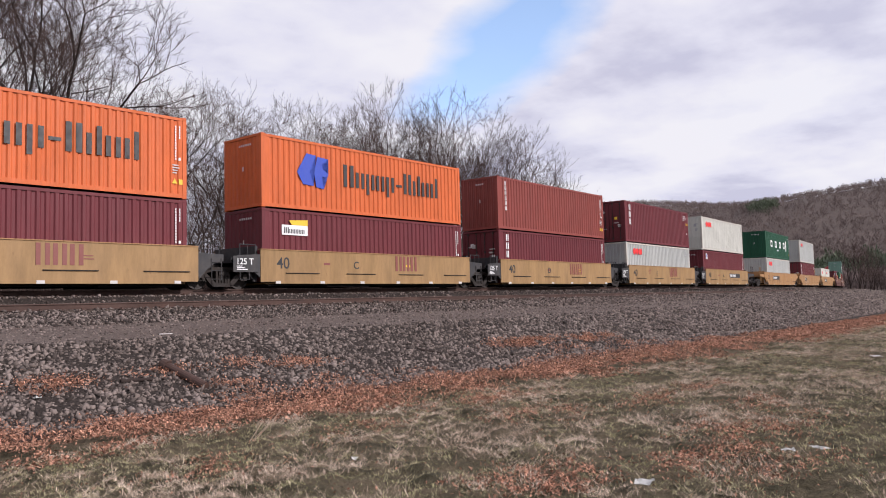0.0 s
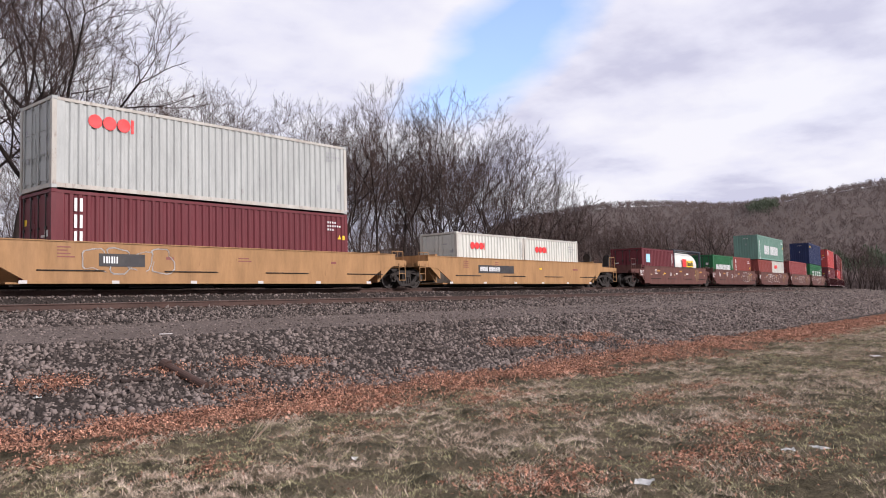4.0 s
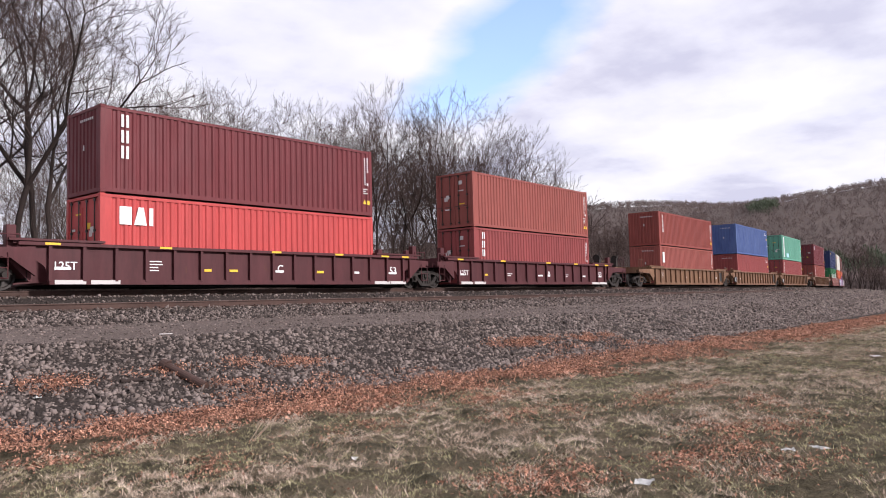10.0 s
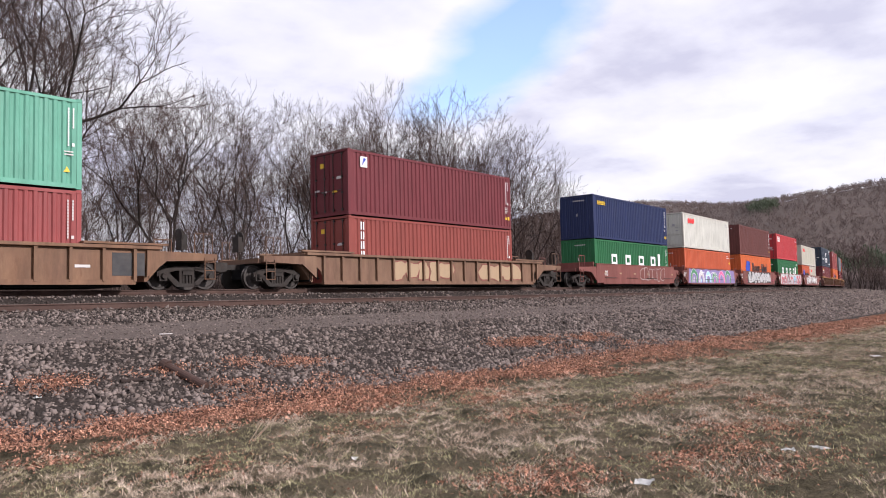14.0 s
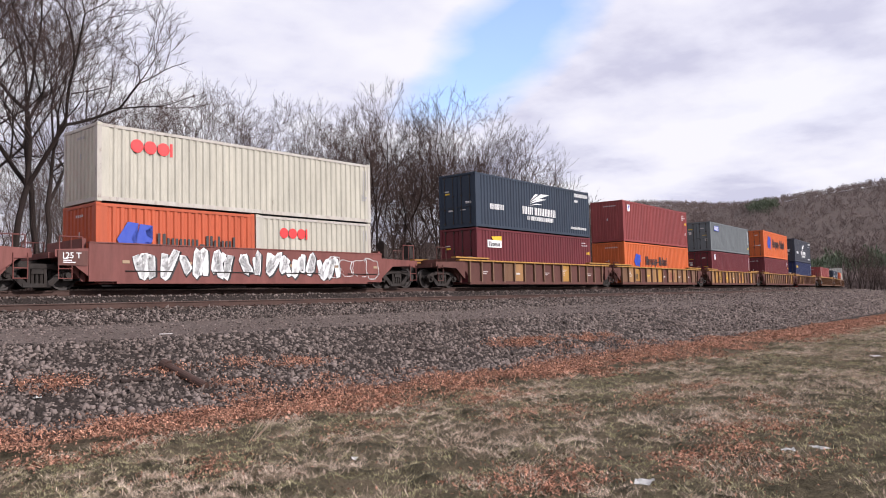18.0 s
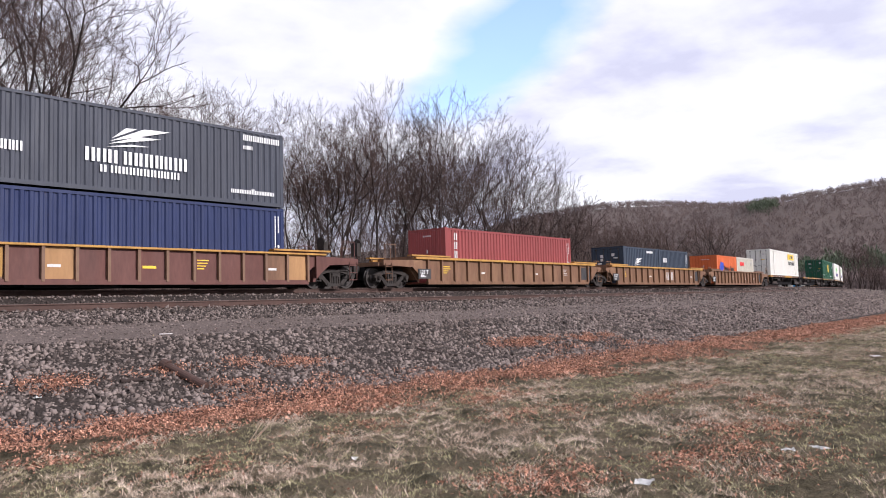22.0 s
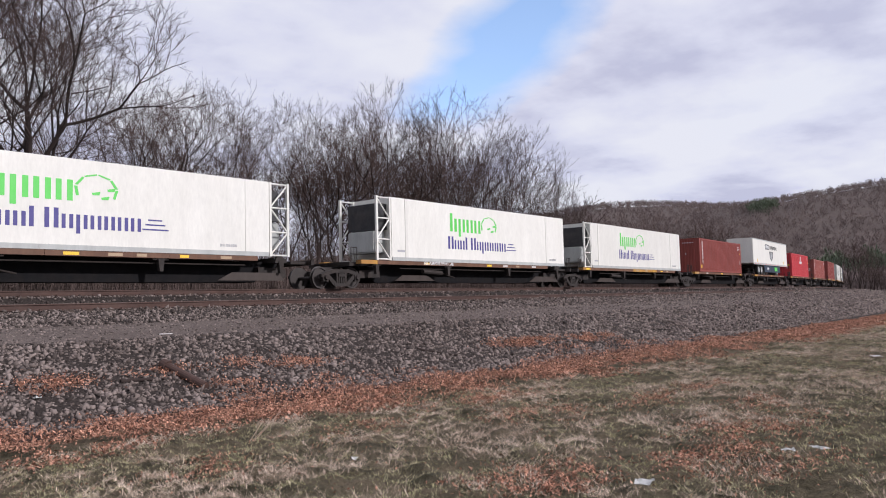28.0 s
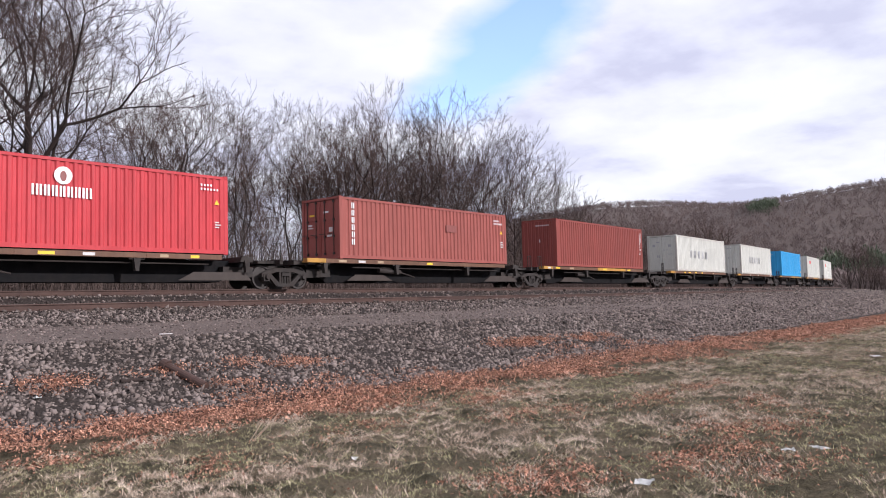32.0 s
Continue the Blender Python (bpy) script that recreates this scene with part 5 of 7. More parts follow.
# ---------- spine cars ----------
def spine_car(uc, P, first, last, loaded=True):
    """One unit of a spine car: a narrow centre beam with arms, deck strips, sloping plates and bogies."""
    car = new("spine_car")
    tagged(car, "dark rusty spine car unit with narrow beam and yellow deck edges", "railway wagon", "spine cars of the train")
    H = P / 2
    rr = random.Random(int(uc))
    # beam coloured near black for the shade under deck and load
    beam = prism(B(), [(-H + 1.4, 1.08), (H - 1.4, 1.08), (H - 1.7, 0.75), (H - 2.6, 0.27), (-H + 2.6, 0.27), (-H + 1.7, 0.75)], -0.5, 0.5)
    box(beam, -H + 0.3, H - 0.3, -0.42, 0.42, 1.0, 1.04)
    part("centre_beam", beam, SHADE_BLACK, car)
    for x in (-H + 1.9, -2.6, 2.6, H - 1.9):
        bm = B()
        prism(bm, [(x - 0.28, 1.0), (x + 0.28, 1.0), (x + 0.22, 1.2), (x - 0.22, 1.2)], -1.3, 1.3)
        part("cross_arm", bm, STEEL, car)
    for sy in (-1, 1):
        a, b = sorted((sy * 1.36, sy * 1.02))
        for x0, x1, mt in ((-H + 0.9, -H + 1.9, "plate_yellow"), (-H + 1.9, -1.2, "deck_brown"), (-1.2, 2.9, "plate_yellow" if int(uc) % 2 else "deck_brown"), (2.9, H - 3.0, "deck_brown")):
            strip = part("deck_strip", box(B(), x0, x1 - 0.01, a, b, 1.06, 1.23), PAINT[mt], car)
            if sy < 0:
                for j in range(max(1, int((x1 - x0) / 1.3))):
                    xr = x0 + 0.25 + j * 1.3 + rr.uniform(0, 0.5)
                    if xr + 0.5 < x1 and rr.random() < 0.4:
                        part("reflector", box(B(), xr, xr + rr.uniform(0.3, 0.5), a - 0.006, a + 0.004, 1.09, 1.19), MARK[rr.choice(("tan", "yellow", "pale", "tan"))], strip)
        bm = B()
        prism(bm, [(H - 4.6, 0.32), (H - 1.6, 0.32), (H - 1.9, 0.62), (H - 4.0, 0.62)], min(sy * 1.15, sy * 1.1), max(sy * 1.15, sy * 1.1))
        part("slope_plate", bm, PAINT["slope"], car, "pale dusty sloping plate")
        bm = B()
        prism(bm, [(-H + 3.4, 0.34), (-H + 6.2, 0.34), (-H + 5.6, 0.60), (-H + 3.9, 0.60)], min(sy * 1.0, sy * 0.95), max(sy * 1.0, sy * 0.95))
        part("slope_plate", bm, PAINT["slope"], car, "pale dusty sloping plate")
        for x in (-H + 1.9, -2.6, 2.6, H - 1.9):
            part("pedestal", box(B(), x - 0.1, x + 0.1, min(sy * 1.2, sy * 1.02), max(sy * 1.2, sy * 1.02), 1.2, 1.245), STEEL, car)
    for s in (-1, 1):
        is_end = first if s < 0 else last
        xe = s * (H + (0.9 if is_end else -0.25))
        bm = B()
        box(bm, *sorted((s * (H - 1.2), xe)), -1.0, 1.0, 0.98, 1.10)
        box(bm, *sorted((xe - s * 0.15, xe)), -1.3, 1.3, 0.95, 1.14)
        part("end_platform", bm, STEEL, car)
        handrail(car, xe - s * 0.1, -1.3, 1.1, 1.75, -s * 0.35, STEEL)
        bm = B()
        prism(bm, [(s * (H - 2.6), 0.5), (s * (H - 1.3), 0.45), (s * (H - 1.3), 0.8), (s * (H - 2.6), 0.85)], -0.8, 0.8)
        part("brake_gear", bm, STEEL, car)
        if is_end:
            coupler(car, xe, s)
    bogie(car, -H)
    if last:
        bogie(car, H)
    for k, side in enumerate((-1.37, 1.37)):     # brake rigging and hoses under the deck edge
        bm = rod(B(), (-H + 5.2, side * 0.8, 0.78), (-H + 6.6, side * 0.8, 0.72), 0.11, 10)
        rod(bm, (-H + 3.6, side * 0.8, 0.9), (H - 3.4, side * 0.8, 0.9), 0.028)
        rod(bm, (-H + 6.6, side * 0.8, 0.72), (-H + 7.6, side * 0.8, 0.5), 0.03)
        part("brake_rigging", bm, STEEL, car)
        for x in (-H + 1.9, -2.6, 2.6, H - 1.9):
            part("arm_bracket", prism(B(), [(x - 0.12, 1.06), (x + 0.12, 1.06), (x + 0.06, 0.62), (x - 0.06, 0.62)], *sorted((side * 0.86, side * 0.98))), STEEL, car)
    MOVERS.append((car, uc, 0.0))
    return car


DECK = 1.25
for i, uc in enumerate((619.5, 639.2, 658.95)):
    spine_car(uc, 19.7, i == 0, i == 2)
for i, uc in enumerate((678.0, 698.4, 717.7)):
    car = spine_car(uc, 19.0, i == 0, i == 2)
    if i == 1:
        text_mark(car, "ALL-PURPOSE SPINE CAR", -4.5, 1.09, 0.20, MARK["white"], -1.372, 0.004)
for i, uc in enumerate((736.5, 754.9, 772.5, 790.1, 807.7)):
    spine_car(uc, 17.6, i == 0, i == 4)
for i, uc in enumerate((826.5, 844.1, 861.7, 879.3, 896.9)):
    spine_car(uc, 17.6, i == 0, i == 4)

c = container(611.35, DECK, FT53, HC, "clean_white", True, "white corrugated fifty-three-foot domestic container with a yellow name panel")
mark_plate(c, 1.65, 5.27, 1.95, 2.62, "yellow", "yellow_panel"); bm = B(); word(bm, 2.45, 2.12, 0.36, "X X XXXX", y=-1.236, fit=4.6); part("lettering", bm, MARK["dark_grey"], c); text_mark(c, "Intermodal", 1.85, 1.34, 0.78, MARK["black"], -1.232, 0.03); codes(c, FT53, HC, "grey", None)
for x in (-6.1, 6.1):
    part("lifting_post", box(B(), x - 0.07, x + 0.07, -1.235, -1.2, 0.05, HC - 0.05), PAINT["clean_white"], c)
c = container(650.95, DECK, FT53, HC, "dark_green", True, "dark green corrugated fifty-three-foot domestic container with an orange panel")
mark_plate(c, -0.6, 0.8, 1.1, 2.3, "yellow", "yellow_panel"); mark_word(c, -7.3, 0.5, 0.2, "XXXXXXX", "white"); codes(c, FT53, HC, "white", None); text_mark(c, "53'", 5.6, 1.75, 0.4, MARK["white"], -1.232, 0.006); text_mark(c, "TOP LIFT ONLY", 2.9, 0.35, 0.26, MARK["white"], -1.232, 0.004)
for x in (-6.1, 6.1):
    part("lifting_post", box(B(), x - 0.07, x + 0.07, -1.235, -1.2, 0.05, HC - 0.05), PAINT["dark_green"], c)


def reefer(u, frame_front):
    """A smooth white insulated container with an open braced frame round its cooling unit at one end."""
    L, H = FT53, HC
    s = -1 if frame_front else 1
    W = PAINT["clean_white"]
    c = new("refrigerated_container")
    tagged(c, "smooth white insulated container with green and purple lettering", "shipping container", "refrigerated containers")
    x0, x1 = sorted((-s * L / 2, s * (L / 2 - 0.95)))
    bm = box(B(), x0, x1, -1.22, 1.22, 0.12, H)
    bmesh.ops.bevel(bm, geom=bm.edges[:], offset=0.03, segments=2, affect="EDGES")
    part("body", bm, W, c)
    for sy in (-1, 1):
        part("bottom_rail", box(B(), x0 + 0.05, x1 - 0.05, min(sy * 1.235, sy * 1.15), max(sy * 1.235, sy * 1.15), 0.0, 0.16), PAINT["light_grey"], c)
        for x in (-6.1, 6.1):
            part("lifting_post", box(B(), x - 0.09, x + 0.09, min(sy * 1.238, sy * 1.2), max(sy * 1.238, sy * 1.2), 0.17, H - 0.02), W, c)
        xa, xb = s * (L / 2 - 0.90), s * (L / 2 - 0.06)
        for x in (xa, xb):
            part("end_post", box(B(), x - 0.05, x + 0.05, min(sy * 1.22, sy * 1.12), max(sy * 1.22, sy * 1.12), 0.0, H), W, c)
        for z0, z1 in ((0.05, 0.05), (0.95, 0.95), (1.9, 1.9), (H - 0.06, H - 0.06), (0.05, 0.95), (1.9, 0.95), (1.9, H - 0.06)):
            part("brace", rod(B(), (xa, sy * 1.17, z0), (xb, sy * 1.17, z1), 0.033), W, c)
    bm = box(B(), *sorted((s * (L / 2 - 0.95), s * (L / 2 - 0.2))), -0.85, 0.85, 0.35, 1.35)
    bmesh.ops.bevel(bm, geom=bm.edges[:], offset=0.06, segments=2, affect="EDGES")
    part("cooling_unit", bm, PAINT["light_grey"], c, "pale cooling unit")
    bm = box(B(), *sorted((s * (L / 2 - 0.95), s * (L / 2 - 0.35))), -0.95, 0.95, 1.4, 2.6)
    part("grille", bm, BLACK, c, "dark grille")
    mark_green_head(c, L, H)
    mark_word(c, x1 - 2.2 if s > 0 else x1 - 1.7, 0.3, 0.1, "XXX XXX#XX", "grey")
    mark_plate(c, x0 + 0.4, x0 + 0.9, 0.4, 0.5, "grey", "data_panel")
    if not frame_front:
        for k in range(4):
            part("lock_rod", rod(B(), (-L / 2 - 0.02, -0.9 + 0.6 * k, 0.2), (-L / 2 - 0.02, -0.9 + 0.6 * k, H - 0.15), 0.02), PAINT["light_grey"], c)
    MOVERS.append((c, u + L / 2, DECK))


reefer(669.95, False)
reefer(690.9, True)
reefer(709.6, True)

c = container(730.4, DECK, FT40, HC, "brown"); tall_word(c, 6, h=0.26); mark_plate(c, -5.8, -5.55, 0.35, 0.6, "yellow", "warning_mark")
c = container(766.45, DECK, FT40, HC, "crimson", True); mark_word(c, -0.73, 1.65, 0.34, "XXXXXXXX", "white", fit=1.09); part("emblem", shape(B(), disc(0.2, 2.32, 0.28)), MARK["white"], c, "round white emblem"); part("emblem_core", shape(B(), disc(0.2, 2.3, 0.17, 10, 0.6), -1.236), MARK["brown"], c); codes(c, FT40, HC, "white", "yellow")
c = container(784.1, DECK, FT40, STD + 0.1, "salmon", True); tall_word(c, 6, h=0.25, H=STD + 0.1, x=0.7); mark_plate(c, 1.0, 1.8, 1.5, 1.85, "brown", "dark_patch")
c = container(801.6, DECK, FT40, HC, "brown", label="plain brown-red corrugated steel container on a spine car"); codes(c, FT40, HC, "white", None)
c = container(820.5, DECK, FT40, HC, "white", True); mark_word(c, -3.0, 1.12, 0.62, "XXXXX", "grey", gap=0.9)
c = container(838.05, DECK, FT40, HC, "white"); mark_word(c, -3.0, 1.12, 0.62, "XXXXX", "grey", gap=0.9)
c = container(855.7, DECK, FT40, HC, "sky_blue"); codes(c, FT40, HC)
c = container(873.3, DECK, FT40, HC, "white"); mark_word(c, -4.0, 1.9, 0.4, "XXXX", "red")
c = container(890.9, DECK, FT40, HC, "white"); mark_word(c, -4.0, 1.9, 0.4, "XXXX", "red")


def trailer(u):
    """A white road trailer with its rear wheels on the deck and skirt panels under its side."""
    L = 16.15
    c = new("road_trailer")
    tagged(c, "white road trailer with dark emblem riding on a spine car", "trailer")
    W = PAINT["clean_white"]
    bm = box(B(), -L / 2, L / 2, -1.28, 1.28, 1.12, 3.72)
    bmesh.ops.bevel(bm, geom=bm.edges[:], offset=0.04, segments=2, affect="EDGES")
    part("body", bm, W, c)
    for sy in (-1, 1):
        part("bottom_rail", box(B(), -L / 2 + 0.05, L / 2 - 0.05, min(sy * 1.295, sy * 1.2), max(sy * 1.295, sy * 1.2), 1.02, 1.2), PAINT["light_grey"], c)
        part("top_rail", box(B(), -L / 2 + 0.05, L / 2 - 0.05, min(sy * 1.293, sy * 1.2), max(sy * 1.293, sy * 1.2), 3.6, 3.7), PAINT["light_grey"], c)
        part("side_skirt", box(B(), -3.1, 4.46, min(sy * 1.2, sy * 1.16), max(sy * 1.2, sy * 1.16), 0.28, 1.02), PAINT["slate"], c, "dark side skirt")
    bm = B()
    for k in range(14):
        x = -L / 2 + 0.6 + k * 1.12
        box(bm, x, x + 0.5, -1.302, -1.294, 1.07, 1.11)
    part("reflective_strips", bm, MARK["red"], c, "broken red reflective strip")
    for x in (-5.1, -3.9):
        for y in (-1.08, 0.72):
            w = part("wheel", shared("road_wheel", RUBBER, lambda: lathe(B(), [(0, 0.28), (0, 0.46), (0.05, 0.50), (0.30, 0.50), (0.36, 0.46), (0.36, 0.28)], 24)), None, c)
            w.matrix_basis = pose(x, y, 0.50)
            if y < 0:
                o = part("rim", shared("rim", PAINT["light_grey"], lambda: lathe(B(), [(-0.01, 0.14), (-0.01, 0.27), (0.03, 0.29), (0.08, 0.27), (0.09, 0.05)], 20)), None, w)
        part("axle", rod(B(), (x, -1.0, 0.5), (x, 1.0, 0.5), 0.07), STEEL, c)
    part("bogie_frame", box(B(), -5.6, -2.9, -0.5, 0.5, 0.62, 1.02), STEEL, c)
    for y in (-0.7, 0.7):
        part("landing_leg", box(B(), 5.1, 5.25, y - 0.07, y + 0.07, 0.15, 1.02), PAINT["light_grey"], c)
    part("hitch", prism(B(), [(5.6, 0.0), (7.3, 0.0), (6.9, 1.0), (6.3, 1.0)], -0.4, 0.4), STEEL, c)
    mark_y = -1.292
    part("name_panel", plate(B(), -2.67, -0.92, 2.72, 3.28, mark_y), MARK["dark_grey"], c, "dark grey name panel")
    bm = B(); word(bm, -2.5, 2.84, 0.32, "XXIXX", y=mark_y - 0.008, fit=-1.1); part("lettering", bm, MARK["white"], c)
    text_mark(c, "INTERMODAL", -0.72, 2.78, 0.56, MARK["black"], mark_y - 0.006)
    bm = shape(B(), [(-0.85, 2.55), (0.86, 2.55), (0.7, 1.85), (0.0, 1.5), (-0.7, 1.85)], mark_y)
    part("shield_emblem", bm, MARK["dark_grey"], c, "dark shield emblem")
    for x in (-0.35, 0.0, 0.3):
        bm = shape(B(), [(x - 0.05, 1.75), (x + 0.05, 1.75), (x + 0.12, 2.45), (x, 2.45)], mark_y - 0.008)
        part("shield_stripe", bm, MARK["white"], c)
    bm = B()
    for x in (-1.6, -1.15):
        shape(bm, [(x - 0.2, 0.66), (x, 0.46), (x + 0.2, 0.66), (x, 0.86)], -1.212)
    part("diamonds", bm, MARK["white"], c, "white diamonds")
    part("skirt_panel", plate(B(), 1.7, 3.0, 0.45, 0.85, -1.212), MARK["green"], c, "green and white panel")
    bm = B()
    for x in (-L / 2 + 1.6, 5.9):
        plate(bm, x, x + 0.25, 1.3, 1.6, mark_y)
    part("warning_mark", bm, MARK["yellow"], c, "yellow mark")
    MOVERS.append((c, u + L / 2, DECK + 0.02))


trailer(746.9)


def tank_container(u, z):
    """A white tank lying in a square steel frame."""
    L, H, x, y = 6.06, 2.44, 3.03, 1.22
    c = new("tank_container")
    tagged(c, "white cylindrical tank in a dark steel frame", "tank container")
    bm = lathe(B(), [(-2.85, 0.1), (-2.8, 0.5), (-2.62, 0.9), (-2.35, 1.08), (2.35, 1.08), (2.62, 0.9), (2.8, 0.5), (2.85, 0.1)], 32, "x", (0, 0, 1.25))
    for f in bm.faces:
        f.smooth = True
    part("tank", bm, PAINT["clean_white"], c)
    for sx in (-1, 1):
        bm = B()
        for sy in (-1, 1):
            box(bm, *sorted((sx * x, sx * (x - 0.14))), *sorted((sy * y, sy * (y - 0.14))), 0, H)
        box(bm, *sorted((sx * x, sx * (x - 0.12))), -y, y, H - 0.14, H - 0.01)
        box(bm, *sorted((sx * x, sx * (x - 0.12))), -y, y, 0.01, 0.14)
        part("end_frame", bm, PAINT["charcoal"], c)
    for sy in (-1, 1):
        part("bottom_rail", box(B(), -x + 0.14, x - 0.14, min(sy * y, sy * (y - 0.12)), max(sy * y, sy * (y - 0.12)), 0.02, 0.16), PAINT["charcoal"], c)
        part("top_rail", box(B(), -x + 0.14, x - 0.14, min(sy * y, sy * (y - 0.08)), max(sy * y, sy * (y - 0.08)), H - 0.1, H - 0.02), PAINT["charcoal"], c)
    part("walkway", box(B(), -2.4, 2.4, -0.4, 0.4, 2.34, 2.38), PAINT["grey"], c)
    part("name_panel", plate(B(), -1.04, -0.2, 1.08, 1.72, -1.16), MARK["red"], c, "red square panel")
    part("name_panel", plate(B(), -0.14, 1.34, 1.10, 1.62, -1.16), MARK["yellow"], c, "yellow panel")
    bm = B(); word(bm, -0.05, 1.2, 0.34, "#ixxli", y=-1.172, fit=1.24); part("lettering", bm, MARK["black"], c)
    MOVERS.append((c, u + L / 2, z))


tank_container(152.35, LOW + 0.25)


# ---------- bare trees ----------
class Wood:
    """Collects tubes and ribbons as triangles."""
    def __init__(self):
        self.v, self.f, self.n = [], [], 0

    def tube(self, pts, radii, sides):
        ring0 = None
        for i, (p, r) in enumerate(zip(pts, radii)):
            d = (pts[min(i + 1, len(pts) - 1)] - pts[max(i - 1, 0)]).normalized()
            u = d.orthogonal().normalized()
            w = d.cross(u)
            base = self.n
            for k in range(sides):
                a = k * math.tau / sides
                self.v.append(p + u * (math.cos(a) * r) + w * (math.sin(a) * r))
            self.n += sides
            if ring0 is not None:
                for k in range(sides):
                    k2 = (k + 1) % sides
                    self.f.append((ring0 + k, ring0 + k2, base + k2))
                    self.f.append((ring0 + k, base + k2, base + k))
            ring0 = base

    def sliver(self, p, q, w):
        """A thin twig: two crossed long triangles."""
        d = (q - p)
        u = d.orthogonal().normalized() * w
        t = d.normalized().cross(u)
        self.v += [p + u, p - u, q, p + t, p - t]
        self.f += [(self.n, self.n + 1, self.n + 2), (self.n + 3, self.n + 4, self.n + 2)]
        self.n += 5


def limb(rnd, p, d, length, segs, bend, lift):
    """A wandering line that slowly turns upwards."""
    pts = [p]
    for i in range(segs):
        d = (d + Vector((rnd.gauss(0, bend), rnd.gauss(0, bend), rnd.gauss(0, bend) + lift))).normalized()
        p = p + d * (length / segs)
        pts.append(p)
    return pts


def along(pts, t):
    x = t * (len(pts) - 1)
    i = min(int(x), len(pts) - 2)
    return pts[i].lerp(pts[i + 1], x - i), (pts[i + 1] - pts[i]).normalized()


def turn_off(rnd, d, angle):
    side = d.orthogonal().normalized()
    side.rotate(Matrix.Rotation(rnd.uniform(0, math.tau), 3, d))
    return (d * math.cos(angle) + side * math.sin(angle)).normalized()


def grow_tree(seed, height, stems=1, trunk_part=0.12, levels=6, wide=1.0, lean=0.35, lift=0.045, bend=0.075, ends=5, decay=0.86, tip=0.0068, thick=1.0, girth=0.34):
    """A bare tree that fans out by forking again and again, with short twigs at the ends; thick wood is one mesh, the fine crown another."""
    rnd = random.Random(seed)
    rods, twigs = [], []

    def grow(p, d, ln, level):
        """Grows one branch with all that it carries; gives its radius at the foot."""
        pts = limb(rnd, p, d, ln, 5, bend, lift)
        end = (pts[-1] - pts[-2]).normalized()
        load = tip ** 2.25
        if level > 0:
            az = rnd.uniform(0, math.tau)
            n = 3 if rnd.random() < 0.25 else 2
            for k in range(n):
                ang = radians((rnd.uniform(8, 22) if k == 0 else rnd.uniform(28, 48)) * wide)
                side = end.orthogonal().normalized()
                side.rotate(Matrix.Rotation(az + k * math.tau / n + rnd.gauss(0, 0.4), 3, end))
                child = (end * math.cos(ang) + side * math.sin(ang)).normalized()
                child.z = max(child.z, -0.05)
                load += grow(pts[-1], child.normalized(), ln * (rnd.uniform(decay - 0.05, decay + 0.05) if k == 0 else rnd.uniform(decay - 0.2, decay)), level - 1) ** 2.25
            if 0 < level <= levels - 1:
                for e in range(2 if level > 2 else 1):
                    q, dq = along(pts, rnd.uniform(0.25, 0.85))
                    load += grow(q, turn_off(rnd, dq, radians(rnd.uniform(30, 54) * wide)), ln * rnd.uniform(0.5, 0.8), max(0, level - 2 - e)) ** 2.25
        r = load ** (1 / 2.25)
        rods.append((pts, r, max(tip * 0.6, r * (0.78 if level > 0 else 0.4))))
        if level <= 2:
            for e in range(ends if level < 2 else 3):
                q, dq = along(pts, rnd.uniform(0.1, 1.0) * 0.99)
                v = turn_off(rnd, dq, radians(rnd.uniform(18, 48)))
                v = (v + Vector((0, 0, 0.14))).normalized()
                m = q + v * rnd.uniform(0.15, 0.42)
                w = (v + Vector((rnd.gauss(0, 0.15), rnd.gauss(0, 0.15), rnd.gauss(0.08, 0.12)))).normalized()
                twigs.append((q, m + w * rnd.uniform(0.1, 0.32), 0.0070))
                twigs.append((m.lerp(q, 0.35), m + turn_off(rnd, v, radians(rnd.uniform(22, 44))) * rnd.uniform(0.1, 0.3), 0.0058))
        return r

    foot, first = Vector((0, 0, -0.3)), height * (1 - decay) / (1 - decay ** (levels + 1)) * 1.08
    base = 0.0
    a0 = rnd.uniform(0, math.tau)
    rise = Vector((0, 0, height * trunk_part))
    for k in range(stems):
        a = a0 + k * math.tau / stems + rnd.uniform(-0.4, 0.4)
        out = lean * rnd.uniform(0.45, 1.3) if stems > 1 else 0.04
        way = Vector((out * math.cos(a), out * math.sin(a), 1)).normalized()
        base += grow(foot + rise + (Vector((0, 0, 0)) if trunk_part else Vector((0.25 * math.cos(a), 0.25 * math.sin(a), 0))), way, first * (1 - trunk_part) * rnd.uniform(0.85, 1.08), levels) ** 2.25
    if trunk_part:
        rods.append(([foot + rise * (i / 5) + Vector((rnd.gauss(0, 0.03), rnd.gauss(0, 0.03), 0)) * (i < 5) for i in range(6)], base ** (1 / 2.25) * 1.1, base ** (1 / 2.25) * 0.9))
    f = height / float(np.percentile([pts[-1].z for pts, r, r2 in rods], 97.5))
    trunk, crown = Wood(), Wood()

    def outside(p):
        """Past the tree's rounded, uneven outline."""
        q = math.hypot(p.x, p.y) / (1.3 * girth * height)
        return q * q + ((p.z - 0.52 * height) / (0.535 * height)) ** 2 > 1 + 0.1 * math.sin(3 * math.atan2(p.y, p.x) + seed) + 0.08 * math.sin(p.z * 2.1 + seed)
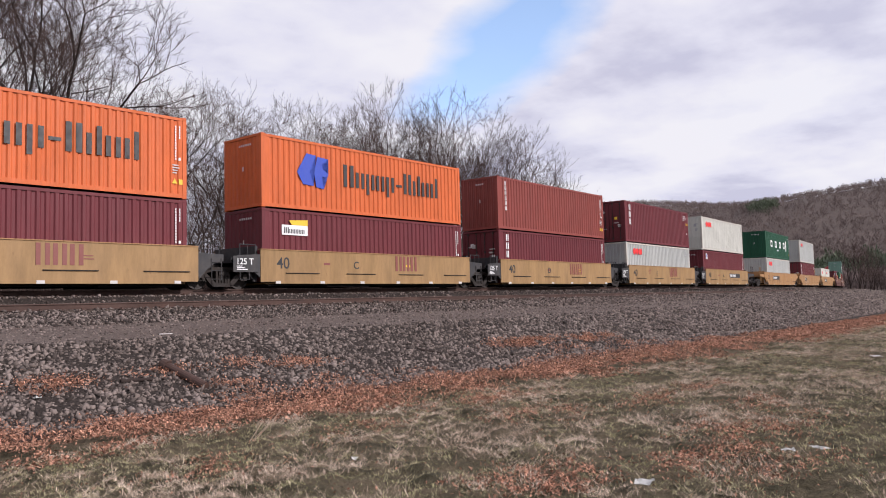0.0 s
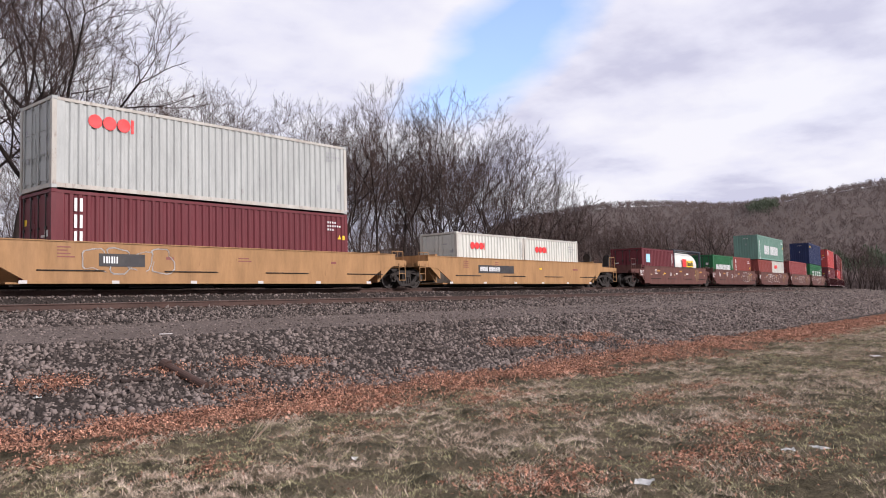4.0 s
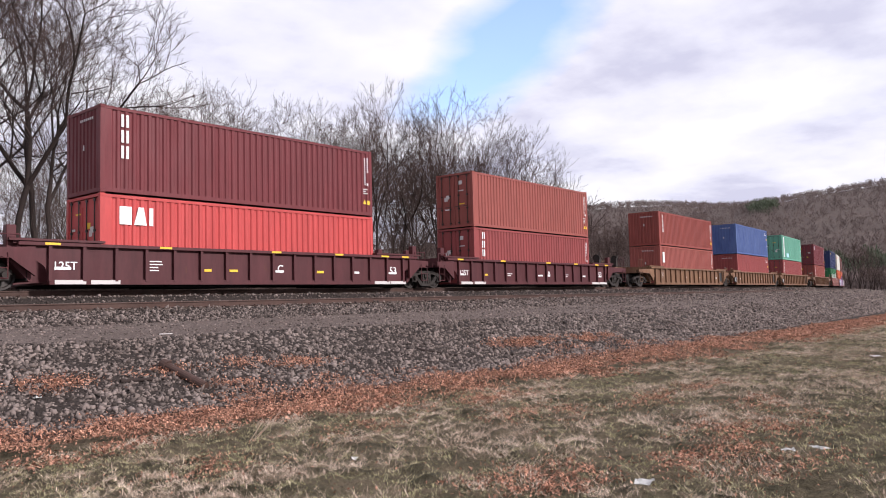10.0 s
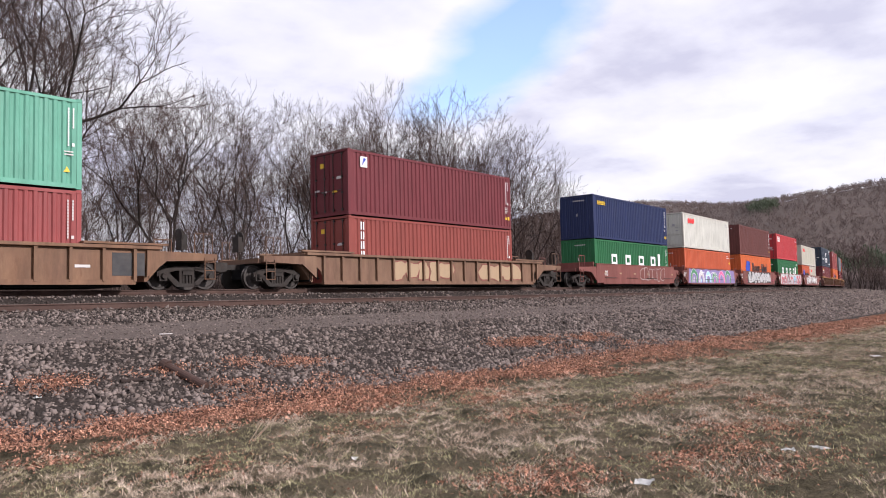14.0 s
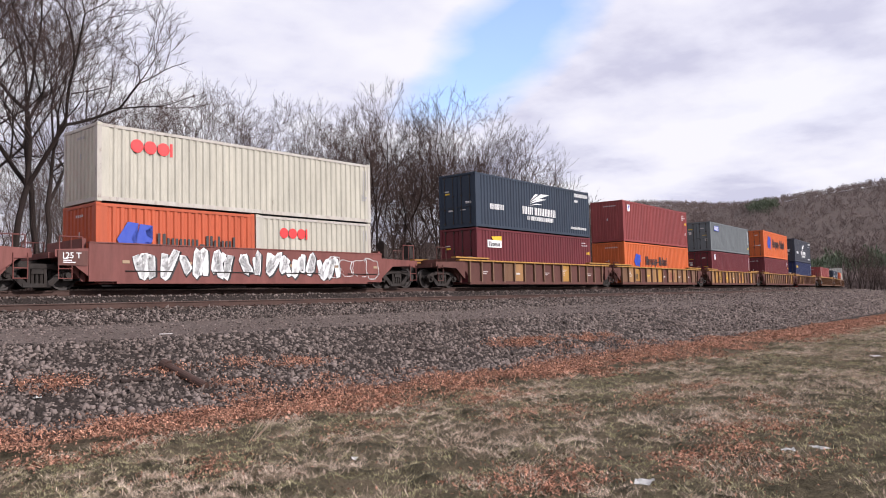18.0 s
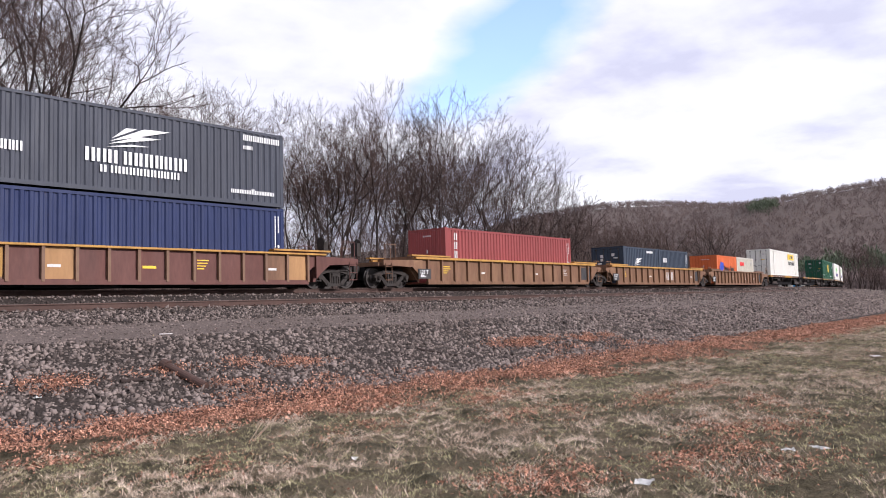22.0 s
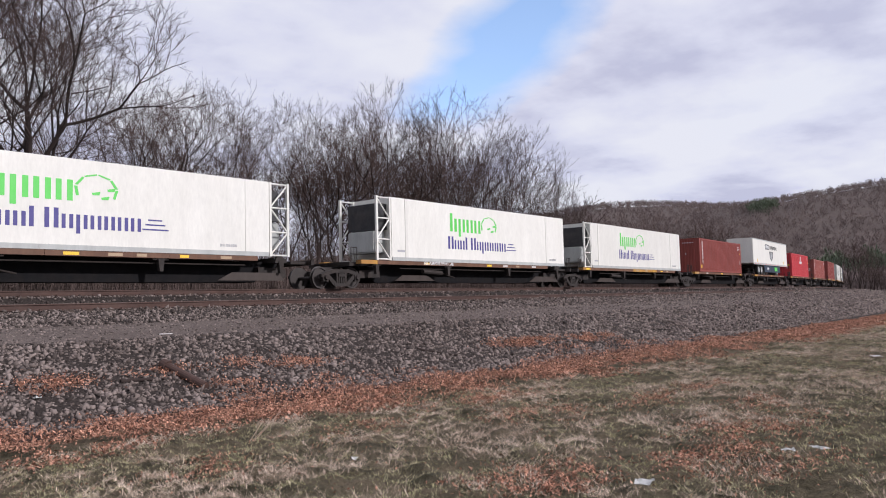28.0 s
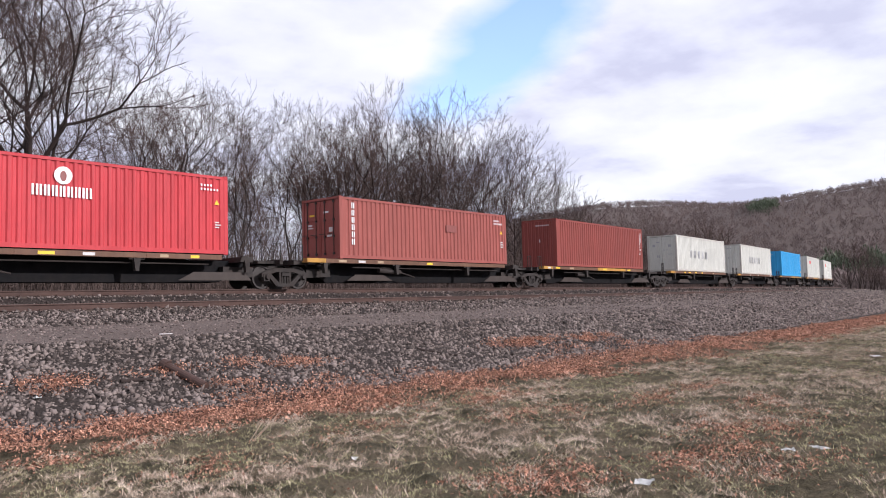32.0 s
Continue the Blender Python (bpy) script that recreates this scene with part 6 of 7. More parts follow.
    for pts, r, r2 in rods:
        pts = [p * f for p in pts]
        if r < 0.035 and outside(pts[3]):
            continue
        radii = [max(r + (r2 - r) * i / 5, 0.0065 * thick) for i in range(6)]
        if pts[0].z < 0:
            radii[0] *= 1.3
        (trunk if r > 0.03 else crown).tube(pts if r > 0.016 else pts[::2] + pts[-1:], radii if r > 0.016 else radii[::2] + radii[-1:], 8 if r > 0.09 else 5 if r > 0.03 else 3)
    for p, q, w in twigs:
        if not outside(p * f):
            crown.sliver(p * f, q * f, w * thick)
    return trunk, crown


def tree_thing(name, label, seed, **k):
    tr, cr = grow_tree(seed, **k)
    t = new(name)
    tagged(t, label, "tree", "bare trees behind the line")
    part("trunk", array_mesh("trunk", [tuple(p) for p in tr.v], tr.f, BARK), None, t)
    part("crown", array_mesh("crown", [tuple(p) for p in cr.v], cr.f, TWIG), None, t)
    return t


def ground_z(s, d):
    x, y = polar(np.array([float(s)]), np.array([float(d)]))
    return float(height(x, y, np.array([float(d)]))[0])


def plant(tree, s, d, turn, size):
    m = Matrix.Translation(on_line(s, d, ground_z(s, d) - 0.05)) @ Matrix.Rotation(turn, 4, "Z") @ Matrix.Diagonal((size, size, size, 1))
    return m


rnd = random.Random(5)
KINDS = [
    tree_thing("bare_tree", "tall leafless deciduous tree with a rounded crown of fine twigs", 11, height=16, stems=3, trunk_part=0.14, lean=0.34, girth=0.37, ends=3),
    tree_thing("bare_tree", "tall leafless tree with several stems from one base", 12, height=16, stems=4, trunk_part=0.0, lean=0.28, levels=5, ends=5, girth=0.32),
    tree_thing("bare_tree", "leafless tree with a wide rounded crown of fine twigs", 13, height=16, stems=4, trunk_part=0.08, lean=0.5, wide=1.1, levels=5, ends=6, girth=0.44),
    tree_thing("bare_tree", "slender leafless tree with upright branches", 14, height=16, stems=1, trunk_part=0.1, levels=6, wide=0.85, lift=0.06, girth=0.22),
    tree_thing("bare_tree", "open leafless tree with long bent limbs", 15, height=16, stems=3, trunk_part=0.16, lean=0.45, levels=5, ends=4, wide=1.1, bend=0.12, girth=0.4),
]
# kind, s, d, size
ROWS = [(0, 22.9, -15.0, 0.78), (4, 27.4, -14.5, 0.80), (4, 31.0, -14.0, 0.98), (0, 36.7, -15.5, 0.97), (3, 39.5, -14.5, 0.98), (3, 44.0, -16.0, 1.00), (1, 44.6, -14.0, 0.95), (2, 50.9, -14.0, 1.03),
        (1, 58.2, -15.0, 0.98), (2, 60.5, -14.5, 0.80), (3, 67.5, -14.0, 0.66), (4, 72.7, -14.0, 0.65), (1, 19.2, -19.0, 0.64), (0, 22.1, -19.0, 0.71), (2, 29.3, -21.0, 0.81), (1, 35.3, -22.0, 0.85),
        (0, 40.5, -22.0, 0.95), (2, 46.5, -22.0, 1.03), (1, 51.8, -22.0, 1.06), (0, 58.0, -22.0, 1.14), (2, 64.5, -22.0, 1.05), (1, 16.5, -20.0, 0.67), (3, 26.6, -24.0, 0.83), (3, 34.6, -26.0, 0.85),
        (1, 50.3, -30.0, 1.10), (0, 60.9, -31.0, 1.22), (3, 70.6, -30.0, 1.15), (0, 94.0, -20.0, 0.73), (1, 121.7, -26.0, 0.92), (2, 89.4, -24.0, 0.77), (3, 35.0, -16.0, 0.80), (3, 41.0, -18.0, 0.89),
        (3, 51.8, -18.0, 1.01), (3, 51.8, -13.2, 0.86),]
back = random.Random(9)
for i in range(26):      # smaller trees and saplings that close the wood behind the first rows
    ROWS.append((back.choice((1, 1, 3, 2)), 14 + i * 3.1 + back.uniform(-1, 1), back.uniform(-44, -27), back.uniform(0.55, 0.8)))
for i in range(16):
    ROWS.append((back.choice((1, 3)), 18 + i * 3.2 + back.uniform(-1, 1), back.uniform(-20, -12.5), back.uniform(0.32, 0.5)))
first_used = set()
for kind, s, d, size in ROWS:
    m = plant(KINDS[kind], s, d, rnd.uniform(0, math.tau), size)
    if kind in first_used:
        copy_thing(KINDS[kind], m)
    else:
        first_used.add(kind)
        KINDS[kind].matrix_basis = m

# three big nearer trees that stand close together
big = tree_thing("big_bare_tree", "large leafless tree with a straight dark stem and long spreading limbs", 33, height=17.5, stems=1, trunk_part=0.10, levels=7, wide=1.05, ends=4, tip=0.0064, decay=0.86, bend=0.065, girth=0.35, lift=0.05)
big.matrix_basis = plant(big, 12.3, -9.3, 2.3, 1.0)
copy_thing(big, plant(big, 13.5, -9.8, 0.4, 0.95))
copy_thing(big, plant(big, 14.1, -10.6, 4.1, 0.86))
big2 = tree_thing("big_bare_tree", "large leafless tree with dark stems beside the line", 37, height=17, stems=3, trunk_part=0.06, levels=5, lean=0.3, ends=5, tip=0.011)
big2.matrix_basis = plant(big2, 9.5, -12.5, 2.1, 1.0)

# woods along the inside of the bend and on the field's far side: lighter trees
LIGHT = [tree_thing("distant_bare_tree", "leafless grey-brown tree in the woods beyond the bend", 41 + i, height=16, stems=2 + i, trunk_part=0.1, levels=4, ends=4, tip=0.016, thick=2.4) for i in range(3)]
used = set()
spots = []
while len(spots) < 120:
    s, d = rnd.uniform(84, 330), -rnd.uniform(15, 75)
    if s < 110 and d > -22:
        continue
    spots.append((s, d, rnd.uniform(0.5, 0.8) if s < 115 else rnd.uniform(0.75, 1.15)))
for i in range(36):
    yaw, far = radians(rnd.uniform(75.5, 82)), rnd.uniform(260, 360)
    x, y = math.sin(yaw) * far, math.cos(yaw) * far
    d = math.hypot(x, CY - y) - R
    if abs(d) < 9:
        continue
    spots.append((math.atan2(x, CY - y) * R, d, rnd.uniform(0.7, 1.1)))
for i, (s, d, size) in enumerate(spots):
    k = i % 3
    m = plant(LIGHT[k], s, d, rnd.uniform(0, math.tau), size)
    if k in used:
        copy_thing(LIGHT[k], m)
    else:
        used.add(k)
        LIGHT[k].matrix_basis = m


# ---------- undergrowth and the woods on the ridge ----------
def blades(n, rng, s, d, z, length, width, lean, bend=0.0):
    """Upright thin triangles at given places."""
    x, y = polar(s, d)
    a = rng.uniform(0, math.tau, n)
    tip = np.stack([np.cos(a) * lean * length, np.sin(a) * lean * length, length * np.sqrt(np.clip(1 - lean ** 2, 0.02, 1))], -1)
    p = np.stack([x, y, z], -1)
    b = a + rng.uniform(0.8, 2.3, n)
    w = np.stack([np.cos(b) * width, np.sin(b) * width, np.zeros(n)], -1)
    v = np.stack([p - w, p + w, p + tip], 1).reshape(-1, 3)
    t = np.arange(n * 3).reshape(n, 3)
    return v, t


rng = np.random.default_rng(3)
n = 80000
s, d = 4 + 150 * rng.random(n) ** 1.3, -rng.uniform(8, 30, n)
xx, yy = polar(s, d)
lean = np.abs(rng.normal(0, 0.28, n)).clip(0, 0.9)
v, t = blades(n, rng, s, d, height(xx, yy, d) - 0.05, rng.gamma(3.0, 0.8, n).clip(0.4, 5.5), rng.uniform(0.008, 0.022, n), lean)
tagged(new("brush", array_mesh("brush", v, t, BRUSH)), "grey-brown leafless brush under the trees", "undergrowth", kind="stuff")


n = 9000
s, d = 6 + 125 * rng.random(n), -rng.uniform(13, 50, n)
xx, yy = polar(s, d)
v, t = blades(n, rng, s, d, height(xx, yy, d) - 0.05, rng.uniform(2.0, 6.0, n), rng.uniform(0.010, 0.024, n), np.abs(rng.normal(0, 0.16, n)).clip(0, 0.6))
tagged(new("saplings", array_mesh("saplings", v, t, BRUSH)), "thin leafless saplings crowding the wood", "undergrowth", kind="stuff")


def far_woods(name, n, mat, label, pick, hgt, wid):
    """Rounded crowns of short twig fans over the ridge."""
    r = np.random.default_rng(len(name))
    x, y = pick(r, n)
    d = np.hypot(x, CY - y) - R
    z = height(x, y, d)
    per = 34
    h = np.repeat(r.uniform(0.65, 1.0, n) * hgt, per)
    g = r.normal(0, 1, (n * per, 3))
    g /= np.linalg.norm(g, axis=1)[:, None]
    g *= (r.random(n * per) ** 0.45)[:, None]
    c = np.stack([np.repeat(x, per) + g[:, 0] * h * 0.33, np.repeat(y, per) + g[:, 1] * h * 0.33, np.repeat(z, per) + h * 0.56 + g[:, 2] * h * 0.44], -1)
    axis = g * np.array([0.9, 0.9, 0.5]) + np.array([0, 0, 0.8]) + r.normal(0, 0.25, (n * per, 3))
    axis *= (h * 0.125 / np.linalg.norm(axis, axis=1))[:, None]
    b = r.uniform(0, math.tau, n * per)
    w = h * r.uniform(0.014, 0.036, n * per) * wid
    wv = np.stack([np.cos(b) * w, np.sin(b) * w, np.zeros(n * per)], -1)
    v = np.stack([c - axis, c - wv, c + axis, c + wv], 1).reshape(-1, 3)
    k = np.arange(n * per) * 4
    t = np.concatenate([np.stack([k, k + 1, k + 2], -1), np.stack([k, k + 2, k + 3], -1)])
    tagged(new(name, array_mesh(name, v, t, mat)), label, "woods", kind="stuff")


def ridge_pick(r, n):
    yaw, far = np.radians(r.uniform(52, 84, n)), 560 + 900 * r.random(n) ** 1.1
    return np.sin(yaw) * far, np.cos(yaw) * far


def near_pick(r, n):
    yaw, far = np.radians(r.uniform(56, 83, n)), 330 + 260 * r.random(n)
    x, y = np.sin(yaw) * far, np.cos(yaw) * far
    d = np.hypot(x, CY - y) - R
    far = np.where(np.abs(d) < 14, far + 60, far)
    return np.sin(yaw) * far, np.cos(yaw) * far


def pine_pick(r, n):
    c = r.integers(0, 5, n)
    yaw = np.radians(np.array([73.6, 75.2, 76.6, 77.8, 71.0])[c] + r.normal(0, 0.45, n))
    far = np.array([700, 720, 690, 740, 1000])[c] + r.normal(0, 16, n)
    return np.sin(yaw) * far, np.cos(yaw) * far


far_woods("ridge_woods", 9500, WOODS, "grey-brown leafless woods covering the far ridge", ridge_pick, 11.5, 1.0)
far_woods("valley_woods", 1800, WOODS, "brown leafless woods at the foot of the ridge", near_pick, 12, 0.9)
far_woods("pine_woods", 420, PINE, "dark green pines among the leafless woods", pine_pick, 15, 1.6)


# ---------- loose stones, leaves and grass ----------
def stones(name, label, n, s, d, size, mat, lift=0.3):
    """Rough broken stones: squashed eight-sided lumps lying at random."""
    r = np.random.default_rng(n)
    x, y = polar(s, d)
    z = height(x, y, d)
    octa = np.array([(1, 0, 0), (-1, 0, 0), (0, 1, 0), (0, -1, 0), (0, 0, 1), (0, 0, -1)], float)
    faces = np.array([(0, 2, 4), (2, 1, 4), (1, 3, 4), (3, 0, 4), (2, 0, 5), (1, 2, 5), (3, 1, 5), (0, 3, 5)])
    v = octa[None] * r.uniform(0.5, 1.15, (n, 6, 1)) + r.normal(0, 0.16, (n, 6, 3))
    v *= size[:, None, None] * r.uniform(0.65, 1.15, (n, 1, 3))
    q = r.normal(0, 1, (n, 4)); q /= np.linalg.norm(q, axis=1)[:, None]
    w_, x_, y_, z_ = q.T
    M = np.stack([1 - 2 * (y_ ** 2 + z_ ** 2), 2 * (x_ * y_ - z_ * w_), 2 * (x_ * z_ + y_ * w_), 2 * (x_ * y_ + z_ * w_), 1 - 2 * (x_ ** 2 + z_ ** 2), 2 * (y_ * z_ - x_ * w_),
                  2 * (x_ * z_ - y_ * w_), 2 * (y_ * z_ + x_ * w_), 1 - 2 * (x_ ** 2 + y_ ** 2)], -1).reshape(n, 3, 3)
    v = np.einsum("nij,nkj->nki", M, v) + np.stack([x, y, z + size * lift], -1)[:, None]
    t = (np.arange(n) * 6)[:, None, None] + faces[None]
    tagged(new(name, array_mesh(name, v.reshape(-1, 3), t.reshape(-1, 3), mat)), label, "gravel", kind="stuff")


def along_line(r, n, s0, s1, power=1.9):
    """Places along the line, thinning out with distance."""
    return s0 + (s1 - s0) * r.random(n) ** power


def clear_of_rails(d):
    """Keeps the stones away from the four rails."""
    for q in (-0.7525, 0.7525, 3.4475, 4.9525):
        off = d - q
        d = np.where(np.abs(off) < 0.2, q + np.sign(off) * (0.2 + np.abs(off) * 0.8), d)
    return d


r = np.random.default_rng(21)
n = 118000
s = along_line(r, n, -0.5, 120, 2.2)
stones("bank_stones", "loose grey crushed stones on the bank", n, s, r.uniform(12.5, 15.7, n), r.gamma(5, 0.0066, n).clip(0.014, 0.07) * (1 + s / 75), STONE, 0.25)
n = 33000
s = along_line(r, n, 3, 150, 1.7)
stones("shoulder_stones", "grey crushed stones on the shoulder of the track", n, s, r.uniform(5.35, 8.2, n), r.gamma(6, 0.0052, n).clip(0.018, 0.08) * (1 + s / 80), STONE)
n = 30000
s = along_line(r, n, 4, 110, 1.5)
stones("track_stones", "grey crushed stones between the rails and tracks", n, s, clear_of_rails(r.uniform(-2.4, 5.3, n)), r.gamma(6, 0.0058, n).clip(0.018, 0.07) * (1 + s / 90), STONE, 0.5)
n = 48000
s = along_line(r, n, 1, 150, 1.8)
stones("path_stones", "fine gravel on the service path", n, s, r.uniform(8.0, 12.7, n), r.gamma(5, 0.0042, n).clip(0.009, 0.05) * (1 + s / 60), STONE, 0.12)


def value_noise(x, y, seed):
    """Smooth noise from 0 to 1, one cell a unit."""
    xi, yi = np.floor(x).astype(np.int64), np.floor(y).astype(np.int64)
    fx, fy = x - xi, y - yi
    fx, fy = fx * fx * (3 - 2 * fx), fy * fy * (3 - 2 * fy)

    def lattice(i, j):
        h = (i * 374761393 + j * 668265263 + seed * 974711) & 0x7FFFFFFF
        h = ((h ^ (h >> 13)) * 1274126177) & 0x7FFFFFFF
        return ((h ^ (h >> 16)) & 0xFFFF) / 65535.0
    low = lattice(xi, yi) * (1 - fx) + lattice(xi + 1, yi) * fx
    high = lattice(xi, yi + 1) * (1 - fx) + lattice(xi + 1, yi + 1) * fx
    return low * (1 - fy) + high * fy


def patchy(x, y, cell, seed):
    """Noise at three scales, from 0 to 1."""
    return 0.5 * value_noise(x / cell, y / cell, seed) + 0.3 * value_noise(x / cell * 2.3, y / cell * 2.3, seed + 1) + 0.2 * value_noise(x / cell * 5.1, y / cell * 5.1, seed + 2)


def near_spots(s, d, spots, wide_s, wide_d):
    """How near a place lies to one of the spots, from 0 to 1."""
    best = np.zeros(len(s))
    for a, b in spots:
        k = 1 + a / 25
        best = np.maximum(best, np.exp(-((s - a) / (wide_s * k)) ** 2 - ((d - b) / (wide_d * k)) ** 2))
    return best


def drift_top(s):
    """Upper edge of the leaf drift, on the stones."""
    return np.interp(s, [3, 5, 7, 9, 11.5, 12.5, 16.4, 22, 26, 31, 48], [15.3, 15.55, 15.3, 15.05, 15.4, 16.0, 15.1, 15.4, 15.9, 16.2, 16.5])


def drift_foot(s):
    """Lower edge of the leaf drift, on the turf."""
    return np.interp(s, [2.6, 6, 9, 12, 15, 19, 26, 40], [17.6, 17.5, 17.6, 18.0, 18.4, 18.7, 18.7, 18.3])


BARE_SPOTS = ((6.6, 21.9), (5.4, 21.0), (9.1, 20.9), (10.8, 21.4), (4.1, 20.8), (6.2, 23.8), (5.5, 19.7), (16.5, 18.9), (13.0, 19.2), (8.0, 19.1))
PALE_SPOTS = ((5.1, 21.4), (5.4, 22.1), (6.8, 21.2), (6.3, 20.9), (4.4, 21.2), (6.8, 20.5), (9.6, 21.9), (14.5, 21.3), (8.8, 21.6), (3.2, 19.8), (3.9, 19.9), (20.0, 21.5))
GREEN_SPOTS = ((8.6, 23.4), (8.2, 23.9), (9.5, 23.8), (6.4, 22.3), (4.6, 20.8), (6.4, 18.0), (4.6, 18.1), (3.9, 17.9), (6.7, 23.7), (5.2, 18.6), (12.5, 18.6))
LEAF_SPOTS = ((6.1, 18.8), (4.6, 19.1), (4.0, 19.3), (8.7, 18.3), (9.3, 18.6), (8.6, 18.6), (8.3, 20.2), (9.9, 20.6), (8.1, 22.2), (7.9, 22.6), (8.2, 22.8), (9.3, 22.7), (7.1, 22.8), (6.2, 22.7), (5.5, 22.3),
              (5.2, 22.2), (5.1, 21.8), (6.8, 23.5), (8.0, 19.7), (12.0, 20.5), (10.5, 21.9))


def leaves(name, label, n, s, d, r, size=1.0):
    x, y = polar(s, d)
    z = height(x, y, d) + r.uniform(0.015, 0.07, n) + 0.045 * (d < 15.3)
    ln, wd = size * r.uniform(0.011, 0.029, n) * (1 + s / 40), size * r.uniform(0.004, 0.013, n) * (1 + s / 40)
    a, up, roll = r.uniform(0, math.tau, n), r.normal(0, 0.65, n), r.normal(0, 0.75, n)
    f = np.stack([np.cos(a) * np.cos(up), np.sin(a) * np.cos(up), np.sin(up)], -1)
    g = np.stack([-np.sin(a) * np.cos(roll), np.cos(a) * np.cos(roll), np.sin(roll)], -1)
    p = np.stack([x, y, z], -1)
    fold = np.stack([np.zeros(n), np.zeros(n), wd * r.uniform(0.2, 0.9, n)], -1)
    v = np.stack([p - f * ln[:, None], p + g * wd[:, None] + fold, p + f * ln[:, None], p - g * wd[:, None] + fold], 1).reshape(-1, 3)
    k = np.arange(n) * 4
    t = np.concatenate([np.stack([k, k + 1, k + 2], -1), np.stack([k, k + 2, k + 3], -1)])
    tagged(new(name, array_mesh(name, v, t, LEAF)), label, "fallen leaves", kind="stuff")


r = np.random.default_rng(8)
n = 230000
s = along_line(r, n, 0, 110, 2.05)
across = r.beta(1.25, 1.4, n) * 1.34 - 0.12
d = drift_top(s) + (drift_foot(s) - drift_top(s)) * across
x, y = polar(s, d)
keep = 0.5 + 1.5 * (patchy(x, y, 0.8, 5) - 0.5) + 0.2 - 0.75 * np.abs(across - 0.42) > r.uniform(0.15, 0.7, n)
s, d = s[keep], d[keep]
leaves("leaf_drift", "ragged drift of rust-brown fallen oak leaves along the foot of the bank", len(s), s, d, r)
n = 11000
spot = np.array([(4.6, 14.13), (3.94, 14.29), (8.01, 14.04), (8.56, 14.29), (15.6, 14.32), (16.3, 14.35), (15.0, 14.4), (18.41, 14.46), (18.9, 14.5), (7.13, 14.76), (6.0, 14.2)])
c = r.integers(0, len(spot), n)
s = spot[c, 0] + r.normal(0, 0.26, n) * (1 + spot[c, 0] / 14)
d = spot[c, 1] + r.normal(0, 0.13, n)
x, y = polar(s, d)
keep = patchy(x, y, 0.35, 9) > r.uniform(0.3, 0.6, n)
leaves("leaf_patches", "patches of brown oak leaves caught among the stones", int(keep.sum()), s[keep], d[keep], r)
n = 24000
spot = np.array(LEAF_SPOTS)
c = r.integers(0, len(spot), n)
s = spot[c, 0] + r.normal(0, 0.30, n) * (1 + spot[c, 0] / 16)
d = spot[c, 1] + r.normal(0, 0.20, n)
wide = r.random(n) < 0.3
s = np.where(wide, along_line(r, n, 1, 40, 1.5), s)
d = np.where(wide, r.uniform(17.2, 25, n), d)
x, y = polar(s, d)
keep = (0.5 + 1.6 * (patchy(x, y, 0.4, 13) - 0.5) > r.uniform(0.25, 0.8, n)) & (near_spots(s, d, ((5.52, 22.78), (7.2, 23.5)), 0.2, 0.15) < 0.3)
leaves("scattered_leaves", "brown oak leaves scattered over the turf", int(keep.sum()), s[keep], d[keep], r, 0.72)


def turf(name, label, n, mat, lo, hi, wide, patch, seed, flat):
    r = np.random.default_rng(seed)
    s, d = along_line(r, n, 1, 75, 1.75), 15.9 + 10.6 * r.random(n)
    around = r.random(n) < 0.14                     # the turf goes on about and behind the camera
    s, d = np.where(around, 4 - 24 * r.random(n) ** 1.3, s), np.where(around, 15.9 + 22 * r.random(n), d)
    x, y = polar(s, d)
    keep = (patch(x, y) + r.normal(0, 0.09, n) > 0.5) & (d > drift_foot(s) - 0.7 * patchy(x, y, 0.7, 31)) & (near_spots(s, d, BARE_SPOTS, 0.30, 0.22) < r.uniform(0.25, 0.8, n))
    s, d, x, y = s[keep], d[keep], x[keep], y[keep]
    m = len(s)
    grow = 1 + np.maximum(s, 0) / 60
    v, t = blades(m, r, s, d, height(x, y, d) - 0.035, r.uniform(lo, hi, m) * grow, r.uniform(0.5, 1, m) * wide * grow, r.uniform(flat, 0.97, m))
    tagged(new(name, array_mesh(name, v, t, mat)), label, "grass", kind="stuff")


def tufts(name, label, centres, per, mat, seed):
    """Clumps of arched dry blades, pale above their dark feet."""
    r = np.random.default_rng(seed)
    s, d = along_line(r, centres, 1, 70, 1.7), 16.0 + 10.4 * r.random(centres)
    around = r.random(centres) < 0.14
    s, d = np.where(around, 4 - 24 * r.random(centres) ** 1.3, s), np.where(around, 16.0 + 22 * r.random(centres), d)
    x, y = polar(s, d)
    keep = (dryness(x, y) + r.normal(0, 0.10, centres) > 0.53) & (d > drift_foot(s) - 0.35)
    s, d = s[keep], d[keep]
    m = len(s)
    big = np.repeat(r.uniform(0.5, 1.2, m), per)
    S = np.repeat(s, per) + r.normal(0, 0.075, m * per) * big
    D = np.repeat(d, per) + r.normal(0, 0.075, m * per) * big
    X, Y = polar(S, D)
    far = 1 + np.maximum(S, 0) / 60
    v, t = blades(m * per, r, S, D, height(X, Y, D) - 0.02, r.uniform(0.03, 0.11, m * per) * big * far, r.uniform(0.0014, 0.0030, m * per) * far, r.uniform(0.68, 0.99, m * per))
    tagged(new(name, array_mesh(name, v, t, mat)), label, "grass", kind="stuff")


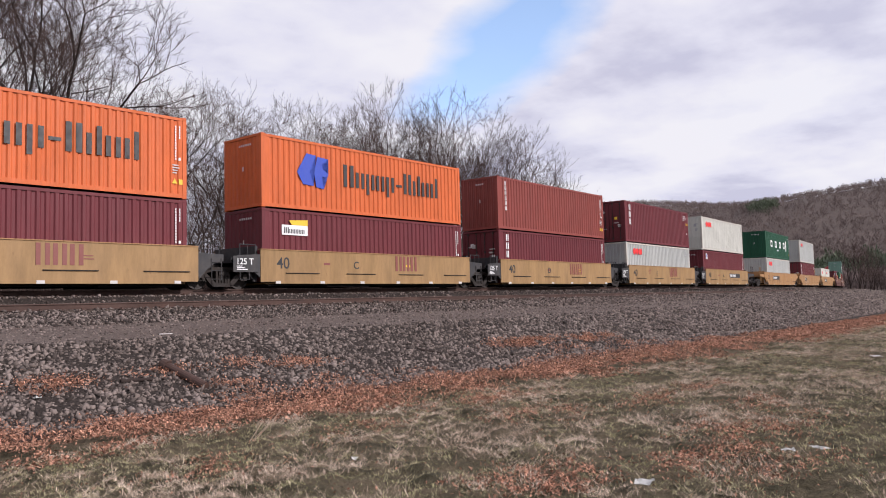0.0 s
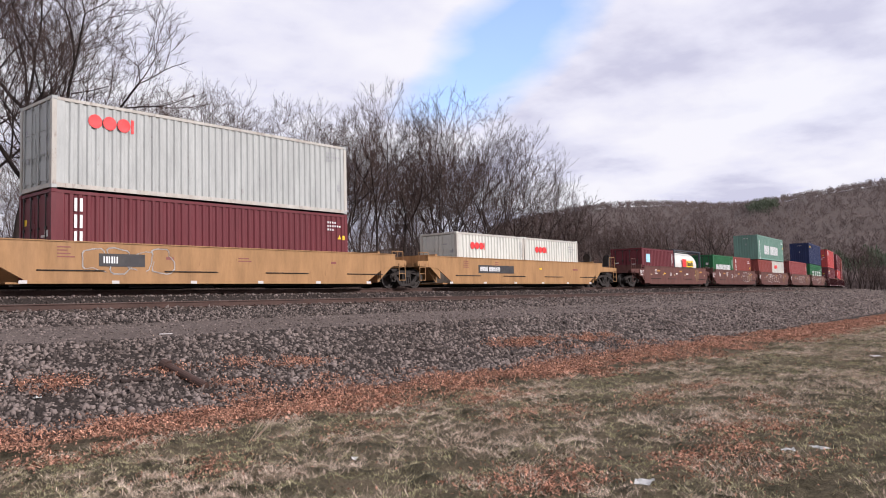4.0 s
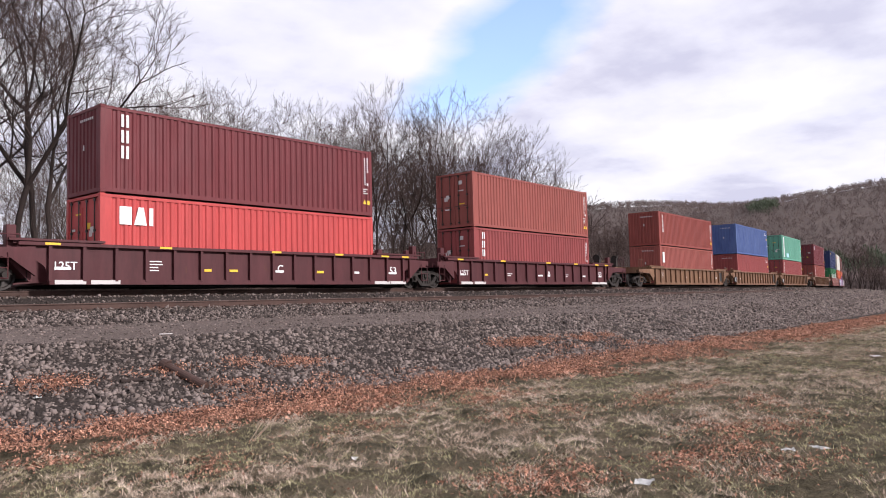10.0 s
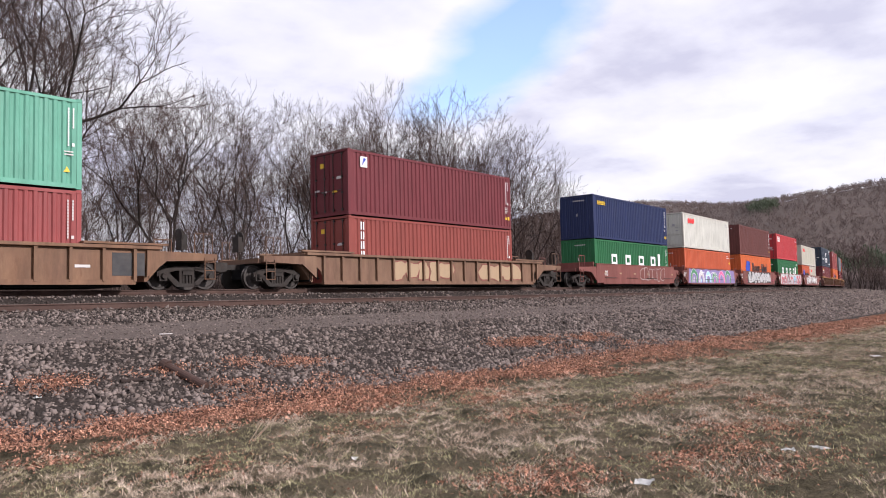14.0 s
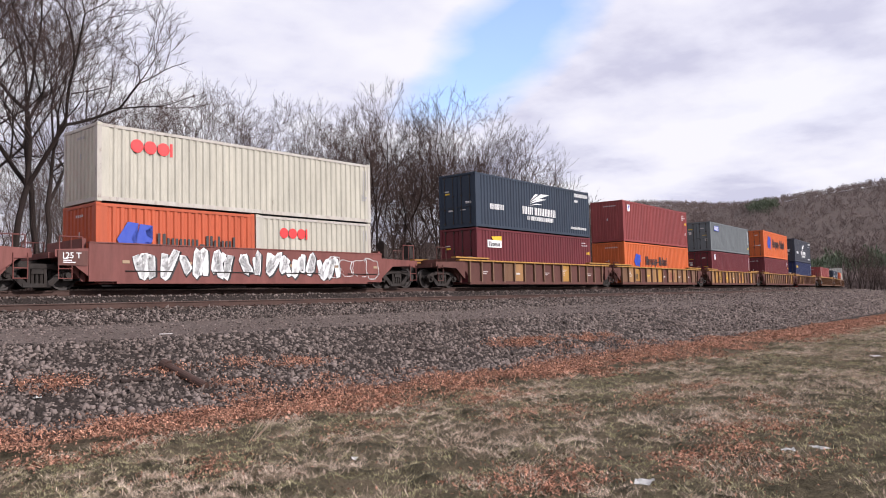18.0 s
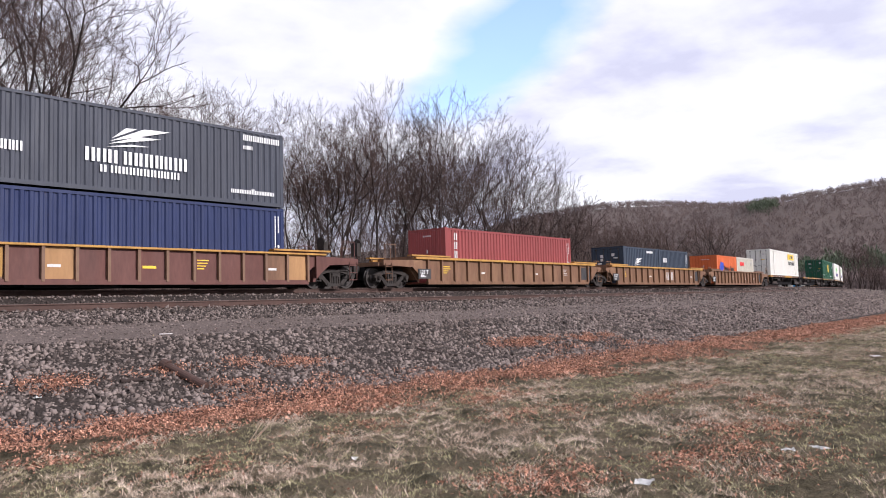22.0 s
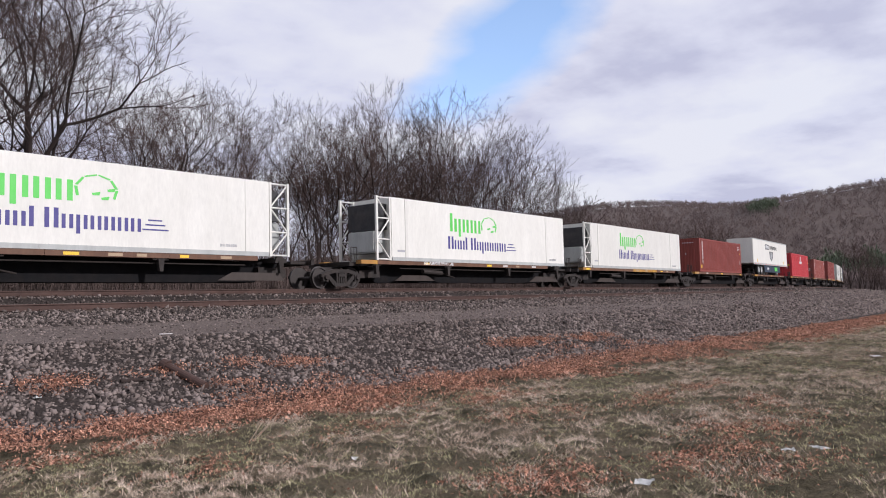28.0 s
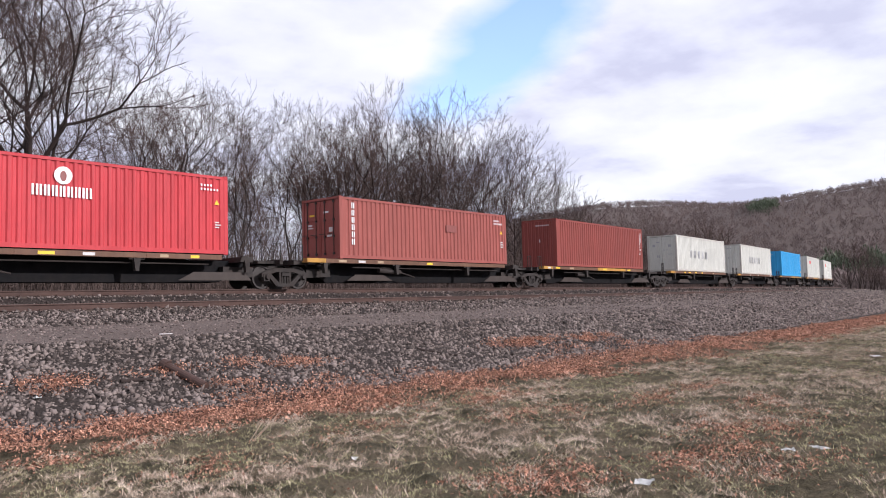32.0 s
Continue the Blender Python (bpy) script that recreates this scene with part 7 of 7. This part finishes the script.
def dryness(x, y):
    """High where the turf is dry and pale, low where it is green, between them thin and dark."""
    s, d = np.arctan2(x, CY - y) * R, np.hypot(x, CY - y) - R
    field = 0.5 + 1.3 * (patchy(x, y, 1.15, 17) - 0.5) + 1.1 * (patchy(x, y, 0.34, 23) - 0.5)
    return field + 0.35 * near_spots(s, d, PALE_SPOTS, 0.42, 0.3) - 0.45 * near_spots(s, d, GREEN_SPOTS, 0.5, 0.38) - 0.4 * near_spots(s, d, BARE_SPOTS, 0.34, 0.25)


tufts("dry_grass", "tufts of dry tan winter grass", 24000, 34, DRY_GRASS, 51)
turf("green_grass", "short dull green winter grass", 560000, GREEN_GRASS, 0.018, 0.06, 0.0036, lambda x, y: 1.14 - dryness(x, y), 52, 0.6)
turf("matted_grass", "matted brown dead grass", 420000, MATTED, 0.02, 0.06, 0.0026, lambda x, y: 0.16 + 0.8 * dryness(x, y), 53, 0.8)


# ---------- small things lying about ----------
def lying(name, label, category, s0, d0, s1, d1, radius, mat, sides=8, raise_=0.0, knots=1):
    """A bar or stick lying on the slope between two places."""
    p, q = on_line(s0, d0, ground_z(s0, d0) + radius + raise_), on_line(s1, d1, ground_z(s1, d1) + radius + raise_ * 0.7)
    w = Wood()
    rr = random.Random(int(s0 * 100))
    pts = [p.lerp(q, i / 6) + Vector((rr.gauss(0, 1), rr.gauss(0, 1), abs(rr.gauss(0, 1)))) * (radius * 0.35 * knots) for i in range(7)]
    w.tube(pts, [radius * (1 - 0.05 * i * knots) for i in range(7)], sides)
    me = array_mesh(name, [tuple(v - p) for v in w.v], w.f, mat)
    o = new(name, me)
    o.matrix_basis = Matrix.Translation(p)
    return tagged(o, label, category)


bm = B()
p0, p1 = on_line(6.24, 13.95, ground_z(6.24, 13.95) + 0.09), on_line(6.44, 14.85, ground_z(6.44, 14.85) + 0.07)
ax = (p1 - p0)
rod(bm, (0, 0, 0), ax, 0.075, 14)
pipe = new("rusty_pipe")
tagged(pipe, "dark brown rusted iron pipe lying on the stones", "pipe")
pipe.matrix_basis = Matrix.Translation(p0)
part("tube", bm, RAIL, pipe)
part("flange", rod(B(), -ax.normalized() * 0.02, ax.normalized() * 0.10, 0.10, 14), RAIL, pipe)
lying("dead_branch", "dark broken branch lying on the stones", "branch", 5.4, 14.25, 5.86, 14.34, 0.035, BARK)
lying("dead_branch", "thin dark broken branch lying on the stones", "branch", 12.0, 14.1, 12.75, 14.6, 0.03, BARK)
lying("white_stick", "pale stripped stick lying on the gravel path", "stick", 7.17, 12.05, 7.42, 12.09, 0.009, MARK["pale"], 6, 0.04, 0.4)


def scrap(s, d, a, b, turn, name="paper_scrap", label="crumpled piece of white paper lying in the grass"):
    rr = random.Random(int(s * 50))
    bm = B()
    g = [[bm.verts.new(((i / 4 - 0.5) * a + rr.gauss(0, 0.01), (j / 3 - 0.5) * b + rr.gauss(0, 0.01), 0.045 + abs(rr.gauss(0, 0.013)))) for j in range(4)] for i in range(5)]
    for i in range(4):
        for j in range(3):
            bm.faces.new((g[i][j], g[i + 1][j], g[i + 1][j + 1], g[i][j + 1]))
    bmesh.ops.solidify(bm, geom=bm.faces[:], thickness=0.004)
    o = part(name, bm, MARK["white"])
    o.matrix_basis = Matrix.Translation(on_line(s, d, ground_z(s, d))) @ Matrix.Rotation(turn, 4, "Z")
    tagged(o, label, "litter", "scraps of paper")


for q in ((5.52, 22.78, 0.16, 0.13, 0.3), (7.26, 23.59, 0.16, 0.09, 1.0), (7.05, 23.4, 0.1, 0.07, 2.0), (18.99, 21.57, 0.4, 0.2, 0.5), (4.11, 14.5, 0.12, 0.1, 0.2), (4.7, 20.3, 0.12, 0.05, 0.9), (9.1, 24.4, 0.3, 0.08, 0.7)):
    scrap(*q)


def weed(s, d):
    w = Wood()
    rr = random.Random(4)
    for i in range(4):
        a, h = rr.uniform(0.35, 0.75), rr.uniform(-0.2, 0.2)
        pts = limb(rr, Vector((rr.uniform(-0.04, 0.04), rr.uniform(-0.04, 0.04), 0)), Vector((a * 0.67 + h, -a * 0.75 + h, 0.75)).normalized(), rr.uniform(0.22, 0.5), 4, 0.06, 0.0)
        w.tube(pts, [0.005, 0.004, 0.0035, 0.003, 0.002], 4)
    o = new("dry_weed", array_mesh("dry_weed", [tuple(v) for v in w.v], w.f, DRY_GRASS))
    o.matrix_basis = Matrix.Translation(on_line(s, d, ground_z(s, d) - 0.02))
    tagged(o, "dry tan weed with thin stalks", "weed")


weed(5.1, 18.1)


# ---------- what moves ----------
def motions():
    """The train runs along the curve at an even speed; its wheels turn."""
    for ob, u, z in MOVERS:
        walk(ob, [(t, line_pose(u - SPEED * t, 0.0, z)) for t in range(0, 33)])


motions()
